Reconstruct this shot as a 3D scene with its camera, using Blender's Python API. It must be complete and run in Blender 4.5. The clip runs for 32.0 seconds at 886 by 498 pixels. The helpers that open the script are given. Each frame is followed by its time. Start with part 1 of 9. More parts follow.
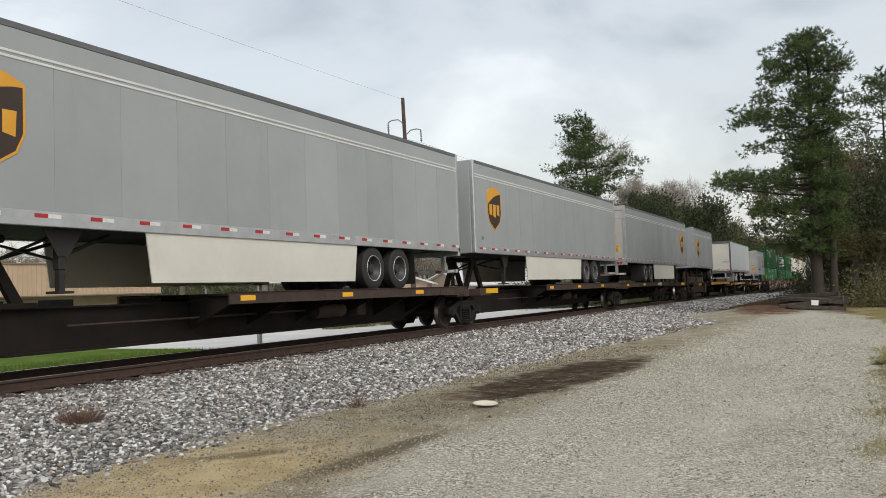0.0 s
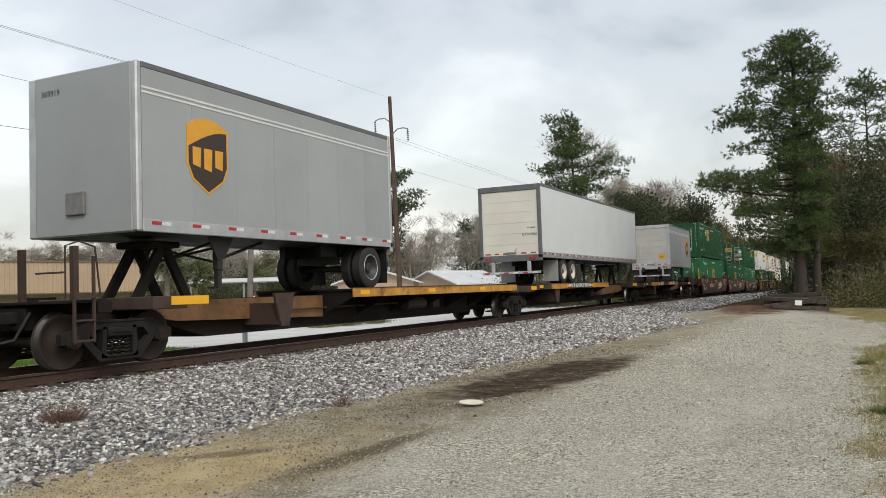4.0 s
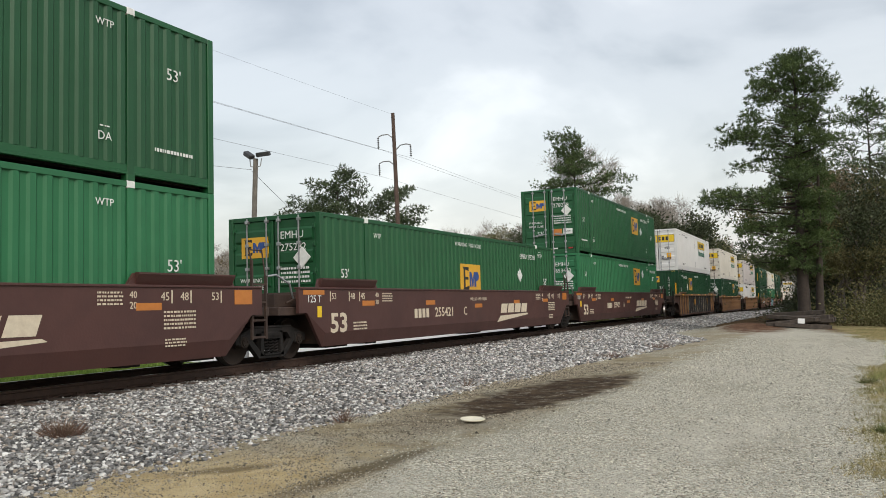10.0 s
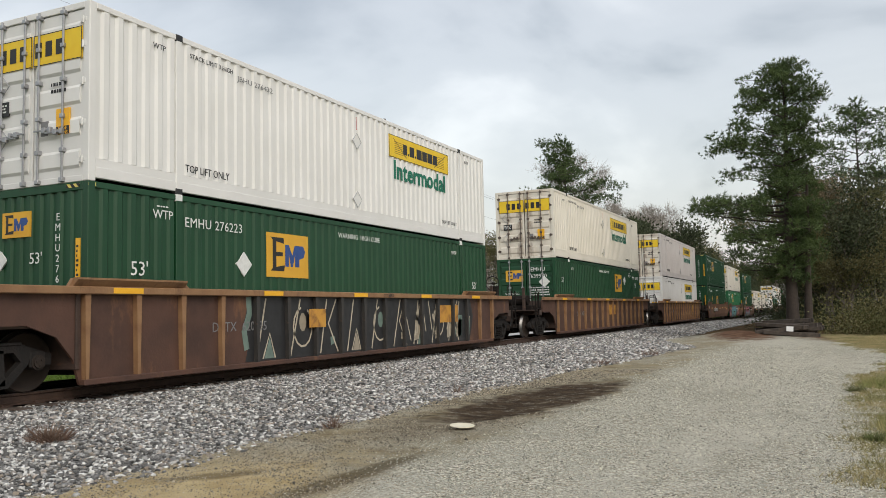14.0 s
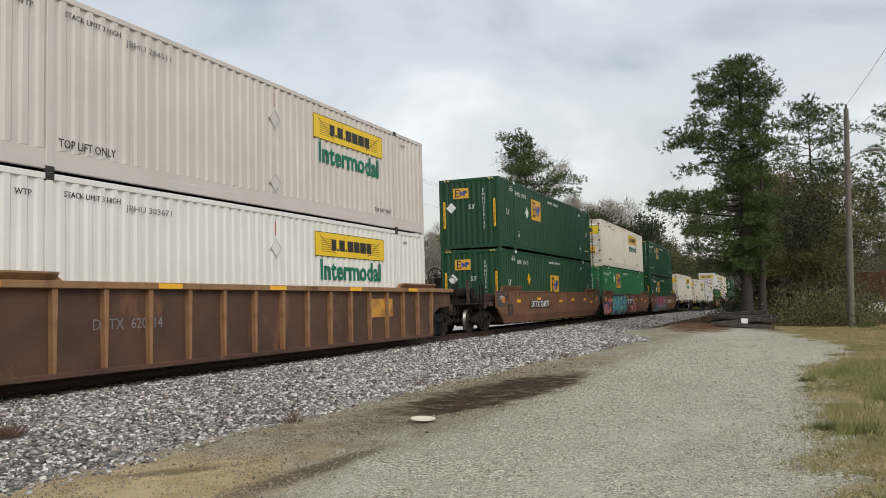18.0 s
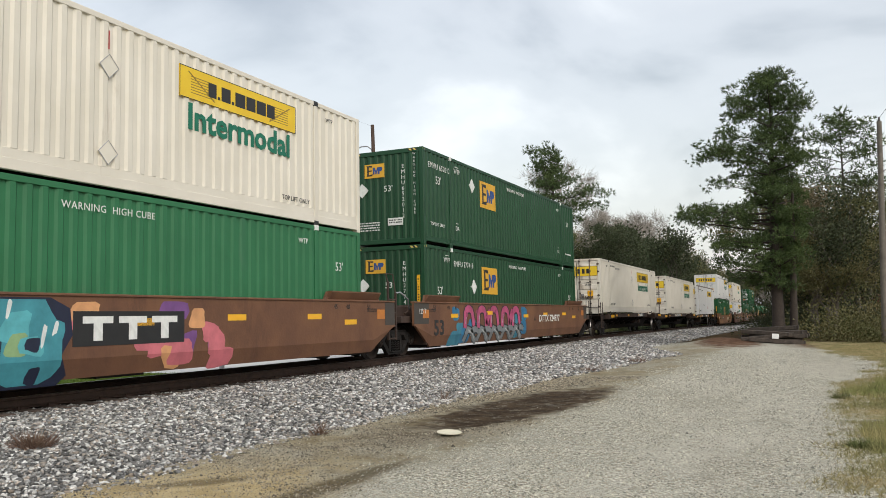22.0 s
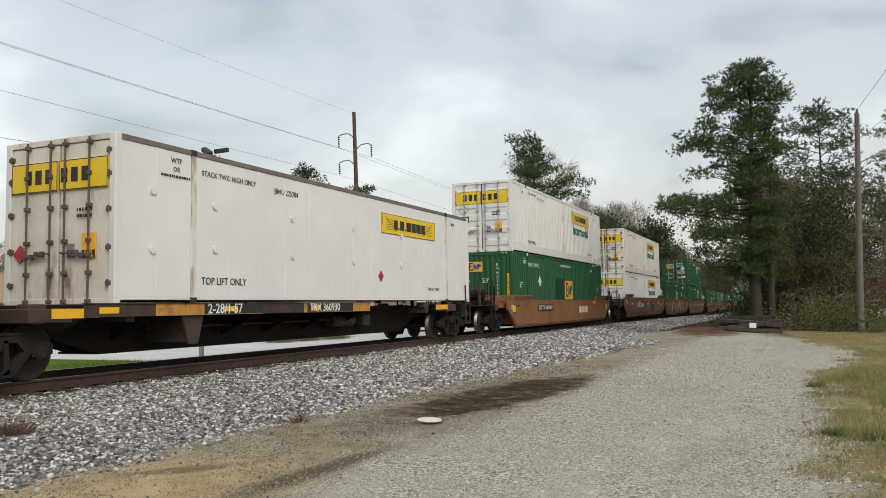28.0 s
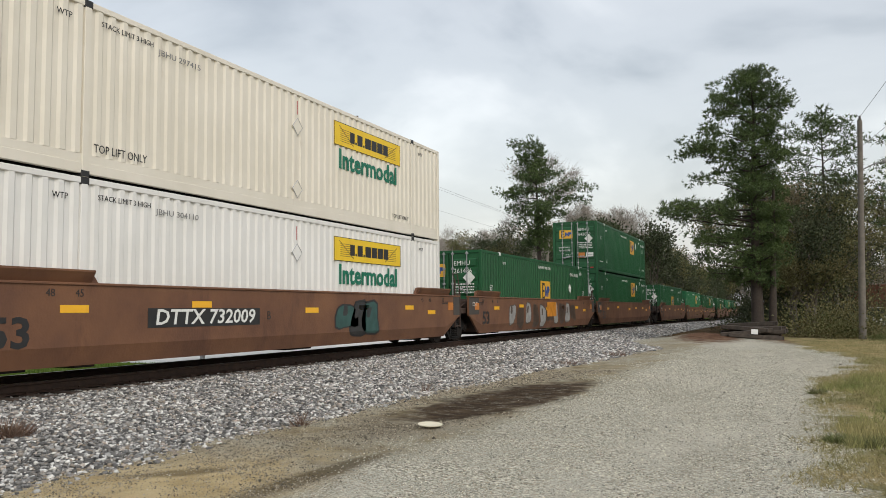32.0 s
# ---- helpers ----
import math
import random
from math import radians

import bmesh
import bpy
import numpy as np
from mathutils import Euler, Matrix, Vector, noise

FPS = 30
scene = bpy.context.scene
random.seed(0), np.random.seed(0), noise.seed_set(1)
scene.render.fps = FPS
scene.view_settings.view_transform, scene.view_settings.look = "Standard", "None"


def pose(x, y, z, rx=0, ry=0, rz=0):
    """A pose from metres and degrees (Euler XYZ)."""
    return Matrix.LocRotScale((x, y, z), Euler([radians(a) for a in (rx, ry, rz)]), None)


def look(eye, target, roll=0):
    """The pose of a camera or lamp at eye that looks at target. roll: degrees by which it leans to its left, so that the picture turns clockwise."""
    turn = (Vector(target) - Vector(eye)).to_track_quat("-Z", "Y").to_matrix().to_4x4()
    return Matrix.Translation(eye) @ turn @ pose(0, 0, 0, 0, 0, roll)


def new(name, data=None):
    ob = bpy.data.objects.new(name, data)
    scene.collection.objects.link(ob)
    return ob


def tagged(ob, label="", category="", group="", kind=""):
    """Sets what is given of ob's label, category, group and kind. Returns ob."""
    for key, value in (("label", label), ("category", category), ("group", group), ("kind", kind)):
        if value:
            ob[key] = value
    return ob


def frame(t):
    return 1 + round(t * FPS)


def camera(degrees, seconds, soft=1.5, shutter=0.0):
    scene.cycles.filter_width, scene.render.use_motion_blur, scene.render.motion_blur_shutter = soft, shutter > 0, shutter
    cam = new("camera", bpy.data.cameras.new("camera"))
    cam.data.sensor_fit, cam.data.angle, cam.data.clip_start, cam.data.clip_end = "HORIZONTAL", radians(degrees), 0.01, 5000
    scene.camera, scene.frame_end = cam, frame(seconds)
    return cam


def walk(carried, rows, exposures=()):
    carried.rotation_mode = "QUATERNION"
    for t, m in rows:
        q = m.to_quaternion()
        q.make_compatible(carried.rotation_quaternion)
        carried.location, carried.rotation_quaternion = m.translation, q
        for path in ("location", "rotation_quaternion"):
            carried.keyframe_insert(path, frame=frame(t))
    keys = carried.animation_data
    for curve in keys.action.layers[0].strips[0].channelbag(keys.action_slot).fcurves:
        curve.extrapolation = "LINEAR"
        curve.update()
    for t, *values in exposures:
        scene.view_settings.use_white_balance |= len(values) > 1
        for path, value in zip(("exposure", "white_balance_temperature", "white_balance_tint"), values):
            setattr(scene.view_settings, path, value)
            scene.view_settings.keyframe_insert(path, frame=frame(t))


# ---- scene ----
EXPO = 0.1
cam = camera(56.5, 32.0, soft=0.85)

# the camera is held in the hand at one spot beside the line: seconds, tilt, lean, turn
VIEW = (
    (0.0, 92.97, 2.08, 26.95),
    (0.5, 92.81, 2.02, 26.81),
    (1.0, 92.65, 2.03, 26.77),
    (1.5, 92.44, 2.09, 26.61),
    (2.0, 92.21, 1.99, 26.01),
    (2.5, 91.99, 1.84, 25.80),
    (3.0, 92.26, 1.96, 25.90),
    (3.5, 92.61, 1.96, 26.04),
    (5.5, 93.45, 1.70, 25.65),
    (6.0, 93.57, 1.49, 25.70),
    (6.5, 93.52, 1.42, 25.60),
    (7.0, 93.63, 1.47, 25.68),
    (7.5, 93.80, 1.39, 25.91),
    (8.0, 93.88, 1.30, 26.10),
    (8.5, 93.94, 1.29, 26.09),
    (9.0, 93.98, 1.43, 26.08),
    (9.5, 93.98, 1.59, 26.13),
    (10.0, 93.99, 1.58, 26.13),
    (10.5, 94.00, 1.42, 26.05),
    (11.0, 93.97, 1.36, 26.17),
    (11.5, 93.95, 1.33, 26.24),
    (12.0, 94.11, 1.23, 26.24),
    (12.5, 94.21, 1.14, 26.18),
    (13.0, 94.32, 1.13, 25.94),
    (13.5, 94.39, 1.19, 25.71),
    (14.0, 94.40, 1.29, 25.45),
    (14.5, 94.35, 1.26, 25.11),
    (16.5, 94.22, 0.99, 24.50),
    (17.0, 94.07, 1.03, 23.87),
    (17.5, 93.93, 1.26, 23.19),
    (18.0, 93.87, 1.46, 22.74),
    (18.5, 93.91, 1.36, 22.29),
    (19.0, 94.03, 0.98, 22.76),
    (19.5, 94.17, 0.60, 23.22),
    (20.0, 94.14, 0.68, 23.83),
    (20.5, 94.42, 0.88, 24.11),
    (21.0, 94.85, 0.95, 24.12),
    (21.5, 94.82, 1.04, 24.42),
    (22.0, 94.82, 1.12, 24.58),
    (22.5, 94.81, 1.16, 24.57),
    (23.0, 94.69, 1.24, 24.18),
    (23.5, 94.68, 1.33, 23.43),
    (24.0, 94.64, 1.32, 22.79),
    (24.5, 94.58, 1.29, 22.86),
    (26.5, 94.22, 0.92, 22.91),
    (27.0, 93.95, 0.85, 22.84),
    (27.5, 93.77, 0.93, 23.02),
    (28.0, 93.98, 0.91, 23.25),
    (28.5, 94.04, 0.92, 23.20),
    (29.0, 94.11, 0.94, 23.33),
    (29.5, 94.37, 0.88, 23.46),
    (30.0, 94.54, 0.67, 23.39),
    (30.5, 94.40, 0.66, 23.28),
    (31.0, 94.22, 0.62, 23.42),
    (31.5, 94.27, 0.59, 23.41),
    (32.0, 94.28, 0.53, 23.35),
)
walk(cam, [(t, pose(11.72, 0.0, 1.04, rx, ry, rz)) for t, rx, ry, rz in VIEW], [(t, EXPO + d) for t, d in ((0.0, 0.0), (3.0, 0.05), (6.0, -0.04), (7.5, 0.0), (9.5, 0.1), (11.0, 0.08), (14.0, 0.0), (18.0, -0.05), (19.0, -0.02), (20.5, 0.16), (22.0, 0.14), (24.0, 0.08), (27.0, -0.05), (28.5, -0.07), (30.0, 0.0), (32.0, 0.0))])

# ---- light: an overcast day, the sun behind cloud at the camera's back ----
world = bpy.data.worlds.new("overcast_sky")
scene.world = world
world.use_nodes = True


def build_sky():
    nt = world.node_tree
    nt.nodes.clear()
    out = nt.nodes.new("ShaderNodeOutputWorld")
    sky = nt.nodes.new("ShaderNodeTexSky")
    sky.sky_type = "NISHITA"
    sky.sun_disc = False
    sky.sun_elevation = radians(42)
    sky.sun_rotation = radians(130)
    sky.air_density, sky.dust_density = 1.6, 3.0
    bg_sky = nt.nodes.new("ShaderNodeBackground")
    bg_sky.inputs["Strength"].default_value = 0.05
    nt.links.new(sky.outputs[0], bg_sky.inputs["Color"])
    # cloud deck: long soft rolls, seen as on a flat ceiling overhead
    co = nt.nodes.new("ShaderNodeTexCoord")
    sep = nt.nodes.new("ShaderNodeSeparateXYZ")
    nt.links.new(co.outputs["Generated"], sep.inputs[0])
    zc = nt.nodes.new("ShaderNodeMath")
    zc.operation = "ADD"
    zc.inputs[1].default_value = 0.32
    zm = nt.nodes.new("ShaderNodeMath")
    zm.operation = "MAXIMUM"
    zm.inputs[1].default_value = 0.0
    nt.links.new(sep.outputs["Z"], zm.inputs[0])
    nt.links.new(zm.outputs[0], zc.inputs[0])
    dx = nt.nodes.new("ShaderNodeMath")
    dx.operation = "DIVIDE"
    dy = nt.nodes.new("ShaderNodeMath")
    dy.operation = "DIVIDE"
    nt.links.new(sep.outputs["X"], dx.inputs[0])
    nt.links.new(zc.outputs[0], dx.inputs[1])
    nt.links.new(sep.outputs["Y"], dy.inputs[0])
    nt.links.new(zc.outputs[0], dy.inputs[1])
    com = nt.nodes.new("ShaderNodeCombineXYZ")
    nt.links.new(dx.outputs[0], com.inputs["X"])
    nt.links.new(dy.outputs[0], com.inputs["Y"])
    big = nt.nodes.new("ShaderNodeTexNoise")
    big.inputs["Scale"].default_value = 1.5
    big.inputs["Detail"].default_value = 6.0
    big.inputs["Roughness"].default_value = 0.48
    big.inputs["Distortion"].default_value = 0.35
    nt.links.new(com.outputs[0], big.inputs["Vector"])
    ramp = nt.nodes.new("ShaderNodeValToRGB")
    ramp.color_ramp.interpolation = "EASE"
    e = ramp.color_ramp.elements
    e[0].position, e[0].color = 0.35, (0.365, 0.377, 0.402, 1)
    e[1].position, e[1].color = 0.66, (0.775, 0.775, 0.78, 1)
    m = e.new(0.5)
    m.color = (0.57, 0.578, 0.597, 1)
    nt.links.new(big.outputs["Fac"], ramp.inputs[0])
    bg = nt.nodes.new("ShaderNodeBackground")
    bg.inputs["Strength"].default_value = 0.9
    nt.links.new(ramp.outputs[0], bg.inputs["Color"])
    add = nt.nodes.new("ShaderNodeAddShader")
    nt.links.new(bg_sky.outputs[0], add.inputs[0])
    nt.links.new(bg.outputs[0], add.inputs[1])
    nt.links.new(add.outputs[0], out.inputs["Surface"])


build_sky()
sun_data = bpy.data.lights.new("sun", "SUN")
sun_data.energy, sun_data.angle, sun_data.color = 1.3, radians(28), (1.0, 0.96, 0.9)
sun = new("sun", sun_data)
sun.matrix_world = look((40, -34, 44), (0, 0, 0))


# ---- the line of the track and the train's progress ----
def build_line():
    """Places along the track every metre: x, y, z and heading, nearly straight, with a slight bend and dip far off."""
    pts = []
    x, y, th = 0.0, -80.0, 0.0
    for i in range(860):
        s = i - 80.0
        th = 0.0165 * min(max((s - 42.0) / 36.0, 0.0), 1.0) + max(0.0, s - 230.0) / 1500.0
        q = min(max((s - 35.0) / 130.0, 0.0), 1.0)
        z = -0.7 * q * q * (3 - 2 * q)
        pts.append((x, y, z, th))
        x -= math.sin(th)
        y += math.cos(th)
    return pts


LINE = build_line()


def on_line(s):
    """Place and heading of the track at s metres along it."""
    k = min(max(s + 80.0, 0.0), len(LINE) - 2.001)
    i = int(k)
    f = k - i
    return [LINE[i][j] * (1 - f) + LINE[i + 1][j] * f for j in range(4)]


def drop_at(y):
    """How far the land has sunk at y metres along the line."""
    q = min(max((y - 35.0) / 130.0, 0.0), 1.0)
    return -0.7 * q * q * (3 - 2 * q)


def gone(t):
    """Metres the train has gone since the start; it slows a little."""
    return 12.5522 * t - 0.0064645 * t * t - 0.000145425 * t ** 3


GROUND = -0.46


# ---- building blocks ----
class Geo:
    """Gathers faces of one mesh."""

    def __init__(self):
        self.v, self.f = [], []

    def add(self, verts, faces):
        n = len(self.v)
        self.v.extend(tuple(p) for p in verts)
        self.f.extend(tuple(n + i for i in q) for q in faces)
        return self

    def box(self, x0, x1, y0, y1, z0, z1, c=0.0, turn=None):
        if c <= 0:
            vs = [(x, y, z) for z in (z0, z1) for y in (y0, y1) for x in (x0, x1)]
            fs = [(0, 2, 3, 1), (4, 5, 7, 6), (0, 1, 5, 4), (2, 6, 7, 3), (0, 4, 6, 2), (1, 3, 7, 5)]
        else:
            vs, fs = [], []
            xs, ys, zs = (x0, x1), (y0, y1), (z0, z1)
            idx = {}
            for i in (0, 1):
                for j in (0, 1):
                    for k in (0, 1):
                        sx, sy, sz = (1 - 2 * i), (1 - 2 * j), (1 - 2 * k)
                        for a in range(3):
                            p = [xs[i] + sx * c, ys[j] + sy * c, zs[k] + sz * c]
                            p[a] = (xs[i], ys[j], zs[k])[a]
                            idx[(i, j, k, a)] = len(vs)
                            vs.append(tuple(p))
            for a in range(3):
                b, d = (a + 1) % 3, (a + 2) % 3
                for s in (0, 1):
                    q = []
                    for sb, sd in ((0, 0), (1, 0), (1, 1), (0, 1)):
                        key = [0, 0, 0]
                        key[a], key[b], key[d] = s, sb, sd
                        q.append(idx[(*key, a)])
                    fs.append(tuple(q if s else q[::-1]))
                for sb in (0, 1):
                    for sd in (0, 1):
                        k0, k1 = [0, 0, 0], [0, 0, 0]
                        k0[a], k0[b], k0[d] = 0, sb, sd
                        k1[a], k1[b], k1[d] = 1, sb, sd
                        q = (idx[(*k0, b)], idx[(*k1, b)], idx[(*k1, d)], idx[(*k0, d)])
                        fs.append(q if (sb + sd) % 2 == 1 else q[::-1])
            for i in (0, 1):
                for j in (0, 1):
                    for k in (0, 1):
                        q = (idx[(i, j, k, 0)], idx[(i, j, k, 1)], idx[(i, j, k, 2)])
                        fs.append(q if (i + j + k) % 2 == 1 else q[::-1])
        if turn is not None:
            vs = [tuple(turn @ Vector(p)) for p in vs]
        return self.add(vs, fs)

    def cyl(self, p0, p1, r, n=12, r1=None, caps=True):
        p0, p1 = Vector(p0), Vector(p1)
        r1 = r if r1 is None else r1
        d = (p1 - p0).normalized()
        a = d.orthogonal().normalized()
        b = d.cross(a)
        vs = []
        for p, q in ((p0, r), (p1, r1)):
            for i in range(n):
                w = 2 * math.pi * i / n
                vs.append(tuple(p + a * (q * math.cos(w)) + b * (q * math.sin(w))))
        fs = [(i, (i + 1) % n, n + (i + 1) % n, n + i) for i in range(n)]
        if caps:
            fs += [tuple(range(n - 1, -1, -1)), tuple(range(n, 2 * n))]
        return self.add(vs, fs)

    def tube(self, pts, r, n=6):
        """One bent rod along the points."""
        pts = [Vector(p) for p in pts]
        base = len(self.v)
        side = None
        for i, p in enumerate(pts):
            along = (pts[min(i + 1, len(pts) - 1)] - pts[max(i - 1, 0)]).normalized()
            side = along.orthogonal() if side is None else side - along * side.dot(along)
            side.normalize()
            other = along.cross(side)
            for k in range(n):
                a = 2 * math.pi * k / n
                self.v.append(tuple(p + (side * math.cos(a) + other * math.sin(a)) * r))
        for i in range(len(pts) - 1):
            for k in range(n):
                a, b = base + i * n + k, base + i * n + (k + 1) % n
                self.f.append((a, b, b + n, a + n))
        self.f.append(tuple(base + k for k in reversed(range(n))))
        self.f.append(tuple(base + (len(pts) - 1) * n + k for k in range(n)))
        return self

    def prism(self, poly, axis, a0, a1):
        """Extrudes a polygon: axis x takes (y, z), axis y takes (x, z), axis z takes (x, y)."""
        n = len(poly)
        vs = []
        for a in (a0, a1):
            for p, q in poly:
                vs.append((a, p, q) if axis == "x" else (p, a, q) if axis == "y" else (p, q, a))
        fs = [(i, (i + 1) % n, n + (i + 1) % n, n + i) for i in range(n)] + [tuple(range(n - 1, -1, -1)), tuple(range(n, 2 * n))]
        return self.add(vs, fs)

    def lathe(self, prof, centre, axis="x", n=24):
        """Turns a profile of (along, radius) about an axis through centre."""
        vs, fs = [], []
        m = len(prof)
        for i in range(n):
            w = 2 * math.pi * i / n
            for al, r in prof:
                c, s = r * math.cos(w), r * math.sin(w)
                vs.append((centre[0] + al, centre[1] + c, centre[2] + s) if axis == "x" else (centre[0] + c, centre[1] + al, centre[2] + s) if axis == "y" else (centre[0] + c, centre[1] + s, centre[2] + al))
        for i in range(n):
            j = (i + 1) % n
            for k in range(m - 1):
                fs.append((i * m + k, j * m + k, j * m + k + 1, i * m + k + 1))
        return self.add(vs, fs)

    def mesh(self, name, material=None, smooth=False):
        me = bpy.data.meshes.new(name)
        me.from_pydata(self.v, [], self.f)
        bm = bmesh.new()
        bm.from_mesh(me)
        bmesh.ops.recalc_face_normals(bm, faces=bm.faces)
        bm.to_mesh(me)
        bm.free()
        if smooth:
            me.polygons.foreach_set("use_smooth", [True] * len(me.polygons))
            me.set_sharp_from_angle(angle=radians(40))
        if material is not None:
            me.materials.append(material)
        return me


def thing(name, label, category, group="", kind="", at=None):
    ob = new(name)
    ob.empty_display_size = 0.3
    if at is not None:
        ob.matrix_basis = at
    return tagged(ob, label, category, group, kind)


def part(name, data, parent, material=None, label="", at=None, smooth=False):
    """One mesh object under a thing or a part."""
    me = data.mesh(name, material, smooth) if isinstance(data, Geo) else data
    ob = new(name, me)
    ob.parent = parent
    if at is not None:
        ob.matrix_basis = at
    if label:
        ob["label"] = label
    return ob


def solid(name, data, material=None, label="", category="", group="", kind="", at=None, smooth=False):
    """A thing that is one mesh."""
    me = data.mesh(name, material, smooth) if isinstance(data, Geo) else data
    ob = new(name, me)
    if at is not None:
        ob.matrix_basis = at
    return tagged(ob, label, category, group, kind)


STORE = {}


def kept(key, make):
    """A mesh made once and shared by alike parts."""
    if key not in STORE:
        STORE[key] = make()
    return STORE[key]


SIDE = Euler((radians(90), 0, radians(90))).to_matrix().to_4x4()
NEAR = Euler((radians(90), 0, 0)).to_matrix().to_4x4()
OFFSIDE = Euler((radians(90), 0, radians(-90))).to_matrix().to_4x4()
FACES = {"side": SIDE, "near": NEAR, "off": OFFSIDE, "flat": Matrix.Identity(4)}


def letters(body, size, material, align="LEFT", thick=0.002, bold=0.0, shear=0.0, spacing=1.0, width=0.0):
    """A mesh of writing, shared where it repeats."""
    def make():
        cu = bpy.data.curves.new("lettering", "FONT")
        cu.body, cu.size, cu.extrude, cu.align_x = body, size, thick, align
        cu.align_y = "CENTER"
        cu.resolution_u = 2
        cu.offset, cu.shear, cu.space_character = bold, shear, spacing
        tmp = bpy.data.objects.new("lettering", cu)
        me = bpy.data.meshes.new_from_object(tmp)
        bpy.data.objects.remove(tmp)
        bpy.data.curves.remove(cu)
        me.materials.clear()
        me.materials.append(material)
        if width:
            xs = [v.co.x for v in me.vertices]
            me.transform(Matrix.Diagonal((width / (max(xs) - min(xs)), 1, 1, 1)))
        return me
    return kept(("text", body, size, material.name, align, thick, bold, shear, spacing, width), make)


def write(body, size, material, parent, x, y, z, face="side", align="LEFT", bold=0.0, name="lettering", shear=0.0, spacing=1.0, tilt=0.0, width=0.0):
    turn = FACES[face]
    m = Matrix.Translation((x, y, z)) @ turn @ pose(0, 0, 0, 0, 0, tilt)
    return part(name, letters(body, size, material, align, bold=bold, shear=shear, spacing=spacing, width=width), parent, at=m)


# ---- materials ----
def surf(name, a, b=None, scale=3.0, rough=0.6, metal=0.0, bump=0.0, bscale=40.0, stain=None, stain_at=0.55, stain_scale=1.2, streak=1.0, vary=0.0, coords="Object", isle=0.0, spec=None):
    """A surface with two tones mixed by coarse and fine noise, stains with a shape of their own, relief and a tone that varies from piece to piece."""
    m = bpy.data.materials.new(name)
    m.use_nodes = True
    nt = m.node_tree
    bs = nt.nodes["Principled BSDF"]
    b = b or tuple(0.82 * c for c in a)
    if coords == "Position":
        src = nt.nodes.new("ShaderNodeNewGeometry").outputs["Position"]
    else:
        src = nt.nodes.new("ShaderNodeTexCoord").outputs[coords]
    n1 = nt.nodes.new("ShaderNodeTexNoise")
    n1.inputs["Scale"].default_value, n1.inputs["Detail"].default_value = scale, 6.0
    n1.inputs["Roughness"].default_value = 0.62
    nt.links.new(src, n1.inputs["Vector"])
    mix = nt.nodes.new("ShaderNodeMix")
    mix.data_type = "RGBA"
    mix.inputs["A"].default_value, mix.inputs["B"].default_value = (*a, 1), (*b, 1)
    mr = nt.nodes.new("ShaderNodeMapRange")
    mr.inputs["From Min"].default_value, mr.inputs["From Max"].default_value = 0.35, 0.65
    nt.links.new(n1.outputs["Fac"], mr.inputs["Value"])
    nt.links.new(mr.outputs[0], mix.inputs["Factor"])
    col = mix.outputs["Result"]
    if stain:
        mp = nt.nodes.new("ShaderNodeMapping")
        mp.inputs["Scale"].default_value = (1, 1, 1.0 / streak)
        nt.links.new(src, mp.inputs["Vector"])
        n2 = nt.nodes.new("ShaderNodeTexNoise")
        n2.inputs["Scale"].default_value, n2.inputs["Detail"].default_value = stain_scale, 9.0
        n2.inputs["Roughness"].default_value = 0.7
        nt.links.new(mp.outputs[0], n2.inputs["Vector"])
        r2 = nt.nodes.new("ShaderNodeMapRange")
        r2.inputs["From Min"].default_value, r2.inputs["From Max"].default_value = stain_at, stain_at + 0.16
        r2.inputs["To Max"].default_value = 0.85
        nt.links.new(n2.outputs["Fac"], r2.inputs["Value"])
        mx = nt.nodes.new("ShaderNodeMix")
        mx.data_type = "RGBA"
        mx.inputs["B"].default_value = (*stain, 1)
        nt.links.new(r2.outputs[0], mx.inputs["Factor"])
        nt.links.new(col, mx.inputs["A"])
        col = mx.outputs["Result"]
    if vary or isle:
        if isle:
            rnd = nt.nodes.new("ShaderNodeNewGeometry").outputs["Random Per Island"]
        else:
            rnd = nt.nodes.new("ShaderNodeObjectInfo").outputs["Random"]
        amp = isle or vary
        rr = nt.nodes.new("ShaderNodeMapRange")
        rr.inputs["To Min"].default_value, rr.inputs["To Max"].default_value = 1 - amp, 1 + amp
        nt.links.new(rnd, rr.inputs["Value"])
        hs = nt.nodes.new("ShaderNodeHueSaturation")
        nt.links.new(rr.outputs[0], hs.inputs["Value"])
        nt.links.new(col, hs.inputs["Color"])
        col = hs.outputs["Color"]
    nt.links.new(col, bs.inputs["Base Color"])
    bs.inputs["Metallic"].default_value = metal
    if spec is not None:
        bs.inputs["Specular IOR Level"].default_value = spec
    rg = nt.nodes.new("ShaderNodeMapRange")
    rg.inputs["To Min"].default_value, rg.inputs["To Max"].default_value = max(0.02, rough - 0.1), min(1, rough + 0.12)
    nt.links.new(n1.outputs["Fac"], rg.inputs["Value"])
    nt.links.new(rg.outputs[0], bs.inputs["Roughness"])
    if bump:
        n3 = nt.nodes.new("ShaderNodeTexNoise")
        n3.inputs["Scale"].default_value, n3.inputs["Detail"].default_value = bscale, 4.0
        nt.links.new(src, n3.inputs["Vector"])
        bp = nt.nodes.new("ShaderNodeBump")
        bp.inputs["Strength"].default_value = min(1.0, bump)
        bp.inputs["Distance"].default_value = 0.02
        nt.links.new(n3.outputs["Fac"], bp.inputs["Height"])
        nt.links.new(bp.outputs[0], bs.inputs["Normal"])
    return m


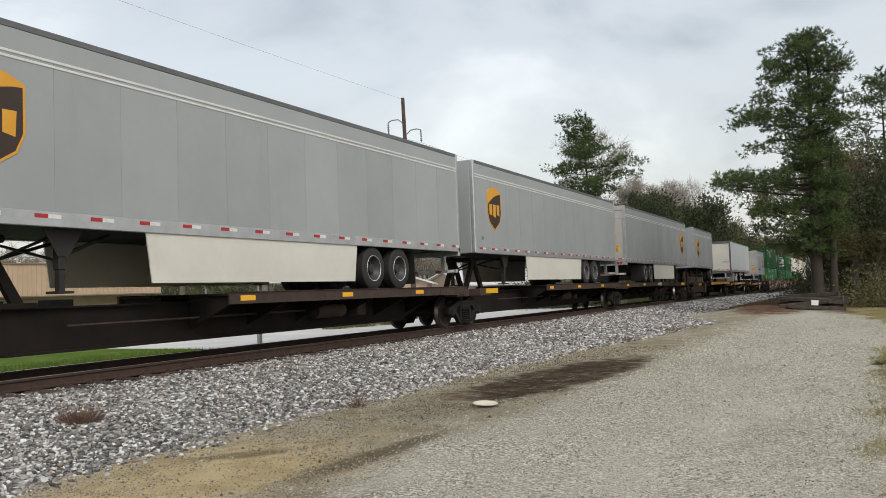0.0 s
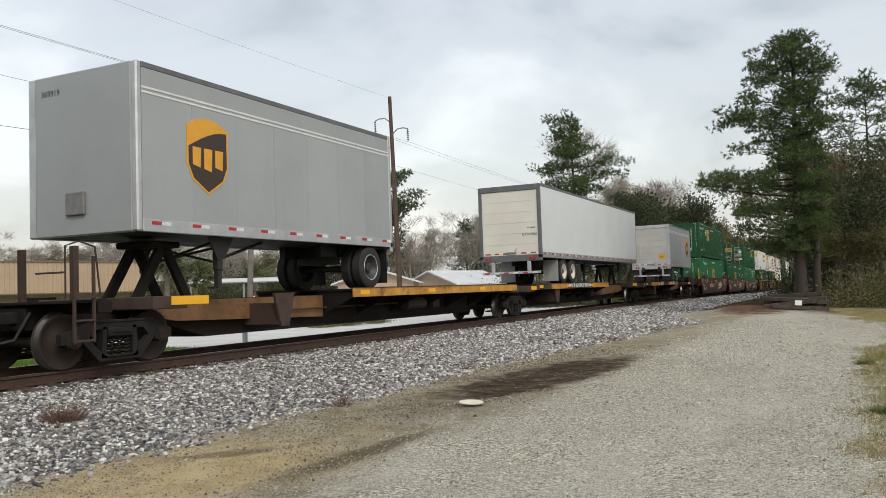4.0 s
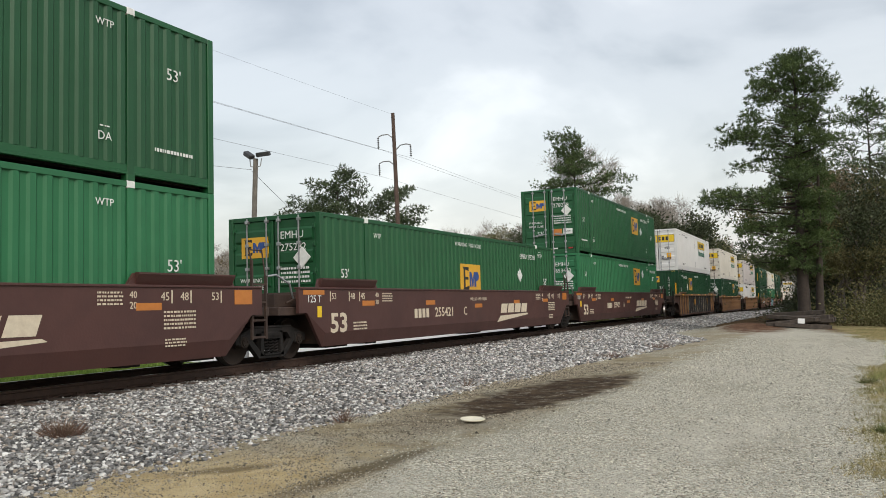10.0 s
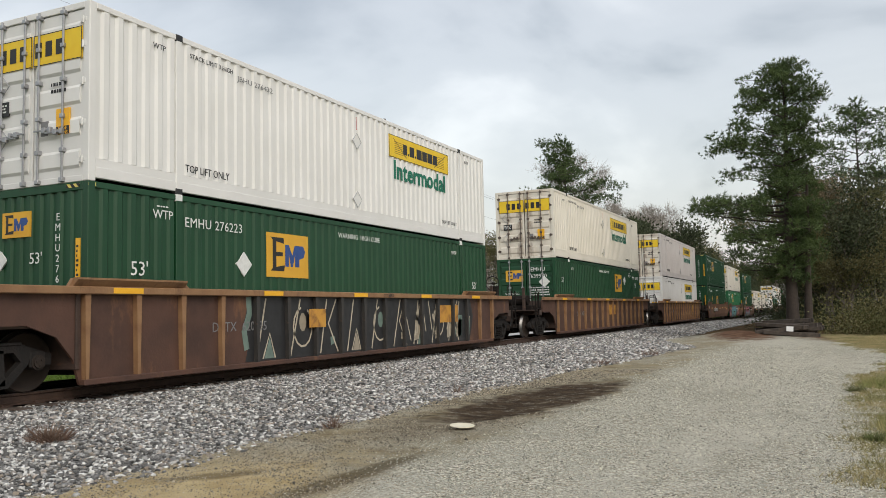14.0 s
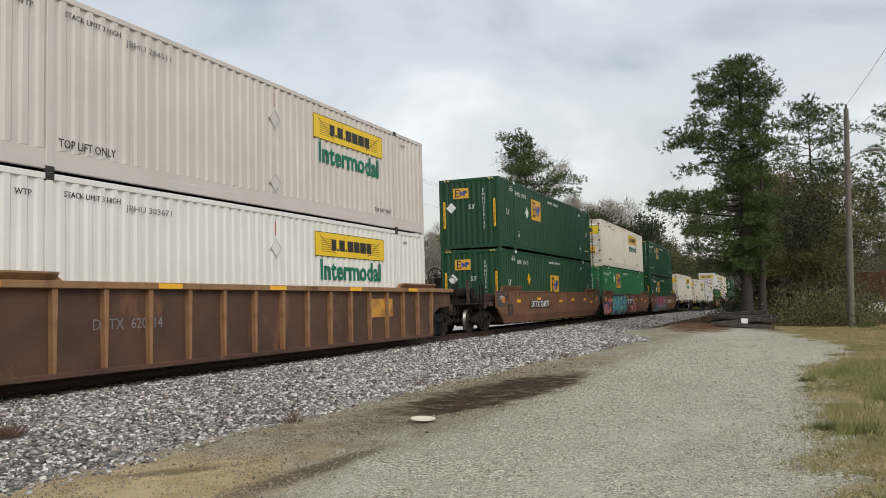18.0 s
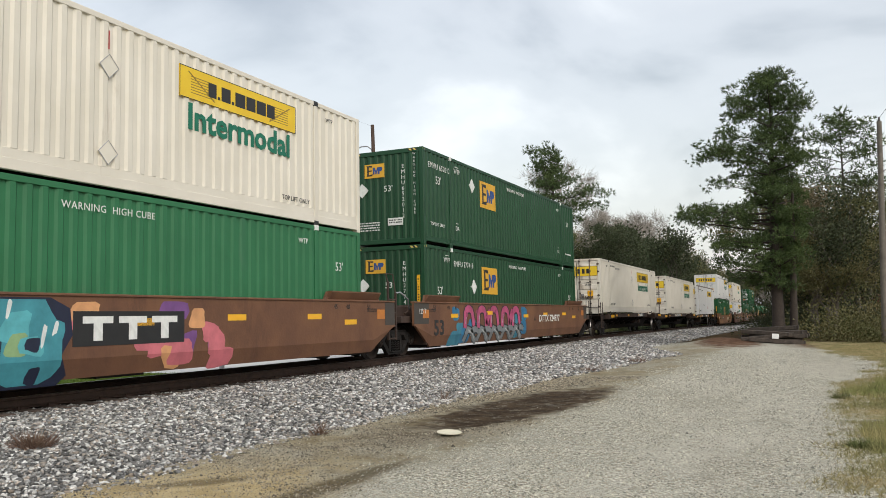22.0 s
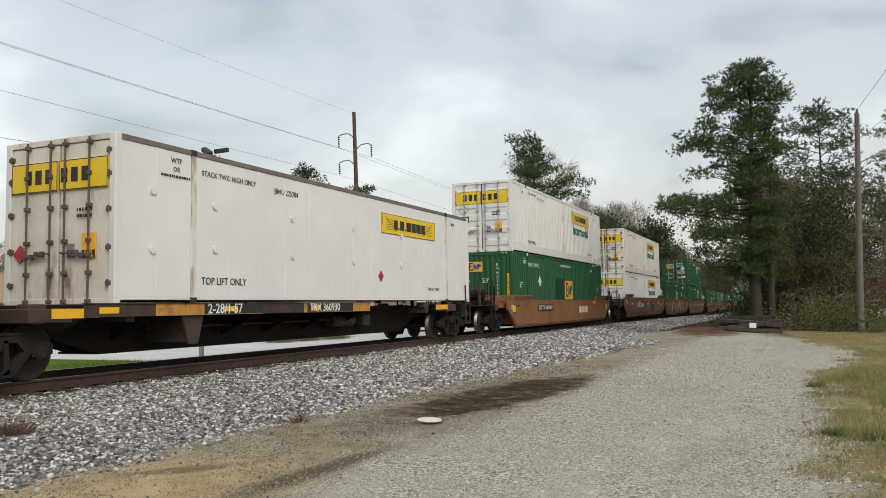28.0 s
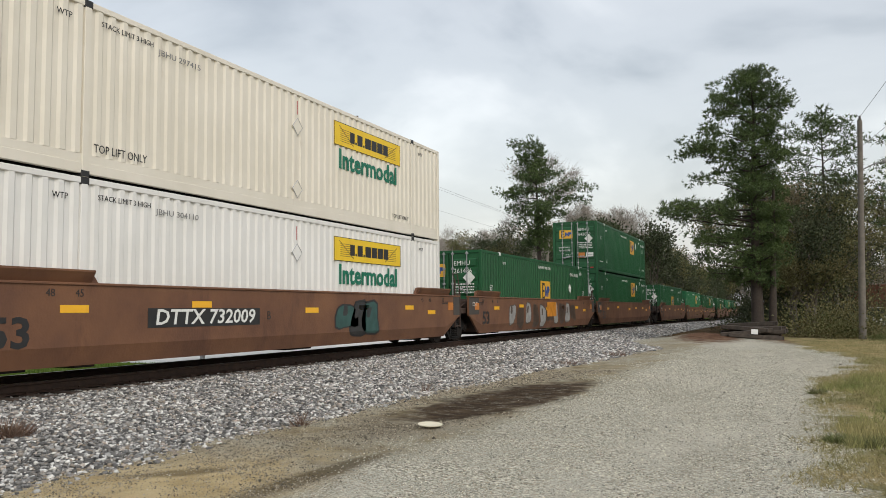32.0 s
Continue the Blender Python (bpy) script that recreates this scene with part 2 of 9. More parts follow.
GREEN = surf("container_green_paint", (0.0085, 0.084, 0.0265), (0.0075, 0.071, 0.0225), 0.8, 0.5, stain=(0.02, 0.07, 0.035), stain_at=0.62, stain_scale=0.9, streak=4, vary=0.12)
GREEN_DEEP = surf("deep_green_paint", (0.005, 0.054, 0.0185), (0.0045, 0.046, 0.0155), 0.8, 0.48, stain=(0.014, 0.05, 0.026), stain_at=0.62, stain_scale=0.9, streak=4, vary=0.1)
GREEN_DARK = surf("dark_green_patch", (0.006, 0.05, 0.024), (0.005, 0.044, 0.02), 0.8, 0.5)
GREEN_PALE = surf("faded_green_paint", (0.021, 0.155, 0.06), (0.018, 0.133, 0.051), 0.8, 0.55, stain=(0.04, 0.13, 0.07), stain_at=0.6, stain_scale=0.9, streak=4, vary=0.1)
WHITE = surf("container_white_paint", (0.75, 0.745, 0.72), (0.69, 0.685, 0.655), 0.7, 0.45, stain=(0.55, 0.50, 0.42), stain_at=0.66, stain_scale=1.3, streak=5, vary=0.05)
CREAM = surf("aged_white_paint", (0.75, 0.71, 0.62), (0.68, 0.64, 0.545), 0.7, 0.5, stain=(0.45, 0.36, 0.27), stain_at=0.65, stain_scale=1.3, streak=5, vary=0.05)
DULL = surf("dull_mauve_grey_paint", (0.60, 0.56, 0.53), (0.54, 0.50, 0.47), 0.7, 0.55, stain=(0.38, 0.33, 0.29), stain_at=0.64, stain_scale=1.3, streak=5)
GRIME = surf("road_grime_on_white", (0.74, 0.71, 0.63), (0.62, 0.55, 0.45), 1.2, 0.6, stain=(0.17, 0.11, 0.07), stain_at=0.545, stain_scale=1.7, streak=2.5)
STEEL = surf("galvanised_rod", (0.42, 0.43, 0.44), (0.34, 0.34, 0.35), 6, 0.42, 0.7)
YELLOW = surf("yellow_sign", (0.80, 0.56, 0.02), (0.76, 0.5, 0.02), 2, 0.5)
OCHRE = surf("ochre_logo_panel", (0.72, 0.40, 0.03), (0.66, 0.35, 0.03), 2, 0.5)
BLACK = surf("black_paint", (0.012, 0.012, 0.013), (0.02, 0.02, 0.02), 5, 0.5)
BLUE = surf("blue_paint", (0.025, 0.075, 0.27), (0.02, 0.06, 0.22), 5, 0.5)
DGREEN = surf("green_lettering", (0.0, 0.16, 0.09), (0.0, 0.14, 0.08), 5, 0.5)
LETTER = surf("white_lettering", (0.78, 0.79, 0.76), (0.66, 0.67, 0.64), 9, 0.6)
CREAMLET = surf("cream_lettering", (0.66, 0.58, 0.44), (0.56, 0.48, 0.36), 9, 0.6)
BROWN = surf("railcar_brown_paint", (0.078, 0.031, 0.025), (0.062, 0.025, 0.021), 1.1, 0.55, stain=(0.05, 0.028, 0.024), stain_at=0.6, stain_scale=1.2, streak=3, bump=0.15, bscale=25)
GOLDEN = surf("dull_golden_paint", (0.25, 0.115, 0.04), (0.19, 0.082, 0.031), 0.8, 0.6, stain=(0.105, 0.043, 0.022), stain_at=0.55, stain_scale=1.6, streak=3, bump=0.2, bscale=22)
RUSTY = surf("weathered_yellow_brown_paint", (0.185, 0.084, 0.039), (0.118, 0.053, 0.029), 0.7, 0.65, stain=(0.08, 0.034, 0.02), stain_at=0.55, stain_scale=1.6, streak=3, bump=0.25, bscale=22)
RIBTAN = surf("worn_tan_yellow_steel", (0.30, 0.17, 0.08), (0.22, 0.115, 0.055), 2.0, 0.65, stain=(0.12, 0.06, 0.032), stain_at=0.55, stain_scale=3, streak=3, bump=0.25, bscale=22)
RUSTY_DARK = surf("rust_brown_steel", (0.10, 0.047, 0.03), (0.06, 0.03, 0.021), 1.0, 0.7, stain=(0.24, 0.115, 0.05), stain_at=0.56, stain_scale=1.3, streak=2.5, bump=0.3, bscale=22)
SPINE = surf("grimy_black_steel", (0.012, 0.010, 0.009), (0.02, 0.015, 0.012), 2, 0.8, spec=0.2, stain=(0.05, 0.028, 0.018), stain_at=0.64, stain_scale=2.2, bump=0.25, bscale=25)
SPINE_BR = surf("rusted_brown_steel", (0.06, 0.036, 0.026), (0.036, 0.022, 0.017), 2, 0.75, stain=(0.12, 0.058, 0.03), stain_at=0.6, stain_scale=2.4, streak=0.4, bump=0.3, bscale=25)
SOOT = surf("sprayed_black", (0.022, 0.022, 0.023), (0.045, 0.04, 0.035), 2.5, 0.6, stain=(0.14, 0.09, 0.055), stain_at=0.64, stain_scale=4)
CHROME = surf("polished_rim_lip", (0.72, 0.73, 0.74), (0.55, 0.56, 0.57), 4, 0.2, 0.9)
RUSTWHITE = surf("rusty_white_post", (0.74, 0.72, 0.66), (0.6, 0.55, 0.47), 2.5, 0.6, stain=(0.17, 0.07, 0.03), stain_at=0.5, stain_scale=3.0, streak=5)
SPINE_Y = surf("worn_railcar_yellow", (0.60, 0.31, 0.045), (0.44, 0.20, 0.035), 2.2, 0.6, stain=(0.13, 0.065, 0.03), stain_at=0.52, stain_scale=2.5, bump=0.2, bscale=22)
REFLECT = surf("yellow_reflector", (0.85, 0.46, 0.02), (0.82, 0.42, 0.02), 6, 0.35)
ORANGE = surf("orange_reflector", (0.52, 0.19, 0.035), (0.46, 0.16, 0.03), 6, 0.4)
IRON = surf("cast_iron_truck", (0.013, 0.0125, 0.012), (0.024, 0.02, 0.018), 5, 0.75, spec=0.25, stain=(0.045, 0.03, 0.022), stain_at=0.62, stain_scale=4, bump=0.4, bscale=30)
WHEEL = surf("wheel_steel", (0.028, 0.022, 0.019), (0.045, 0.033, 0.026), 4, 0.75, spec=0.2)
TREAD = surf("polished_wheel_tread", (0.26, 0.25, 0.24), (0.18, 0.17, 0.16), 8, 0.4, 1.0)


# ---- ground ----
def ground_material():
    m = bpy.data.materials.new("gravel_yard_soil_and_grass")
    m.use_nodes = True
    nt = m.node_tree
    bs = nt.nodes["Principled BSDF"]
    N, Lk = nt.nodes, nt.links
    pos = N.new("ShaderNodeNewGeometry").outputs["Position"]
    sep = N.new("ShaderNodeSeparateXYZ")
    Lk.new(pos, sep.inputs[0])

    def math_node(op, a, b=None, c=None):
        n = N.new("ShaderNodeMath")
        n.operation = op
        for i, q in enumerate((a, b, c)):
            if q is None:
                continue
            if isinstance(q, (int, float)):
                n.inputs[i].default_value = q
            else:
                Lk.new(q, n.inputs[i])
        return n.outputs[0]

    def noise_at(scale, detail=5.0, rough=0.6, sx=1.0, sy=1.0):
        mp = N.new("ShaderNodeMapping")
        mp.inputs["Scale"].default_value = (sx, sy, 1)
        Lk.new(pos, mp.inputs["Vector"])
        n = N.new("ShaderNodeTexNoise")
        n.inputs["Scale"].default_value, n.inputs["Detail"].default_value, n.inputs["Roughness"].default_value = scale, detail, rough
        Lk.new(mp.outputs[0], n.inputs["Vector"])
        return n.outputs["Fac"]

    def step(v, lo, hi):
        n = N.new("ShaderNodeMapRange")
        n.interpolation_type = "SMOOTHSTEP"
        n.inputs["From Min"].default_value, n.inputs["From Max"].default_value = lo, hi
        Lk.new(v, n.inputs["Value"])
        return n.outputs[0]

    def blend(f, a, b):
        n = N.new("ShaderNodeMix")
        n.data_type = "RGBA"
        for key, q in (("A", a), ("B", b)):
            if isinstance(q, tuple):
                n.inputs[key].default_value = (*q, 1)
            else:
                Lk.new(q, n.inputs[key])
        Lk.new(f, n.inputs["Factor"])
        return n.outputs["Result"]
    wob = noise_at(0.7, 6)
    wob2 = noise_at(0.23, 5)
    # crushed stone: each chip its own tone
    def chips(scale):
        v = N.new("ShaderNodeTexVoronoi")
        v.inputs["Scale"].default_value = scale
        Lk.new(pos, v.inputs["Vector"])
        return v
    v1, v2 = chips(50.0), chips(95.0)
    cr = N.new("ShaderNodeValToRGB")
    e = cr.color_ramp.elements
    e[0].position, e[0].color = 0.0, (0.06, 0.055, 0.042, 1)
    e[1].position, e[1].color = 1.0, (0.90, 0.87, 0.77, 1)
    for p, c in ((0.25, (0.29, 0.27, 0.21)), (0.6, (0.53, 0.51, 0.41)), (0.85, (0.75, 0.725, 0.605))):
        q = e.new(p)
        q.color = (*c, 1)
    bw = N.new("ShaderNodeSeparateColor")
    Lk.new(v1.outputs["Color"], bw.inputs[0])
    Lk.new(bw.outputs[0], cr.inputs[0])
    cr2 = N.new("ShaderNodeValToRGB")
    cr2.color_ramp.elements[0].color = (0.15, 0.141, 0.109, 1)
    cr2.color_ramp.elements[1].color = (0.77, 0.745, 0.625, 1)
    bw2 = N.new("ShaderNodeSeparateColor")
    Lk.new(v2.outputs["Color"], bw2.inputs[0])
    Lk.new(bw2.outputs[1], cr2.inputs[0])
    gravel = blend(step(noise_at(1.6, 6), 0.35, 0.65), cr.outputs[0], cr2.outputs[0])
    # the mixed colour of the rock: tan, pinkish and grey chips
    gravel = blend(math_node("MULTIPLY", step(bw.outputs[2], 0.8, 0.9), 0.5), gravel, (0.40, 0.30, 0.20))
    # worn wheel tracks, finer and darker, and pale dusty stretches
    gravel = blend(math_node("MULTIPLY", step(noise_at(0.5, 6, 0.62, 1.0, 0.35), 0.52, 0.66), 0.38), gravel, (0.26, 0.235, 0.18))
    gravel = blend(math_node("MULTIPLY", step(noise_at(0.33, 5, 0.6, 1.0, 0.4), 0.5, 0.66), 0.5), gravel, (0.60, 0.57, 0.475))
    # bare clay by the toe of the ballast
    tone = step(noise_at(2.5, 7), 0.35, 0.65)
    clay = blend(tone, (0.255, 0.206, 0.124), (0.37, 0.312, 0.198))
    clay = blend(math_node("MULTIPLY", step(noise_at(0.9, 6), 0.35, 0.6), 0.6), clay, cr2.outputs[0])
    clay = blend(math_node("MULTIPLY", step(noise_at(26, 4), 0.5, 0.62), 0.5), clay, (0.24, 0.215, 0.165))
    clay = blend(math_node("MULTIPLY", step(noise_at(1.1, 7), 0.6, 0.68), 0.7), clay, (0.17, 0.135, 0.08))
    x, y = sep.outputs["X"], sep.outputs["Y"]
    wx = math_node("ADD", x, math_node("MULTIPLY", math_node("SUBTRACT", wob, 0.5), 2.6))
    edge = math_node("ADD", 7.85, math_node("MULTIPLY", y, 0.008))
    clay_f = step(math_node("SUBTRACT", wx, edge), 0.45, -0.35)
    clay_f = math_node("MULTIPLY", clay_f, step(y, 46, 30))
    col = blend(clay_f, gravel, clay)

    def spot(cx, cy, rx, ry, turn, soft=0.3, wobble=1.1, wn=None):
        c, s = math.cos(radians(turn)), math.sin(radians(turn))
        dx, dy = math_node("SUBTRACT", x, cx), math_node("SUBTRACT", y, cy)
        u = math_node("DIVIDE", math_node("ADD", math_node("MULTIPLY", dx, c), math_node("MULTIPLY", dy, s)), rx)
        v = math_node("DIVIDE", math_node("SUBTRACT", math_node("MULTIPLY", dy, c), math_node("MULTIPLY", dx, s)), ry)
        d = math_node("SQRT", math_node("ADD", math_node("MULTIPLY", u, u), math_node("MULTIPLY", v, v)))
        d = math_node("ADD", d, math_node("MULTIPLY", math_node("SUBTRACT", wn or wob, 0.5), wobble))
        return step(d, 1.0 + soft, 1.0 - soft)
    wobf = noise_at(1.9, 7, 0.65)
    # damp mud, ruts, a pale dusty patch, red earth by the pine
    mud = blend(step(noise_at(3.0, 6), 0.35, 0.7), (0.05, 0.035, 0.023), (0.105, 0.075, 0.048))
    mud = blend(math_node("MULTIPLY", step(noise_at(5.0, 7, 0.7), 0.5, 0.68), 0.32), mud, cr.outputs[0])
    wet = spot(7.05, 13.7, 0.9, 3.6, -5.0, 0.25, 1.3, wobf)
    col = blend(wet, col, mud)
    col = blend(math_node("MULTIPLY", spot(6.5, 5.7, 1.0, 1.5, -10.0, 0.5, 1.4, wobf), 0.85), col, blend(tone, (0.46, 0.345, 0.17), (0.60, 0.475, 0.265)))
    col = blend(math_node("MULTIPLY", spot(7.52, 6.75, 0.2, 1.25, -3.0, 0.45, 1.3, wobf), 0.8), col, (0.115, 0.09, 0.052))
    col = blend(math_node("MULTIPLY", spot(6.3, 6.3, 0.16, 0.5, -40.0, 0.45, 1.2, wobf), 0.7), col, (0.13, 0.10, 0.055))
    col = blend(math_node("MULTIPLY", spot(6.8, 9.8, 0.6, 0.8, -8.0, 0.5, 1.2, wobf), 0.4), col, (0.15, 0.12, 0.08))
    col = blend(math_node("MULTIPLY", spot(9.5, 18.8, 0.75, 0.6, 0, 0.5, 1.0, wobf), 0.75), col, (0.52, 0.49, 0.42))
    red = blend(tone, (0.12, 0.066, 0.044), (0.19, 0.115, 0.075))
    col = blend(spot(7.95, 39.0, 1.4, 3.2, 0, 0.35, 1.4, wobf), col, red)
    col = blend(spot(13.0, 41.0, 3.0, 4.5, 0, 0.35, 1.4, wobf), col, red)
    # grass to the right of the yard, lawn beyond the track, leaf litter under the woods
    grass = blend(step(noise_at(1.4, 7), 0.36, 0.64), (0.21, 0.19, 0.085), (0.37, 0.30, 0.16))
    lawn = blend(step(noise_at(0.8, 7), 0.36, 0.64), (0.09, 0.16, 0.025), (0.15, 0.21, 0.045))
    litter = blend(step(noise_at(1.8, 7), 0.36, 0.64), (0.075, 0.05, 0.028), (0.14, 0.095, 0.05))
    ge = math_node("ADD", 12.03, math_node("MULTIPLY", math_node("MAXIMUM", math_node("SUBTRACT", y, 17.0), 0.0), 0.165))
    ge = math_node("MINIMUM", ge, math_node("ADD", 13.4, math_node("MULTIPLY", math_node("SUBTRACT", y, 25.0), -0.165)))
    gx = math_node("ADD", x, math_node("MULTIPLY", math_node("SUBTRACT", wobf, 0.5), 2.0))
    col = blend(step(math_node("SUBTRACT", gx, ge), -0.35, 0.45), col, grass)
    far_f = step(math_node("ADD", y, math_node("MULTIPLY", math_node("SUBTRACT", wob2, 0.5), 8.0)), 42, 48)
    col = blend(far_f, col, litter)
    col = blend(step(x, -2.5, -3.6), col, lawn)
    deep = step(math_node("ADD", math_node("MULTIPLY", x, -1.0), math_node("MULTIPLY", wob2, 6.0)), 44, 54)
    col = blend(deep, col, litter)
    Lk.new(col, bs.inputs["Base Color"])
    rr = N.new("ShaderNodeMapRange")
    rr.inputs["To Min"].default_value, rr.inputs["To Max"].default_value = 0.95, 0.9
    Lk.new(wet, rr.inputs["Value"])
    Lk.new(rr.outputs[0], bs.inputs["Roughness"])
    bs.inputs["Specular IOR Level"].default_value = 0.04
    bp = N.new("ShaderNodeBump")
    bp.inputs["Strength"].default_value, bp.inputs["Distance"].default_value = 0.9, 0.03
    hgt = math_node("ADD", math_node("MULTIPLY", v1.outputs["Distance"], -1.0), math_node("MULTIPLY", noise_at(9, 6), 1.2))
    Lk.new(hgt, bp.inputs["Height"])
    Lk.new(bp.outputs[0], bs.inputs["Normal"])
    return m


def build_ground():
    def steps(a, b, d):
        return list(np.arange(a, b, d))
    xs = [-1600, -900, -500, -300, -200, -150, -110, -80] + steps(-60, 4, 4) + steps(4, 16, 0.3) + steps(16, 40, 2) + [44, 60, 90, 140, 220, 400, 800, 1600]
    ys = [-400, -200, -100, -50, -20, -8] + steps(-4, 26, 0.3) + steps(26, 60, 1.2) + steps(60, 240, 6) + [260, 320, 400, 520, 700, 1000, 1500, 2400]
    vs = []
    for y in ys:
        for x in xs:
            z = GROUND + drop_at(y)
            q = min(max((-x - 48.0) / 60.0, 0.0), 1.0)
            z += 5.0 * q * q * (3 - 2 * q)
            if 4 < x < 16 and -4 < y < 60:
                z += 0.035 * noise.noise(Vector((x * 0.45, y * 0.3, 3.0))) + 0.012 * noise.noise(Vector((x * 2.1, y * 2.1, 7.0)))
                z += 0.34 * math.exp(-((x - 7.3) / 1.5) ** 2 - ((y - 39.5) / 3.6) ** 2) + 0.15 * math.exp(-((x - 9.7) / 2.2) ** 2 - ((y - 41.0) / 3.5) ** 2)
                # the trodden wheel ruts and the hollow that holds the mud
                z -= 0.05 * math.exp(-((x - 7.0) / 0.8) ** 2 - ((y - 13.4) / 3.6) ** 2)
                z -= 0.04 * math.exp(-((x - 7.25) / 0.28) ** 2 - ((y - 7.9) / 1.8) ** 2)
            vs.append((x, y, z))
    w = len(xs)
    fs = [(j * w + i, j * w + i + 1, (j + 1) * w + i + 1, (j + 1) * w + i) for j in range(len(ys) - 1) for i in range(w - 1)]
    me = bpy.data.meshes.new("ground")
    me.from_pydata(vs, [], fs)
    me.polygons.foreach_set("use_smooth", [True] * len(me.polygons))
    me.materials.append(ground_material())
    return solid("ground", me, label="gravel yard, clay verge, lawn and woodland floor", category="ground", kind="structure")


ground = build_ground()


# ---- the track ----
def sweep(stations, profile, closed=True):
    """Carries a profile (across, up) along the line."""
    g = Geo()
    n = len(profile)
    vs = []
    for s in stations:
        x, y, z, th = on_line(s)
        c, q = math.cos(th), math.sin(th)
        for a, b in profile:
            vs.append((x + a * c, y + a * q, z + b))
    fs = []
    for i in range(len(stations) - 1):
        for j in range(n if closed else n - 1):
            fs.append((i * n + j, i * n + (j + 1) % n, (i + 1) * n + (j + 1) % n, (i + 1) * n + j))
    return g.add(vs, fs)


def stone_material():
    """Broken granite: most pieces mid grey, some near black, a few white, tan or pinkish."""
    m = surf("granite_ballast", (1.0, 1.0, 1.0), (0.7, 0.69, 0.67), 16, 0.85, coords="Position", bump=0.5, bscale=70)
    nt = m.node_tree
    bs = nt.nodes["Principled BSDF"]
    speck = bs.inputs["Base Color"].links[0].from_socket
    rnd = nt.nodes.new("ShaderNodeNewGeometry").outputs["Random Per Island"]
    ramp = nt.nodes.new("ShaderNodeValToRGB")
    e = ramp.color_ramp.elements
    e[0].position, e[0].color = 0.0, (0.06, 0.06, 0.06, 1)
    e[1].position, e[1].color = 1.0, (0.92, 0.91, 0.88, 1)
    for p, c in ((0.2, (0.14, 0.138, 0.134)), (0.42, (0.27, 0.266, 0.258)), (0.52, (0.33, 0.275, 0.215)), (0.57, (0.35, 0.347, 0.337)), (0.74, (0.50, 0.495, 0.475)), (0.8, (0.52, 0.44, 0.37)), (0.84, (0.68, 0.675, 0.65))):
        q = e.new(p)
        q.color = (*c, 1)
    nt.links.new(rnd, ramp.inputs[0])
    mul = nt.nodes.new("ShaderNodeMix")
    mul.data_type, mul.blend_type = "RGBA", "MULTIPLY"
    mul.inputs["Factor"].default_value = 1.0
    nt.links.new(ramp.outputs[0], mul.inputs["A"])
    nt.links.new(speck, mul.inputs["B"])
    nt.links.new(mul.outputs["Result"], bs.inputs["Base Color"])
    return m


STONE = stone_material()
RAILSTEEL = surf("rusted_rail", (0.062, 0.033, 0.021), (0.04, 0.023, 0.016), 6, 0.75, stain=(0.03, 0.02, 0.016), stain_at=0.55, stain_scale=5, bump=0.3, bscale=60, coords="Position")
RAILTOP = surf("polished_rail_head", (0.42, 0.40, 0.38), (0.3, 0.28, 0.26), 4, 0.3, 0.9, coords="Position")
TIE = surf("creosoted_tie", (0.045, 0.032, 0.025), (0.07, 0.05, 0.038), 5, 0.85, stain=(0.11, 0.085, 0.065), stain_at=0.6, stain_scale=4, bump=0.5, bscale=30, vary=0.3)


def bed_material():
    m = surf("ballast_bed", (0.19, 0.185, 0.18), (0.1, 0.095, 0.09), 20, 0.9, coords="Position")
    nt = m.node_tree
    bs = nt.nodes["Principled BSDF"]
    v = nt.nodes.new("ShaderNodeTexVoronoi")
    v.inputs["Scale"].default_value = 20.0
    geo = nt.nodes.new("ShaderNodeNewGeometry")
    nt.links.new(geo.outputs["Position"], v.inputs["Vector"])
    r = nt.nodes.new("ShaderNodeValToRGB")
    r.color_ramp.elements[0].color = (0.07, 0.068, 0.064, 1)
    r.color_ramp.elements[1].color = (0.36, 0.352, 0.335, 1)
    sc = nt.nodes.new("ShaderNodeSeparateColor")
    nt.links.new(v.outputs["Color"], sc.inputs[0])
    nt.links.new(sc.outputs[0], r.inputs[0])
    nt.links.new(r.outputs[0], bs.inputs["Base Color"])
    b = nt.nodes.new("ShaderNodeBump")
    b.inputs["Strength"].default_value, b.inputs["Distance"].default_value = 1.0, 0.06
    b.invert = True
    nt.links.new(v.outputs["Distance"], b.inputs["Height"])
    nt.links.new(b.outputs[0], bs.inputs["Normal"])
    return m


def toe_at(y):
    """How far out the ballast runs: it widens up the line as far as the red bank."""
    return 5.6 + 0.085 * max(0.0, min(y, 31.0) - 16.0) - 2.2 * min(max((y - 32.0) / 6.0, 0.0), 1.0)


def shoulder(a, y):
    """Height of the ballast at a metres from the track's middle."""
    toe = toe_at(y) + 0.28 * noise.noise(Vector((y * 0.28, 0, 5)))
    if a < 1.75:
        return -0.215
    if a > toe:
        return GROUND - 0.02 - min(0.3, 0.6 * (a - toe))
    k = (a - 1.75) / (toe - 1.75)
    return -0.215 + (GROUND - 0.02 + 0.215) * (0.75 * k + 0.25 * k * k) + 0.015 * noise.noise(Vector((a * 1.3, y * 1.3, 0)))


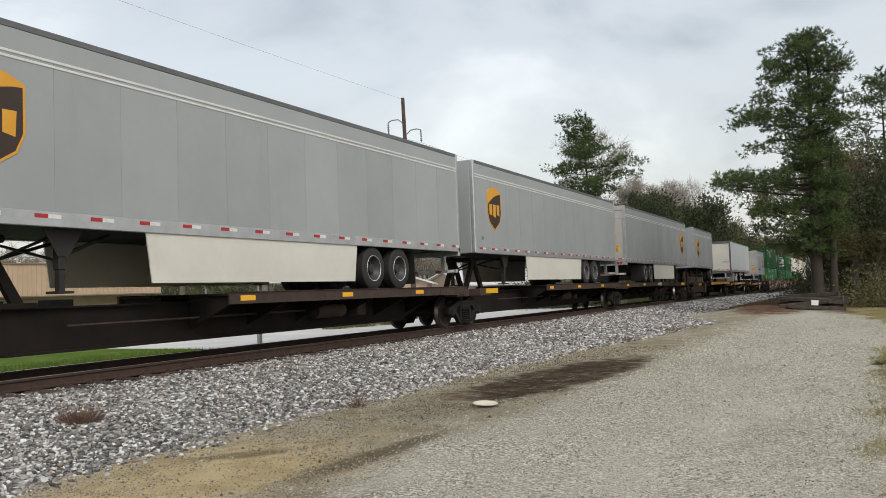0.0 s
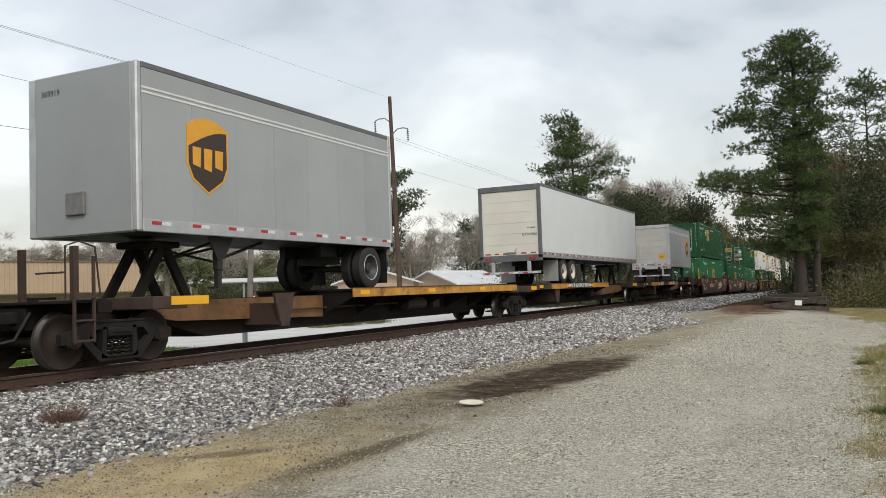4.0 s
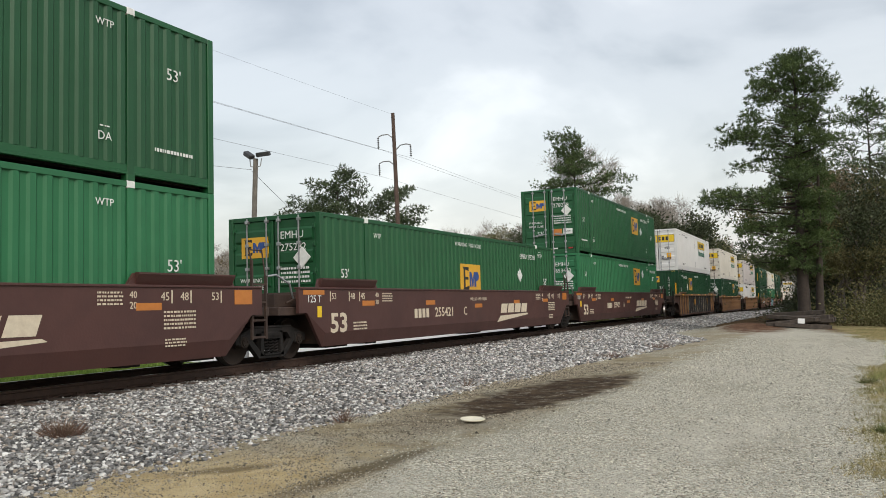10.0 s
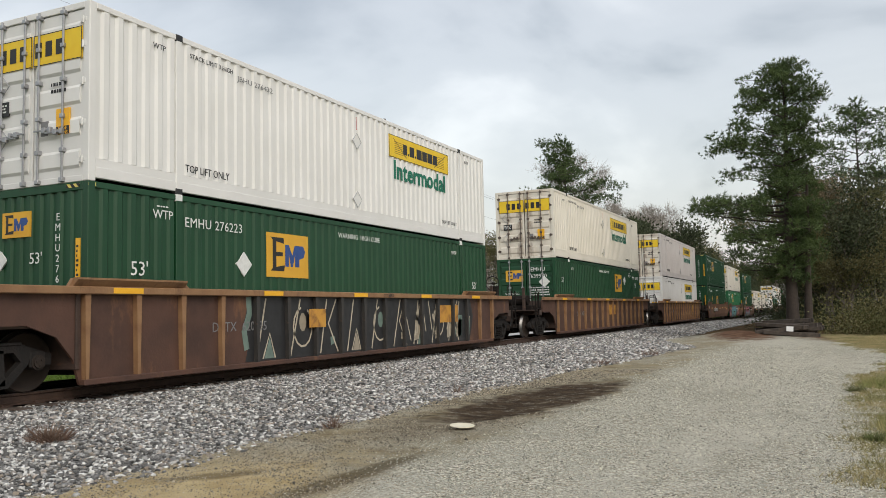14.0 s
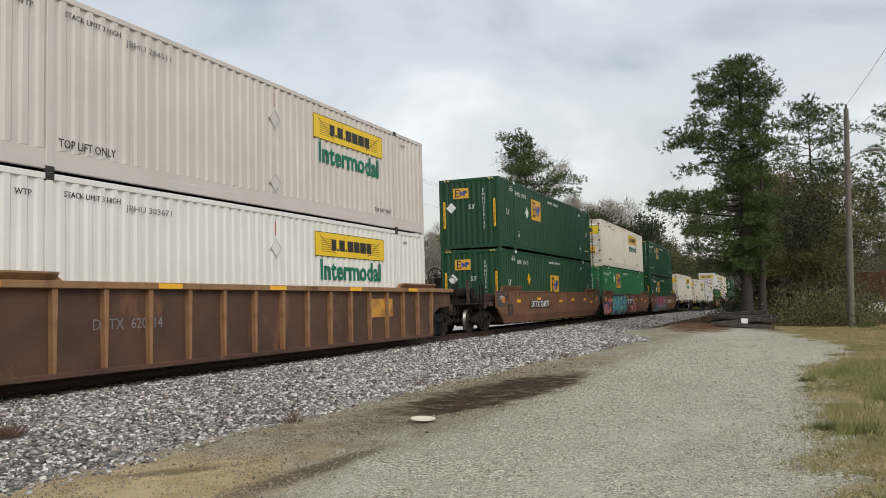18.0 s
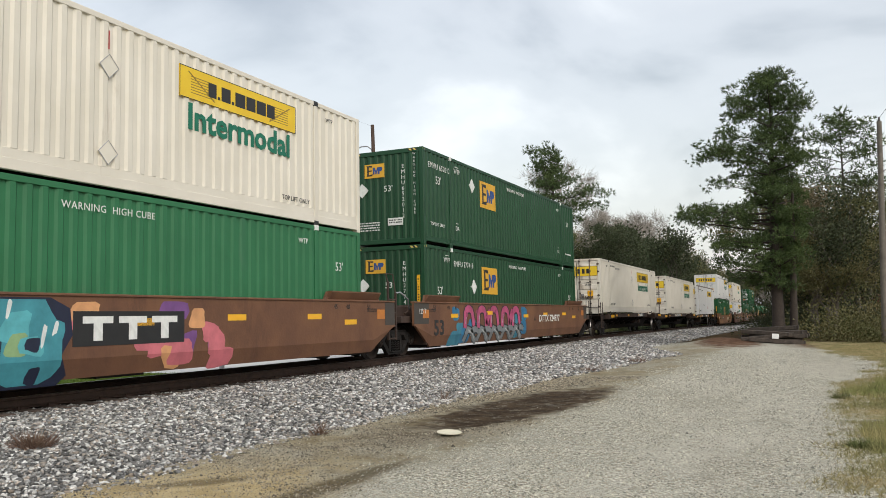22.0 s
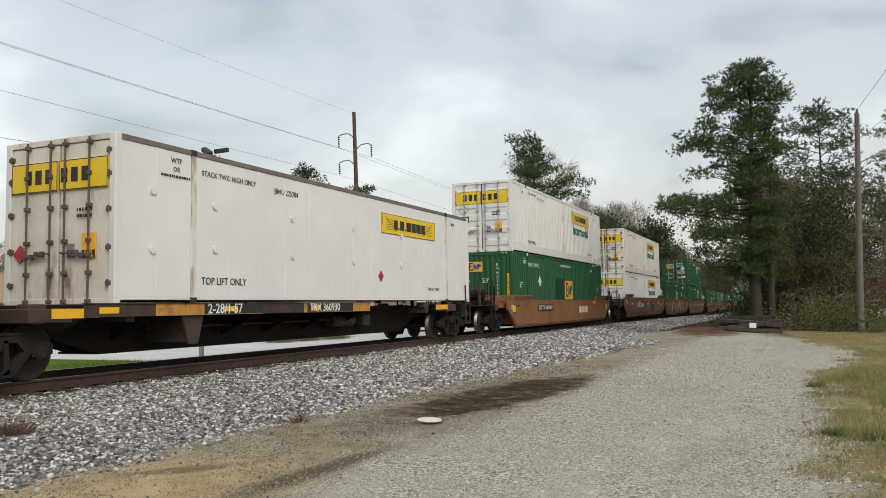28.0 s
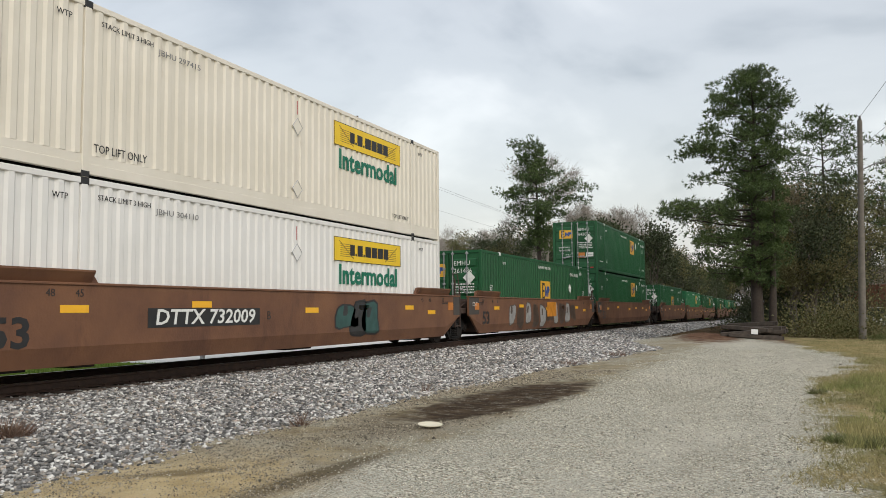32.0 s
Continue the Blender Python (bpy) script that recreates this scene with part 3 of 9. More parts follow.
def build_bed():
    acr = [-4.4, -1.8, 0, 1.75] + [1.75 + 0.3 * k for k in range(1, 19)] + [7.6]
    st = [-80, -40, -20, -10] + [k * 0.6 for k in range(-10, 110)] + [70 + 5 * k for k in range(30)] + [240 + 20 * k for k in range(26)]
    vs = []
    for s in st:
        x, y, z, th = on_line(s)
        for a in acr:
            h = shoulder(a, s) if a > 0 else (-0.215 if a > -2 else GROUND - 0.04)
            vs.append((x + a * math.cos(th), y + a * math.sin(th), z + h))
    w = len(acr)
    fs = [(j * w + i, j * w + i + 1, (j + 1) * w + i + 1, (j + 1) * w + i) for j in range(len(st) - 1) for i in range(w - 1)]
    me = bpy.data.meshes.new("ballast_bed")
    me.from_pydata(vs, [], fs)
    me.materials.append(bed_material())
    return solid("ballast_bed", me, label="grey crushed-stone ballast bed under the rails", category="ballast", kind="structure")


build_bed()
ICO_V = np.array([(0, 0, -1), (0.72, -0.53, -0.45), (-0.28, -0.85, -0.45), (-0.89, 0, -0.45), (-0.28, 0.85, -0.45), (0.72, 0.53, -0.45), (0.28, -0.85, 0.45), (-0.72, -0.53, 0.45), (-0.72, 0.53, 0.45), (0.28, 0.85, 0.45), (0.89, 0, 0.45), (0, 0, 1)])
ICO_F = np.array([(0, 1, 2), (1, 0, 5), (0, 2, 3), (0, 3, 4), (0, 4, 5), (1, 5, 10), (2, 1, 6), (3, 2, 7), (4, 3, 8), (5, 4, 9), (1, 10, 6), (2, 6, 7), (3, 7, 8), (4, 8, 9), (5, 9, 10), (6, 10, 11), (7, 6, 11), (8, 7, 11), (9, 8, 11), (10, 9, 11)])
OCT_V = np.array([(-1, -1, -0.7), (1, -1, -0.7), (1, 1, -0.7), (-1, 1, -0.7), (-0.8, -0.8, 0.7), (0.8, -0.8, 0.7), (0.8, 0.8, 0.7), (-0.8, 0.8, 0.7)]) * 0.75
OCT_F = np.array([(0, 2, 1), (0, 3, 2), (4, 5, 6), (4, 6, 7), (0, 1, 5), (0, 5, 4), (1, 2, 6), (1, 6, 5), (2, 3, 7), (2, 7, 6), (3, 0, 4), (3, 4, 7)])


def fast_mesh(name, verts, faces, material):
    """A mesh from arrays of corners and triangles."""
    me = bpy.data.meshes.new(name)
    nv, nf = len(verts), len(faces)
    me.vertices.add(nv)
    me.vertices.foreach_set("co", np.ascontiguousarray(verts, dtype=np.float32).ravel())
    me.loops.add(nf * 3)
    me.loops.foreach_set("vertex_index", np.ascontiguousarray(faces, dtype=np.int32).ravel())
    me.polygons.add(nf)
    me.polygons.foreach_set("loop_start", np.arange(0, nf * 3, 3, dtype=np.int32))
    me.update(calc_edges=True)
    me.materials.append(material)
    return me


def stones(name, pts, size, material, seed, rough=0.28, shape=None):
    """Broken stones at the places given, each its own shape and turn."""
    rng = np.random.default_rng(seed)
    n = len(pts)
    V, F = shape or (OCT_V, OCT_F)
    k = len(V)
    base = V[None] * (1 + rng.uniform(-rough, rough, (n, k, 3)))
    base *= rng.uniform(0.6, 1.15, (n, 1, 3)) * size[:, None, None]
    # most lie on their broad side, tipped this way and that
    base[:, :, 2] *= 0.72
    a, tip, turn = rng.uniform(0, 2 * np.pi, n), rng.normal(0, 0.5, n), rng.uniform(0, 2 * np.pi, n)
    q1 = np.stack([np.cos(tip / 2), np.sin(tip / 2) * np.cos(turn), np.sin(tip / 2) * np.sin(turn), np.zeros(n)], 1)
    c, d = np.cos(a / 2), np.sin(a / 2)
    q = np.stack([q1[:, 0] * c - q1[:, 3] * d, q1[:, 1] * c + q1[:, 2] * d, q1[:, 2] * c - q1[:, 1] * d, q1[:, 3] * c + q1[:, 0] * d], 1)
    w, x, y, z = q.T
    R = np.stack([1 - 2 * (y * y + z * z), 2 * (x * y - w * z), 2 * (x * z + w * y), 2 * (x * y + w * z), 1 - 2 * (x * x + z * z), 2 * (y * z - w * x), 2 * (x * z - w * y), 2 * (y * z + w * x), 1 - 2 * (x * x + y * y)], 1).reshape(n, 3, 3)
    vs = np.einsum("nij,nkj->nki", R, base) + np.asarray(pts)[:, None, :]
    fs = (F[None] + (np.arange(n) * k)[:, None, None]).reshape(-1, 3)
    return fast_mesh(name, vs.reshape(-1, 3), fs, material)


def scatter_ballast():
    rng = np.random.default_rng(3)
    pts, size = [], []
    for y0, y1, dens, s0 in ((3.0, 11.0, 780, 0.0235), (11.0, 20.0, 600, 0.026), (20.0, 36.0, 290, 0.036), (36.0, 62.0, 130, 0.045), (62.0, 110.0, 50, 0.065)):
        n = int((y1 - y0) * 6.3 * dens)
        a = rng.uniform(0.84, 7.1, n)
        s = rng.uniform(y0, y1, n)
        sz = s0 * rng.uniform(0.5, 1.0, n) * (1 + 0.7 * (rng.random(n) < 0.4))
        for ai, si, zi in zip(a, s, sz):
            x, y, z, th = on_line(si)
            over = ai - toe_at(si) + 0.2 - 0.28 * noise.noise(Vector((si * 0.28, 0, 5)))
            if over > 0 and rng.random() < over * 3.0:
                continue
            h = shoulder(ai, si) if over < 0.2 else GROUND
            pts.append((x + ai * math.cos(th), y + ai * math.sin(th), z + h + zi * 0.35))
            size.append(zi)
    me = stones("ballast_stones", np.array(pts), np.array(size), STONE, 5)
    return solid("ballast_stones", me, label="loose grey and white crushed granite ballast", category="ballast", kind="stuff")


scatter_ballast()


CHIP_V = np.array([(1.1, 0, -0.5), (-0.6, 1.0, -0.5), (-0.6, -1.0, -0.5), (0, 0, 0.9)], float)
CHIP_F = np.array([(0, 2, 1), (0, 1, 3), (1, 2, 3), (2, 0, 3)])


def scatter_gravel():
    """Chips lying loose on the yard, thickest close by."""
    rng = np.random.default_rng(8)
    n = 150000
    y = 3.2 + 32.0 * rng.random(n) ** 2.3
    x = rng.uniform(5.6, 12.9, n)
    edge = 7.8 + 0.008 * y + 0.4 * np.sin(y * 1.3) + rng.normal(0, 0.35, n)
    keep = ((x > edge) & (x < 12.05 + 0.16 * np.maximum(0, np.minimum(y - 17, 8)) - 0.165 * np.maximum(0, y - 25) + rng.normal(0, 0.2, n))) | (rng.random(n) < 0.02)
    mud = ((x - 7.05 - 0.09 * (y - 13.3)) / 0.88) ** 2 + ((y - 13.3) / 4.1) ** 2
    keep &= (mud > 1.1) | (rng.random(n) < 0.012)
    x, y = x[keep], y[keep]
    n = len(x)
    sz = np.minimum(0.0042 + 0.0005 * y, 0.014) * rng.uniform(0.6, 1.5, n)
    sz[rng.random(n) < 0.012] *= 1.9
    pts = [(a, b, GROUND + 0.035 * noise.noise(Vector((a * 0.45, b * 0.3, 3.0))) + 0.012 * noise.noise(Vector((a * 2.1, b * 2.1, 7.0))) + 0.25 * c) for a, b, c in zip(x, y, sz)]
    me = stones("loose_gravel", np.array(pts), sz, surf("gravel_chips", (0.53, 0.51, 0.42), (0.40, 0.38, 0.305), 20, 0.9, isle=0.75, coords="Position"), 9, shape=(CHIP_V, CHIP_F))
    return solid("loose_gravel", me, label="loose tan and grey gravel chips", category="gravel", kind="stuff")


scatter_gravel()
def scatter_crumbs():
    """Clods and grit on the bare clay by the ballast's toe."""
    rng = np.random.default_rng(18)
    n = 60000
    y = 3.2 + 17.0 * rng.random(n) ** 1.6
    x = rng.uniform(5.3, 8.0, n)
    keep = x < 7.7 - 0.022 * y + 0.4 * np.sin(y * 1.3) + rng.normal(0, 0.3, n)
    keep &= ((x - 7.05 - 0.09 * (y - 13.7)) / 0.9) ** 2 + ((y - 13.7) / 3.7) ** 2 > 1.0
    keep &= rng.random(n) < 0.35 + 0.65 * (np.sin(x * 3.1 + y) * np.cos(y * 1.7) > -0.1)
    x, y = x[keep], y[keep]
    n = len(x)
    sz = (0.0045 + 0.0006 * y) * rng.uniform(0.5, 1.5, n)
    sz[rng.random(n) < 0.02] *= 2.2
    pts = [(a, b, GROUND + 0.035 * noise.noise(Vector((a * 0.45, b * 0.3, 3.0))) + 0.012 * noise.noise(Vector((a * 2.1, b * 2.1, 7.0))) + 0.2 * c) for a, b, c in zip(x, y, sz)]
    me = stones("clay_grit", np.array(pts), sz, surf("clay_and_grit", (0.34, 0.30, 0.225), (0.22, 0.185, 0.13), 9, 0.95, isle=0.8, coords="Position"), 19, shape=(CHIP_V, CHIP_F))
    return solid("clay_grit", me, label="loose tan grit and clods on clay", category="gravel", kind="stuff")


scatter_crumbs()
track = thing("track", "single railway track with rusted rails on dark ties", "railway track", kind="structure")
RAIL_ST = [-80, -40, -20] + [k * 2.0 for k in range(-5, 120)] + [240 + 10 * k for k in range(52)]
for sx in (1, -1):
    c = sx * 0.7525
    part("rail", sweep(RAIL_ST, [(c - 0.07, -0.17), (c + 0.07, -0.17), (c + 0.07, -0.158), (c + 0.012, -0.135), (c + 0.012, -0.05), (c + 0.036, -0.036), (c + 0.036, -0.004), (c - 0.036, -0.004), (c - 0.036, -0.036), (c - 0.012, -0.05), (c - 0.012, -0.135), (c - 0.07, -0.158)]), track, RAILSTEEL)
    part("rail_head", sweep(RAIL_ST, [(c - 0.03, -0.004), (c + 0.03, -0.004), (c + 0.026, 0.0), (c - 0.026, 0.0)]), track, RAILTOP)


def build_ties():
    tie = Geo().box(-1.3, 1.3, -0.115, 0.115, -0.36, -0.175, 0.012).mesh("tie", TIE)
    plate = Geo().box(0.61, 0.9, -0.09, 0.09, -0.176, -0.162, 0.003).box(0.83, 0.86, -0.06, -0.03, -0.165, -0.135).box(0.66, 0.69, 0.03, 0.06, -0.165, -0.135).mesh("tie_plate", RAILSTEEL)
    rnd = random.Random(2)
    far = Geo()
    for i in range(1100):
        s = -20 + i * 0.53
        x, y, z, th = on_line(s)
        if 2 < s < 75:
            t = part("tie", tie, track, at=Matrix.Translation((x + rnd.uniform(-0.04, 0.04), y, z + rnd.uniform(-0.012, 0.004))) @ pose(0, 0, 0, 0, 0, math.degrees(th) + rnd.uniform(-0.8, 0.8)))
            if s < 32:
                part("tie_plate", plate, t)
        elif s < 300:
            far.box(-1.3, 1.3, -0.115, 0.115, -0.36, -0.175, 0, Matrix.Translation((x, y, z)) @ pose(0, 0, 0, 0, 0, math.degrees(th)))
    ob = part("far_ties", far, track, TIE)
    ob["kind"] = "stuff"


# ---- trees ----
BARK = surf("pine_bark", (0.032, 0.024, 0.019), (0.05, 0.038, 0.03), 6, 0.9, stain=(0.035, 0.025, 0.02), stain_at=0.52, stain_scale=8, streak=4, bump=0.9, bscale=16)
BARKG = surf("grey_bark", (0.16, 0.14, 0.115), (0.1, 0.085, 0.07), 6, 0.9, bump=0.7, bscale=16)
NEEDLE = surf("pine_needles", (0.095, 0.135, 0.046), (0.058, 0.09, 0.036), 0.9, 0.7, coords="Position", isle=0.45, spec=0.2)
NEEDLE_FAR = surf("far_pine_needles", (0.095, 0.12, 0.064), (0.066, 0.088, 0.05), 0.5, 0.8, coords="Position", isle=0.4, spec=0.1)
TWIG = surf("bare_twigs", (0.34, 0.305, 0.265), (0.27, 0.24, 0.205), 2, 0.9, coords="Position", isle=0.25)
OLIVE = surf("olive_leaves", (0.145, 0.155, 0.07), (0.18, 0.155, 0.078), 0.6, 0.8, coords="Position", isle=0.45, spec=0.1)
RUSSET = surf("russet_leaves", (0.21, 0.165, 0.10), (0.175, 0.155, 0.092), 0.6, 0.8, coords="Position", isle=0.45, spec=0.1)
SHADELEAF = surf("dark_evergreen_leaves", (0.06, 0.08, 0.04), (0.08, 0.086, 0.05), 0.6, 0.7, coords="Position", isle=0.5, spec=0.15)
PALM = surf("palm_fronds", (0.075, 0.10, 0.035), (0.12, 0.13, 0.05), 1.5, 0.6, coords="Position", isle=0.35)


def blades(name, pts, dirs, length, width, material, seed, per=1, spread=0.6, flat=False):
    """Thin pointed leaves or needles: per of them from each place, fanned about its direction."""
    rng = np.random.default_rng(seed)
    P = np.repeat(np.asarray(pts, float), per, 0)
    D = np.repeat(np.asarray(dirs, float), per, 0) + rng.normal(0, spread, (len(P), 3))
    D /= np.linalg.norm(D, axis=1)[:, None] + 1e-9
    ln = length * rng.uniform(0.6, 1.25, (len(P), 1))
    A = np.cross(D, rng.normal(size=D.shape))
    A /= np.linalg.norm(A, axis=1)[:, None] + 1e-9
    w = width * rng.uniform(0.7, 1.3, (len(P), 1))
    if flat:
        vs = np.stack([P - A * w * 0.2, P + D * ln * 0.5 - A * w, P + D * ln, P + D * ln * 0.5 + A * w], 1).reshape(-1, 3)
        b = np.arange(len(P))[:, None] * 4
        fs = np.concatenate([b + np.array([[0, 1, 2]]), b + np.array([[0, 2, 3]])], 0)
    else:
        vs = np.stack([P - A * w, P + A * w, P + D * ln], 1).reshape(-1, 3)
        fs = np.arange(len(P) * 3).reshape(-1, 3)
    return fast_mesh(name, vs, fs, material)


def limb(g, rng, p, d, length, r, bend, n=5):
    """A bent, tapering limb; gives its points."""
    pts = [Vector(p)]
    d = Vector(d).normalized()
    for i in range(n):
        d = (d + Vector((rng.gauss(0, bend), rng.gauss(0, bend), rng.gauss(0.02, bend)))).normalized()
        q = pts[-1] + d * (length / n)
        g.cyl(pts[-1], q, r * (1 - i / n) + 0.006, 6, r * (1 - (i + 1) / n) + 0.006, caps=False)
        pts.append(q)
    return pts


def pine(place, height, base, reach, seed, needle=NEEDLE, tufts=2600, side=(0, 0.0), lean=0.0, fill=0.32, level=0.1, label="tall loblolly pine with a dark green uneven crown", second=False, tuft_len=0.34, tuft_w=0.028, limbs=46, per=8, thick=0.3, clump=0.5):
    """reach: (height share, radius towards the track, radius away from it); side: the way the crown leans out and by how much."""
    rng = random.Random(seed)
    t = thing("pine_tree", label, "tree", "pines", at=Matrix.Translation(place))
    g = Geo()
    top = Vector((lean, 0, height))
    stem = [Vector((lean * k * k, 0.25 * math.sin(3 * k + seed), height * k)) for k in [i / 12 for i in range(13)]]
    for i in range(12):
        g.cyl(stem[i], stem[i + 1], thick * (1 - 0.075 * i) + (0.1 if i == 0 else 0), 10, thick * (1 - 0.075 * (i + 1)), caps=False)
    if second:
        s2 = [Vector((0.62 + 0.3 * k, -0.2, height * 0.62 * k)) for k in [i / 8 for i in range(9)]]
        for i in range(8):
            g.cyl(s2[i], s2[i + 1], 0.2 * (1 - 0.1 * i), 9, 0.2 * (1 - 0.1 * (i + 1)), caps=False)
    pts, dirs = [], []
    hs = [q[0] for q in reach]
    rs = [0.5 * (q[1] + q[-1]) for q in reach]
    ds = [0.5 * (q[1] - q[-1]) for q in reach]
    for i in range(limbs):
        k = base + (0.985 - base) * (i + rng.random() * 0.9) / limbs
        az = i * 2.4 + rng.uniform(-0.5, 0.5)
        out = Vector((math.cos(az), math.sin(az), 0))
        r = (float(np.interp(k, hs, rs)) - out.x * float(np.interp(k, hs, ds))) * rng.uniform(0.78, 1.05) * (1 + side[1] * out.dot(Vector((math.cos(side[0]), math.sin(side[0]), 0))))
        p = Vector((lean * k * k, 0.25 * math.sin(3 * k + seed), height * k))
        up = level + 0.7 * max(0, k - 0.75) / 0.25 + rng.uniform(-0.1, 0.14)
        lp = limb(g, rng, p, out + Vector((0, 0, up)), r, 0.055 * (1.2 - k) * thick / 0.3 + 0.012, 0.09)
        for q in range(3 + int(1.7 * r)):
            f = 1.0 if q == 0 else rng.uniform(fill, 1.0)
            j = min(4, int(f * 5))
            b = lp[j].lerp(lp[j + 1], f * 5 - j)
            off = 0.0 if q == 0 else 0.2 * r
            c = b + Vector((rng.gauss(0, off), rng.gauss(0, off), abs(rng.gauss(0.05, 0.12))))
            g.cyl(b, c, 0.016, 4, 0.006, caps=False)
            cr = clump * rng.uniform(0.7, 1.2)
            for _ in range(max(8, int(tufts / limbs / 6))):
                o = Vector((rng.gauss(0, 1), rng.gauss(0, 1), rng.gauss(0, 1))).normalized() * (rng.random() ** 0.4)
                o.z *= 0.62
                pts.append(tuple(c + o * cr))
                dirs.append(tuple(o.normalized() * 0.8 + out * 0.15 + Vector((0, 0, 0.25))))
    part("trunk", g, t, BARK, smooth=True)
    part("crown", blades("crown", pts, dirs, tuft_len, tuft_w, needle, seed, per=per, spread=0.55), t)
    return t


def branch_out(g, tips, rng, p, d, length, r, depth, droop=0.0):
    n = 3
    pts = [Vector(p)]
    d = Vector(d).normalized()
    for i in range(n):
        d = (d + Vector((rng.gauss(0, 0.13), rng.gauss(0, 0.13), rng.gauss(0.05 - droop, 0.1)))).normalized()
        q = pts[-1] + d * (length / n)
        g.cyl(pts[-1], q, r * (1 - 0.28 * i), 5 if r > 0.06 else 3, r * (1 - 0.28 * (i + 1)), caps=False)
        pts.append(q)
    if depth == 0:
        tips.append((pts[-1], d))
        return
    for i in range(rng.choice((3, 4))):
        k = rng.choice((1, 2, 3, 3))
        az = rng.uniform(0, 2 * math.pi)
        nd = (d + Vector((math.cos(az), math.sin(az), rng.uniform(-0.2, 0.5))) * rng.uniform(0.5, 0.9)).normalized()
        branch_out(g, tips, rng, pts[k], nd, length * rng.uniform(0.5, 0.72), r * 0.48, depth - 1, droop)


def leafy_tree_mesh(seed, height, leaf, n, leaf_size, depth=3, bushy=0.6, bark=BARKG, slim=0.33):
    rng = random.Random(seed)
    g, tips = Geo(), []
    branch_out(g, tips, rng, (0, 0, 0), (rng.uniform(-0.08, 0.08), rng.uniform(-0.08, 0.08), 1), height * 0.45, height * 0.014 + 0.03, depth)
    zt = max(p.z for p, d in tips)
    k = height / zt
    g.v = [(x * k, y * k, z * k) for x, y, z in g.v]
    trunk = g.mesh("trunk", bark)
    crown = None
    if n:
        pts, dirs = [], []
        for i in range(n):
            p, d = tips[rng.randrange(len(tips))]
            o = Vector((rng.gauss(0, bushy), rng.gauss(0, bushy), rng.gauss(0, bushy * 0.8)))
            pts.append(tuple(p * k + o))
            dirs.append(tuple(d + o.normalized() * 0.6))
        crown = blades("crown", pts, dirs, leaf_size, leaf_size * slim, leaf, seed, per=3, spread=0.8)
    return trunk, crown


TREE_KINDS = {}


def tree_kind(kind, k, far):
    key = (kind, k, far)
    if key in TREE_KINDS:
        return TREE_KINDS[key]
    seed = 100 + 17 * k + len(kind)
    some, size = (0.4, 1.4) if far else (1.0, 1.0)
    if kind == "bare":
        got = leafy_tree_mesh(seed, 13.0, TWIG, 1500, 0.85, 3, 0.3, TWIG, slim=0.014 if not far else 0.024)
    elif kind == "olive":
        got = leafy_tree_mesh(seed, 11.0, OLIVE, int(4400 * some), 0.15 * size, 3, 0.5)
    elif kind == "russet":
        got = leafy_tree_mesh(seed, 10.0, RUSSET, int(2800 * some), 0.13 * size, 3, 0.5)
    else:
        got = leafy_tree_mesh(seed, 9.0, SHADELEAF, int(5000 * some), 0.15 * size, 3, 0.6)
    TREE_KINDS[key] = got
    return got


WORDS = {"bare": ("bare winter tree with fine grey-brown twigs", "tree"), "olive": ("olive-green leafy tree at the wood's edge", "tree"), "russet": ("thin russet-leaved winter tree", "tree"), "dark": ("dark evergreen broad-leaved tree", "tree")}


def plant(kind, k, x, y, height, turn, wide=1.0):
    trunk, crown = tree_kind(kind, k, math.hypot(x - 11.7, y) > 92)
    full = {"bare": 13.0, "olive": 11.0, "russet": 10.0, "dark": 9.0}[kind]
    f = height / full
    t = thing(kind_name(kind), WORDS[kind][0], "tree", "woodland trees", at=Matrix.Translation((x, y, GROUND + drop_at(y) - 0.1)) @ pose(0, 0, 0, 0, 0, turn) @ Matrix.Diagonal((f * wide, f * wide, f, 1)))
    part("trunk", trunk, t)
    if crown:
        part("crown", crown, t)
    return t


def kind_name(kind):
    return {"bare": "bare_tree", "olive": "leafy_tree", "russet": "russet_tree", "dark": "evergreen_tree"}[kind]


def bush_mesh(seed, leaf, n, size, r, h):
    rng = np.random.default_rng(seed)
    p = rng.normal(size=(n, 3)) * np.array([r * 0.5, r * 0.5, h * 0.33])
    p[:, 2] = np.abs(p[:, 2]) + 0.05
    lump = np.sin(p[:, 0] * 2.1 + seed) * np.cos(p[:, 1] * 1.7)
    p[:, 2] *= 0.8 + 0.3 * lump
    d = p.copy()
    d[:, 2] += 0.4
    return blades("foliage", p, d, size, size * 0.35, leaf, seed, per=2, spread=0.9)


SLIM_PINES = []


def slim_pine(k, x, y, height, turn, label):
    """Far pines share three shapes."""
    if not SLIM_PINES:
        for i, b in enumerate((0.12, 0.25, 0.4)):
            t = pine((x, y, GROUND + drop_at(y)), 13.0, b, [(b, 2.0), (0.5, 2.8), (0.8, 2.2), (1.0, 0.6)], 61 + 2 * i, NEEDLE_FAR, 1900, label=label, limbs=32, tuft_len=0.38, tuft_w=0.06, per=4, thick=0.2, clump=0.75)
            SLIM_PINES.append([(c.name.split(".")[0], c.data) for c in t.children])
            t.location.y += 70 + 14 * i
            t.location.x -= 10
    f = height / 13.0
    t = thing("pine_tree", label, "tree", "pines", at=Matrix.Translation((x, y, GROUND + drop_at(y))) @ pose(0, 0, 0, 0, 0, turn) @ Matrix.Diagonal((f, f, f, 1)))
    for name, me in SLIM_PINES[k]:
        part(name, me, t)


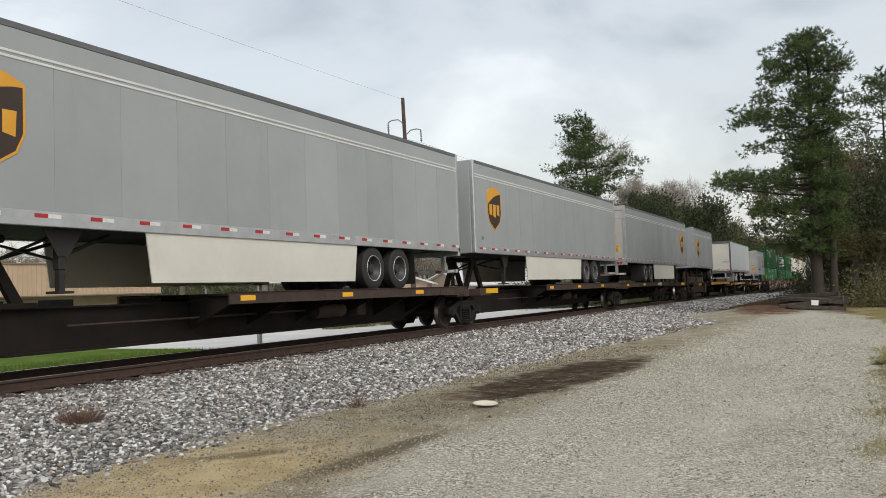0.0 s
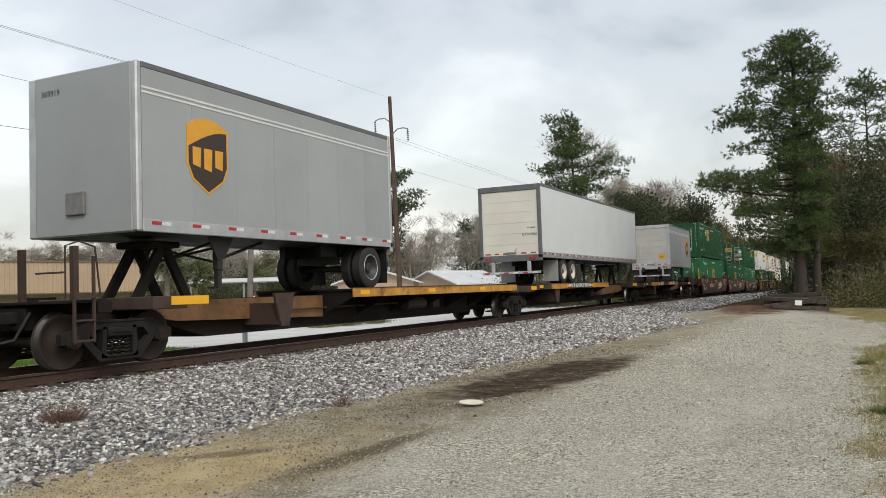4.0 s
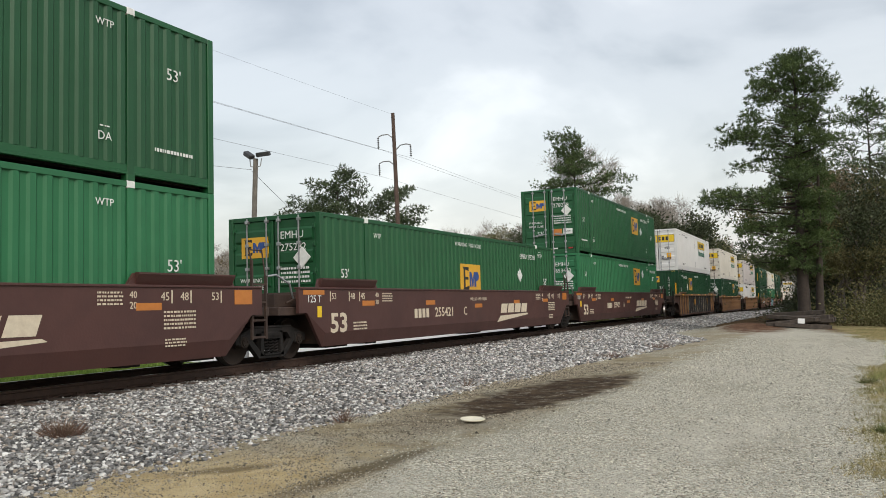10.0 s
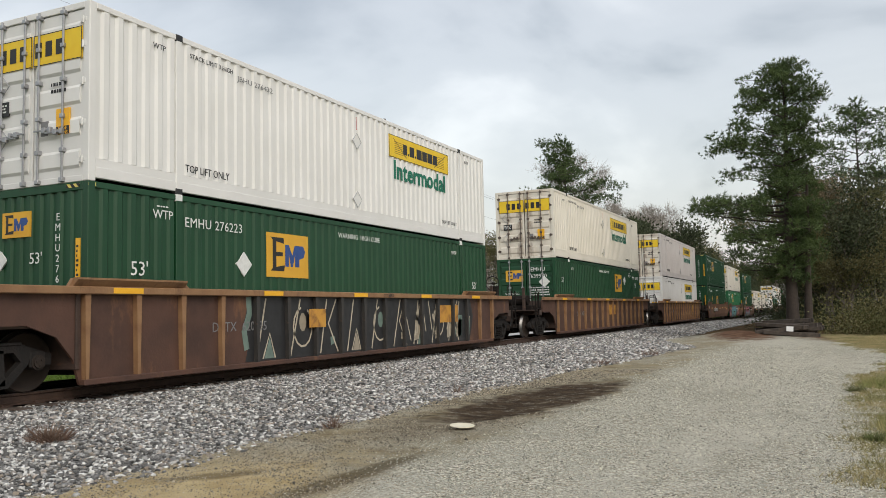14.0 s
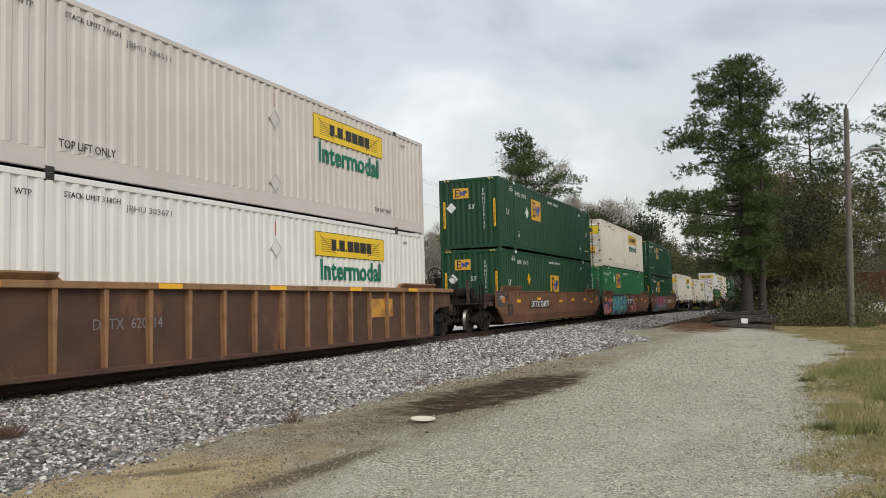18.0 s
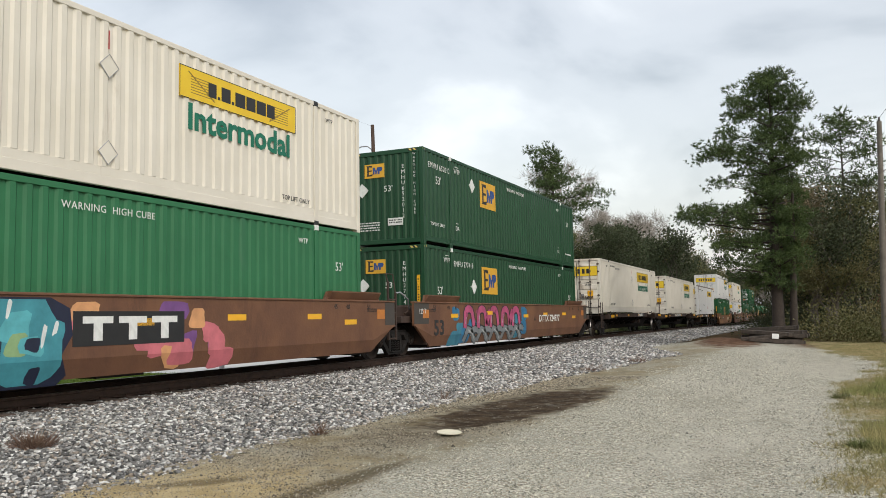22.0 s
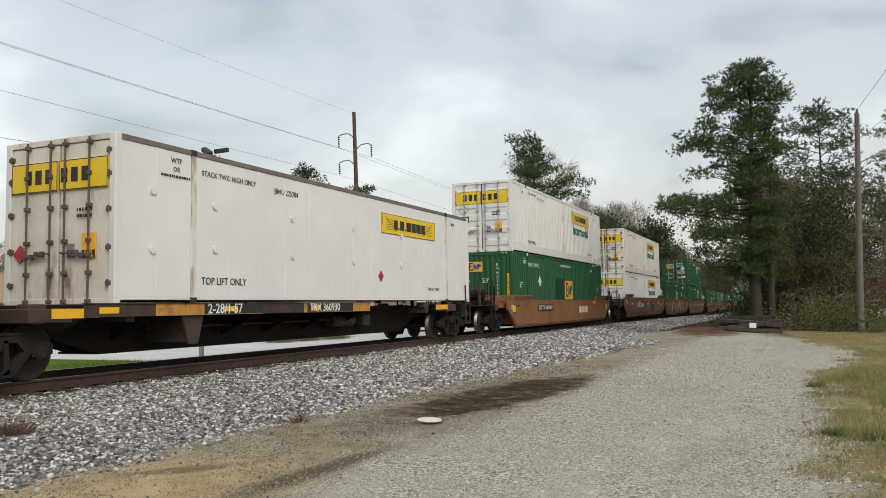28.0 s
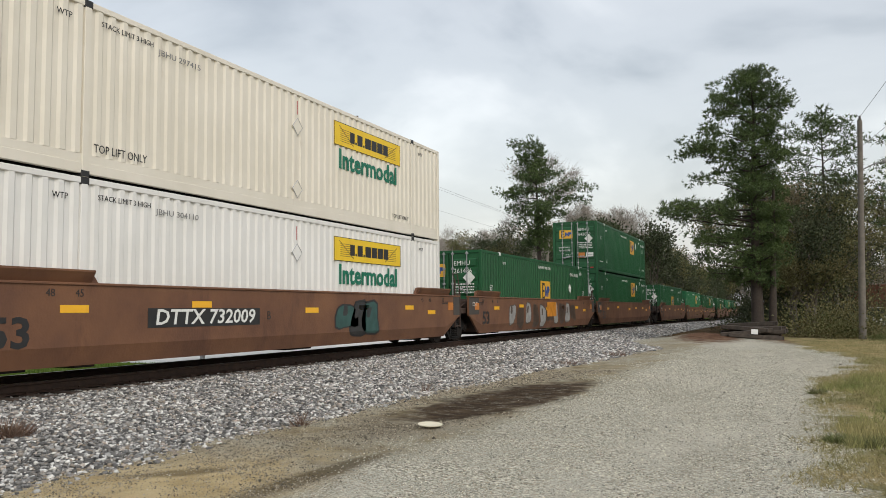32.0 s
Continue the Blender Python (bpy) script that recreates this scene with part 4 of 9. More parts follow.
def woods():
    rnd = random.Random(77)
    # far side of the line, receding beside it
    y = 68.0
    while y < 330:
        for row in range(4):
            x = on_line(y)[0] - 8.0 - row * 5.5 - rnd.uniform(0, 3.5)
            yy = y + rnd.uniform(-2, 2)
            kind = rnd.choice((("dark", "olive", "dark", "pine"), ("pine", "dark", "olive", "bare"), ("bare", "bare", "pine", "russet"), ("bare", "pine", "bare", "bare"))[row])
            if row == 0 and y < 80:
                continue
            if kind == "pine":
                tall = rnd.uniform(12.0, 15.5)
                if (11.7 - x) / yy > 0.25:
                    tall = min(tall, 1.0 + 0.09 * math.hypot(11.7 - x, yy))
                slim_pine(rnd.randrange(3), x, yy, tall, rnd.uniform(0, 360), "dark pine in the woods beyond the track")
                continue
            h = {"bare": 17.0, "dark": 10.5, "olive": 12.5, "russet": 13.0}[kind] * rnd.uniform(0.85, 1.12)
            if 110 < yy < 280:
                h *= 1.15
            if (11.7 - x) / yy > 0.25:
                h = min(h, 1.4 + 0.095 * math.hypot(11.7 - x, yy) * rnd.uniform(0.8, 1.1))
            plant(kind, rnd.randrange(3), x, yy, h, rnd.uniform(0, 360))
        y += 3.6 + y * 0.012
    # this side of the line beyond the pine
    rnd = random.Random(5)
    y = 50.0
    while y < 330:
        for row in range(3):
            x = on_line(y)[0] + 9.6 + row * 4.0 + rnd.uniform(0, 3.0)
            # the lot beyond the poles lies open, with low trees far behind it
            open_side = (x - 11.72) / y > 0.052
            if open_side and y < 105:
                continue
            kind = rnd.choice((("olive", "bare", "dark", "russet"), ("olive", "pine", "bare", "bare"), ("pine", "pine", "olive", "bare"))[row]) if y > 85 else rnd.choice((("dark", "olive", "dark", "pine"), ("pine", "dark", "pine", "olive"), ("pine", "dark", "pine", "dark"))[row])
            yy = y + rnd.uniform(-2, 2)
            if kind == "pine":
                slim_pine(rnd.randrange(3), x, yy, 6.5 if open_side else rnd.uniform(10.0, 12.5), rnd.uniform(0, 360), "slim pine in the woods beside the yard")
                continue
            h = {"bare": 11.0, "dark": 7.5, "olive": 9.0, "russet": 9.0}[kind] * rnd.uniform(0.8, 1.15)
            plant(kind, rnd.randrange(3), x, yy, h * (0.7 if open_side else 1.0), rnd.uniform(0, 360))
        y += 3.0 + y * 0.02
    # low trees along the far side of the open lot
    for i in range(26):
        yy = rnd.uniform(105, 135)
        plant(rnd.choice(("bare", "olive", "russet", "bare")), rnd.randrange(3), 11.7 + yy * (0.05 + 0.14 * i / 25), yy, rnd.uniform(6.0, 8.5), rnd.uniform(0, 360), 1.2)
    # across the end, where the line bends out of sight
    for i in range(54):
        plant(rnd.choice(("bare", "olive", "dark", "olive")), rnd.randrange(3), -58 + 5.6 * (i % 18) + rnd.uniform(-2, 2), (338, 352, 368)[i // 18] + rnd.uniform(-5, 5), rnd.uniform(15, 22), rnd.uniform(0, 360), 1.25)
    # the wooded rise behind the buildings
    for i in range(110):
        a = radians(28 + 38 * i / 109.0 + rnd.uniform(-0.6, 0.6))
        d = rnd.uniform(92, 128)
        kind = rnd.choice(("bare", "olive", "russet", "olive", "russet"))
        plant(kind, rnd.randrange(3), 11.7 - d * math.sin(a), d * math.cos(a), {"bare": 9.5, "olive": 6.5, "russet": 7.0}[kind] * rnd.uniform(0.8, 1.15) * d / 105, rnd.uniform(0, 360), 1.15)
    for i, (kind, x, yy, h) in enumerate((("olive", 11.9, 51.0, 7.6), ("russet", 12.5, 53.0, 8.8), ("olive", 13.9, 65.0, 9.8), ("dark", 12.6, 56.0, 8.4), ("olive", 12.3, 50.0, 6.6), ("olive", 14.9, 67.0, 8.2), ("dark", 11.2, 54.0, 7.8), ("dark", 12.5, 58.5, 6.0), ("russet", 13.3, 63.0, 8.4))):
        plant(kind, i % 3, x, yy, h, 77.0 * i, 1.1)
    plant("bare", 1, -5.4, 66.0, 14.2, 40.0)
    # bushes along the foot of the woods
    kinds = [bush_mesh(5, SHADELEAF, 6500, 0.075, 2.2, 2.8), bush_mesh(6, OLIVE, 5500, 0.07, 2.0, 2.2), bush_mesh(8, SHADELEAF, 5500, 0.075, 1.8, 2.0)]
    spots = []
    for i in range(52):
        yy = 46 + i * 1.6 + rnd.uniform(-1, 1)
        bx = on_line(yy)[0] + 10.2 + rnd.uniform(0, 5.5) + (0.8 if yy < 52 else 0)
        if (bx - 11.72) / yy < 0.045:
            spots.append((bx, yy, rnd.uniform(0.9, 1.7)))
    for i in range(24):
        spots.append((-58 + 4.4 * i, 330 + rnd.uniform(-4, 4), rnd.uniform(2.6, 4.2)))
    for i in range(26):
        yy = 58 + i * 4.5
        spots.append((on_line(yy)[0] - 7.0 - rnd.uniform(0, 2), yy, rnd.uniform(1.0, 1.8)))
    for i in range(44):
        a = radians(28 + 32 * i / 43.0)
        d = rnd.uniform(84, 94)
        spots.append((11.7 - d * math.sin(a), d * math.cos(a), rnd.uniform(1.3, 2.2)))
    for x, yy, f in spots:
        b = solid("bush", rnd.choice(kinds), label="dense bush at the foot of the woods", category="bush", group="bushes", at=Matrix.Translation((x, yy, GROUND + drop_at(yy) - 0.05)) @ pose(0, 0, 0, 0, 0, rnd.uniform(0, 360)) @ Matrix.Diagonal((f, f, f, 1)))


def pines():
    g0 = GROUND + drop_at(41.5)
    pine((9.9, 41.5, g0), 12.6, 0.2, [(0.2, 0.6, 0.8), (0.25, 3.0, 1.0), (0.325, 3.0, 1.2), (0.36, 2.2, 1.2), (0.40, 4.4, 1.2), (0.47, 4.5, 1.2), (0.55, 4.7, 1.3), (0.565, 1.0, 1.0), (0.615, 1.1, 1.0), (0.63, 3.4, 1.2), (0.67, 4.2, 1.3), (0.72, 4.0, 1.4), (0.75, 2.3, 1.5), (0.83, 2.6, 1.7), (0.9, 1.9, 1.7), (0.955, 0.9, 1.2), (1.0, 0.3, 0.7)], 11, tufts=15000, lean=0.15, second=True, limbs=92, per=12, tuft_len=0.18, tuft_w=0.0125, clump=0.46, fill=0.3, level=0.0)
    pine((-7.0, 63.0, GROUND + drop_at(63)), 14.7, 0.42, [(0.42, 0.8, 0.8), (0.58, 1.2, 1.8), (0.64, 2.2, 3.0), (0.70, 2.9, 4.3), (0.77, 2.6, 4.0), (0.81, 1.2, 2.0), (0.85, 2.2, 0.7), (0.92, 2.3, 0.5), (0.97, 1.9, 0.5), (1.0, 0.8, 0.4)], 23, tufts=5600, lean=-0.4, label="pine with an open, uneven crown beyond the track", limbs=50, tuft_len=0.24, tuft_w=0.02, per=9, thick=0.22, clump=0.56, level=0.0)
    # two more pines stand behind the woods' edge, their crowns high and open
    pine((13.6, 64.0, GROUND + drop_at(64)), 14.9, 0.56, [(0.56, 1.6), (0.66, 2.6), (0.78, 3.0), (0.88, 2.6), (0.95, 1.8), (1.0, 0.7)], 47, tufts=2600, label="tall pine with a high rounded crown behind the pole", limbs=30, tuft_len=0.27, tuft_w=0.03, per=5, thick=0.2, clump=0.56)
    pine((18.5, 60.0, GROUND + drop_at(60)), 13.4, 0.5, [(0.5, 2.4), (0.62, 3.0), (0.75, 2.4), (0.9, 1.9), (1.0, 0.6)], 53, tufts=1300, label="open-crowned pine at the edge of the lot", limbs=17, tuft_len=0.27, tuft_w=0.03, per=5, thick=0.2, clump=0.52)
    for i, (x, y, h, s) in enumerate(((-33.0, 68.0, 14.0, 31), (-37.5, 70.0, 11.8, 35), (-29.4, 72.0, 12.6, 41))):
        pine((x, y, GROUND + drop_at(y)), h, 0.4, [(0.45, 1.0), (0.68, 2.6), (0.8, 3.6), (0.9, 3.2), (1.0, 1.6)], s, NEEDLE_FAR, 3400, label="pine behind the yard buildings", limbs=28, tuft_len=0.34, tuft_w=0.045, per=5, thick=0.2, clump=0.75)


pines()
woods()


# ---- beyond the track: road, buildings, poles and wires ----
CONCRETE = surf("pale_concrete", (0.60, 0.59, 0.56), (0.52, 0.51, 0.48), 0.6, 0.85, stain=(0.42, 0.41, 0.38), stain_at=0.6, stain_scale=0.5, coords="Position", bump=0.2, bscale=30)
solid("road", Geo().prism([(-31.0, 20.5), (-4.4, 19.4), (-4.4, 62.0), (-31.0, 62.0)], "z", GROUND - 0.1, GROUND + 0.012), CONCRETE, "pale concrete road and lot beside the track", "road", kind="structure")
TAN = surf("tan_metal_siding", (0.46, 0.345, 0.235), (0.41, 0.305, 0.205), 0.5, 0.55, stain=(0.3, 0.24, 0.15), stain_at=0.62, stain_scale=1.0, streak=4)
STUCCO = surf("pinkish_stucco", (0.47, 0.36, 0.26), (0.42, 0.32, 0.23), 0.8, 0.8, bump=0.2, bscale=20)
GLASS = surf("dark_window_glass", (0.02, 0.022, 0.025), (0.03, 0.032, 0.035), 2, 0.12)
ROOFW = surf("white_metal_roof", (0.66, 0.68, 0.68), (0.58, 0.6, 0.6), 1, 0.5)
WOOD = surf("weathered_pole_wood", (0.095, 0.06, 0.045), (0.065, 0.043, 0.032), 4, 0.85, streak=8, stain=(0.2, 0.16, 0.13), stain_at=0.6, stain_scale=5, bump=0.4, bscale=30)
WOODG = surf("grey_pole_wood", (0.17, 0.152, 0.13), (0.125, 0.112, 0.095), 4, 0.85, streak=8, stain=(0.14, 0.12, 0.1), stain_at=0.6, stain_scale=5, bump=0.4, bscale=30)
CABLE = surf("overhead_wire", (0.05, 0.05, 0.052), (0.07, 0.07, 0.07), 3, 0.6)
INSUL = surf("dark_insulator", (0.06, 0.05, 0.05), (0.09, 0.08, 0.08), 5, 0.4)


def yard_building():
    """A long low building: a ribbed tan fascia over a set-back wall."""
    b = thing("workshop_building", "long low building with a ribbed tan metal fascia", "building", at=Matrix.Translation((-33.2, 43.6, GROUND)) @ pose(0, 0, 0, 0, 0, -11.5))
    # local: the front runs along -y, facing +x
    n = 12
    for i in range(n):
        y1 = -i * 3.0
        g = Geo()
        poly = []
        for k in range(10):
            a = y1 - 3.0 + k * 0.3
            poly += [(0.0, a), (0.0, a + 0.2), (0.05, a + 0.22), (0.05, a + 0.28)]
        poly += [(0.0, y1 - 0.004), (-0.1, y1 - 0.004), (-0.1, y1 - 3.0)]
        g.prism(poly, "z", 2.18, 4.15)
        part("fascia_panel", g, b, TAN)
    part("fascia_panel", Geo().box(-6, -0.0, 0.0, 0.08, 2.18, 4.15), b, TAN)
    part("eave_trim", Geo().box(-0.12, 0.09, -36, 0.1, 4.15, 4.25, 0.01).box(-0.1, 0.07, -36, 0.09, 2.1, 2.18, 0.01), b, surf("dark_trim", (0.2, 0.15, 0.1), (0.16, 0.12, 0.08), 2, 0.6))
    part("roof", Geo().box(-9, -0.1, -36, 0.0, 4.0, 4.12), b, ROOFW)
    part("soffit", Geo().box(-1.7, -0.1, -36, 0.0, 2.19, 2.25), b, CHARCOAL)
    part("wall", Geo().box(-1.7, -1.5, -5.6, -0.4, 0, 2.2).box(-1.7, -1.5, -36, -8.0, 0, 2.2).box(-1.7, -1.5, -8.0, -5.6, 1.9, 2.2).box(-9, -1.5, -0.4, -0.2, 0, 2.2), b, STUCCO)
    part("door", Geo().box(-1.66, -1.6, -8.0, -5.6, 0.0, 1.9), b, GLASS)
    for y in (-11, -15, -19, -23, -27):
        w = part("window", Geo().box(-1.5, -1.45, y - 0.8, y + 0.8, 0.9, 1.9), b, GLASS)
        part("window_frame", Geo().box(-1.46, -1.42, y - 0.9, y + 0.9, 1.9, 1.98).box(-1.46, -1.42, y - 0.9, y + 0.9, 0.82, 0.9).box(-1.46, -1.42, y - 0.04, y + 0.04, 0.9, 1.9), w, ROOFW)
    part("wall_lamp", Geo().box(0.05, 0.22, -4.1, -3.8, 3.2, 3.3, 0.02), b, ROOFW)
    f = thing("flag", "small yellow flag on a thin pole", "flag", at=Matrix.Translation((-35.2, 32.0, GROUND + 4.2)))
    part("flag_pole", Geo().cyl((0, 0, -0.1), (0, 0, 1.15), 0.025, 6), f, ROOFW)
    part("cloth", Geo().prism([(0.0, 0.55), (0.3, 0.6), (0.34, 1.1), (0.0, 1.15)], "x", -0.01, 0.01), f, YELLOW_PLAIN)


CHARCOAL = surf("dark_soffit", (0.05, 0.045, 0.04), (0.07, 0.06, 0.05), 2, 0.8)
YELLOW_PLAIN = surf("yellow_cloth", (0.75, 0.62, 0.05), (0.7, 0.55, 0.04), 3, 0.8)
yard_building()


def small_house(name, x, y, turn, w, d, eave, ridge, label, roof):
    b = thing(name, label, "building", at=Matrix.Translation((x, y, GROUND)) @ pose(0, 0, 0, 0, 0, turn))
    part("wall", Geo().prism([(-d / 2, 0), (d / 2, 0), (d / 2, eave), (0, ridge - 0.1), (-d / 2, eave)], "y", -w / 2, w / 2), b, STUCCO)
    for s in (1, -1):
        g = Geo()
        g.prism([(s * (d / 2 + 0.4), eave - 0.15), (s * (d / 2 + 0.4), eave - 0.05), (0, ridge + 0.02), (0, ridge - 0.08)], "y", -w / 2 - 0.4, w / 2 + 0.4)
        part("roof", g, b, roof)
    for y0 in (-w / 4, w / 4):
        part("window", Geo().box(d / 2, d / 2 + 0.04, y0 - 0.5, y0 + 0.5, 0.9, 1.7), b, GLASS)


small_house("shed", -17.5, 50.0, 25, 7, 5, 2.2, 3.1, "low shed with a pale metal gable roof", ROOFW)
small_house("shed", -15.6, 58.5, -15, 6, 5, 2.0, 3.0, "low shed with a pale metal gable roof", ROOFW)


def carport():
    c = thing("carport", "open carport with a flat white metal roof", "shelter", at=Matrix.Translation((-23.3, 42.4, GROUND)) @ pose(0, 0, 0, 0, 0, -50))
    part("roof", Geo().box(-1.8, 1.8, -3.4, 3.4, 2.5, 2.62, 0.02), c, ROOFW)
    part("roof_edge", Geo().box(1.8, 1.86, -3.45, 3.45, 2.44, 2.68).box(-1.86, -1.8, -3.45, 3.45, 2.44, 2.68), c, ROOFW)
    for x in (-1.6, 1.6):
        for y in (-3.2, 0, 3.2):
            part("post", Geo().box(x - 0.05, x + 0.05, y - 0.05, y + 0.05, 0, 2.5), c, STEELPOST)


STEELPOST = surf("grey_post", (0.3, 0.3, 0.3), (0.24, 0.24, 0.24), 3, 0.6)
carport()


def parked_car(x, y, turn, paint, label, truck_bed=False):
    c = thing("parked_car", label, "car", at=Matrix.Translation((x, y, GROUND + drop_at(y))) @ pose(0, 0, 0, 0, 0, turn))
    part("body", Geo().prism([(-2.2, 0.35), (2.25, 0.35), (2.3, 0.75), (1.2, 0.95), (-2.1, 1.0), (-2.25, 0.8)], "x", -0.88, 0.88), c, paint)
    part("cabin", Geo().prism([(-1.7 if not truck_bed else -0.4, 0.98), (1.15, 0.95), (0.45, 1.48), (-1.1 if not truck_bed else -0.3, 1.5)], "x", -0.78, 0.78), c, GLASS)
    part("roof", Geo().box(-0.76, 0.76, -1.05 if not truck_bed else -0.3, 0.42, 1.49, 1.54, 0.02), c, paint)
    for sx in (1, -1):
        for yy in (-1.4, 1.45):
            w = part("wheel", kept(("cartyre",), lambda: Geo().lathe([(-0.1, 0.2), (-0.1, 0.3), (-0.08, 0.33), (0.08, 0.33), (0.1, 0.3), (0.1, 0.2), (0.02, 0.18), (0.02, 0.0)], (0, 0, 0), "x", 18).mesh("wheel", TYRE, True)), c, at=Matrix.Translation((sx * 0.82, yy, 0.33)) @ Matrix.Diagonal((sx, 1, 1, 1)))


TYRE = surf("car_tyre", (0.02, 0.02, 0.02), (0.03, 0.03, 0.03), 6, 0.8)
CARWHITE = surf("white_car_paint", (0.74, 0.75, 0.76), (0.7, 0.71, 0.72), 1, 0.25)
parked_car(-29.2, 42.2, 70, CARWHITE, "white car parked by the low building")
parked_car(-20.5, 40.5, 40, CARWHITE, "white car parked under the carport's edge")
parked_car(16.6, 63.0, 100, CARWHITE, "white pickup parked among the trees", True)


def palm(x, y, h, seed):
    rng = random.Random(seed)
    t = thing("palm_tree", "short cabbage palm with a round fan-leaved crown", "palm", "palms", at=Matrix.Translation((x, y, GROUND)))
    g = Geo()
    for i in range(8):
        g.cyl((0, 0, h * i / 8), (0, 0, h * (i + 1) / 8), 0.2 - 0.008 * i, 10, 0.17 - 0.006 * i, caps=False)
    part("trunk", g, t, BARKG)
    pts, dirs = [], []
    g = Geo()
    for i in range(34):
        a, e = rng.uniform(0, 6.28), rng.uniform(-0.5, 1.3)
        d = Vector((math.cos(a) * math.cos(e), math.sin(a) * math.cos(e), math.sin(e)))
        p = Vector((0, 0, h)) + d * rng.uniform(0.55, 0.85)
        g.cyl((0, 0, h), p, 0.015, 4)
        for k in range(9):
            pts.append(tuple(p))
            dirs.append(tuple(d))
    part("stalks", g, t, BARKG)
    part("crown", blades("crown", pts, dirs, 0.75, 0.05, PALM, seed, per=2, spread=0.5), t)


palm(-23.3, 35.7, 3.4, 4)
palm(-22.4, 37.0, 2.6, 5)
palm(-26.0, 47.0, 2.8, 6)


def sag(p, q, drop, n=14):
    p, q = Vector(p), Vector(q)
    return [p.lerp(q, i / n) - Vector((0, 0, 4 * drop * (i / n) * (1 - i / n))) for i in range(n + 1)]


def line_pole(x, y, h, lean=0.0):
    p = thing("utility_pole", "brown wooden power pole with curved steel arms", "utility pole", "power poles", at=Matrix.Translation((x, y, GROUND + drop_at(y))) @ pose(0, 0, 0, 0, lean, 0))
    part("pole", Geo().cyl((0, 0, 0), (0, 0, h), 0.17, 12, 0.105), p, WOOD, smooth=True)
    for s, z in ((-1, h - 1.35), (1, h - 2.1), (-1, h - 2.95)):
        g = Geo()
        g.tube([(0, 0, z - 0.45), (s * 0.12, 0, z - 0.1), (s * 0.4, 0, z + 0.12), (s * 0.8, 0, z + 0.14), (s * 1.08, 0, z + 0.05)], 0.035, 7)
        a = part("arm", g, p, STEELPOST, smooth=True)
        g = Geo()
        for k in range(6):
            g.cyl((s * 1.08, 0, z - 0.02 - 0.11 * k), (s * 1.08, 0, z - 0.07 - 0.11 * k), 0.075, 10, 0.03)
        g.cyl((s * 1.08, 0, z + 0.05), (s * 1.08, 0, z - 0.7), 0.015, 6)
        part("insulator", g, a, INSUL)
    return p


POLES = ((-11.9, -22.0), (-11.5, 42.0), (-12.4, 104.0))
for x, y in POLES:
    line_pole(x, y, 13.0, -1.5)


def overhead_wires():
    H = GROUND + 12.9
    for dx, dz in ((-1.08, -2.05), (1.08, -2.8), (-1.08, -3.65)):
        for (x0, y0), (x1, y1) in zip(POLES[:-1], POLES[1:]):
            solid("power_line", Geo().tube(sag((x0 + dx, y0, H + dz + drop_at(y0)), (x1 + dx, y1, H + dz + drop_at(y1)), 0.25), 0.0065, 4), CABLE, "thin dark overhead power line", "wire", "power lines")
    solid("power_line", Geo().tube(sag((-11.7, 42, H - 0.05), (-11.9, -22, H - 0.05), 0.4), 0.004, 4), CABLE, "thin dark overhead power line", "wire", "power lines")


overhead_wires()


def flood_pole():
    h = 8.9
    p = thing("floodlight_pole", "grey pole with two black floodlights", "light pole", at=Matrix.Translation((-12.85, 30.1, GROUND)) @ pose(0, 0, 0, 0, 2.6, 0))
    part("pole", Geo().cyl((0, 0, 0), (0, 0, h - 0.35), 0.14, 12, 0.11), p, WOODG, smooth=True)
    for s, tilt in ((-1, 25), (1, -8)):
        g = Geo().tube([(0, 0, h - 0.75), (s * 0.28, 0, h - 0.7), (s * 0.34, 0, h - 0.35)], 0.025, 6)
        a = part("bracket", g, p, STEELPOST)
        part("floodlight", Geo().box(-0.32, 0.32, -0.12, 0.16, -0.09, 0.12, 0.03), a, BLACKMET, at=pose(s * 0.42, 0, h - 0.18, 12, tilt, 20 * s))
    solid("service_wire", Geo().tube(sag((-12.7, 30.1, GROUND + h - 0.85), (-17.5, -6, GROUND + 8.4), 0.55), 0.010, 4), CABLE, "drooping dark overhead service wire", "wire", "power lines")
    solid("service_wire", Geo().tube(sag((-12.7, 30.1, GROUND + h - 0.9), (-16.0, 47.5, GROUND + 3.0), 0.3), 0.010, 4), CABLE, "drooping dark overhead service wire", "wire", "power lines")


BLACKMET = surf("black_lamp_housing", (0.02, 0.02, 0.022), (0.03, 0.03, 0.03), 4, 0.5)
flood_pole()

# ---- this side: poles, tie pile, litter, grass ----
rp = thing("utility_pole", "plain grey wooden pole at the edge of the woods", "utility pole", "power poles", at=Matrix.Translation((14.35, 43.1, GROUND)) @ pose(0, 0, 0, 0, 1.7, 0))
part("pole", Geo().cyl((0, 0, -0.1), (0, 0, 10.3), 0.17, 12, 0.11), rp, WOODG, smooth=True)
part("insulator", Geo().cyl((0, 0, 10.3), (0, 0, 10.5), 0.05, 8), rp, INSUL)
la = part("lamp_arm", Geo().tube([(0, 0, 7.9), (0.6, 0, 8.2), (1.0, 0, 8.3)], 0.03, 6), rp, STEELPOST)
part("lamp_head", Geo().box(0.9, 1.5, -0.12, 0.12, 8.22, 8.38, 0.04), la, STEELPOST)
tp = thing("transformer_pole", "wooden pole with a grey transformer can", "utility pole", "power poles", at=Matrix.Translation((13.95, 60.0, GROUND + drop_at(60))))
part("pole", Geo().cyl((0, 0, -0.1), (0, 0, 8.4), 0.16, 12, 0.11), tp, WOODG, smooth=True)
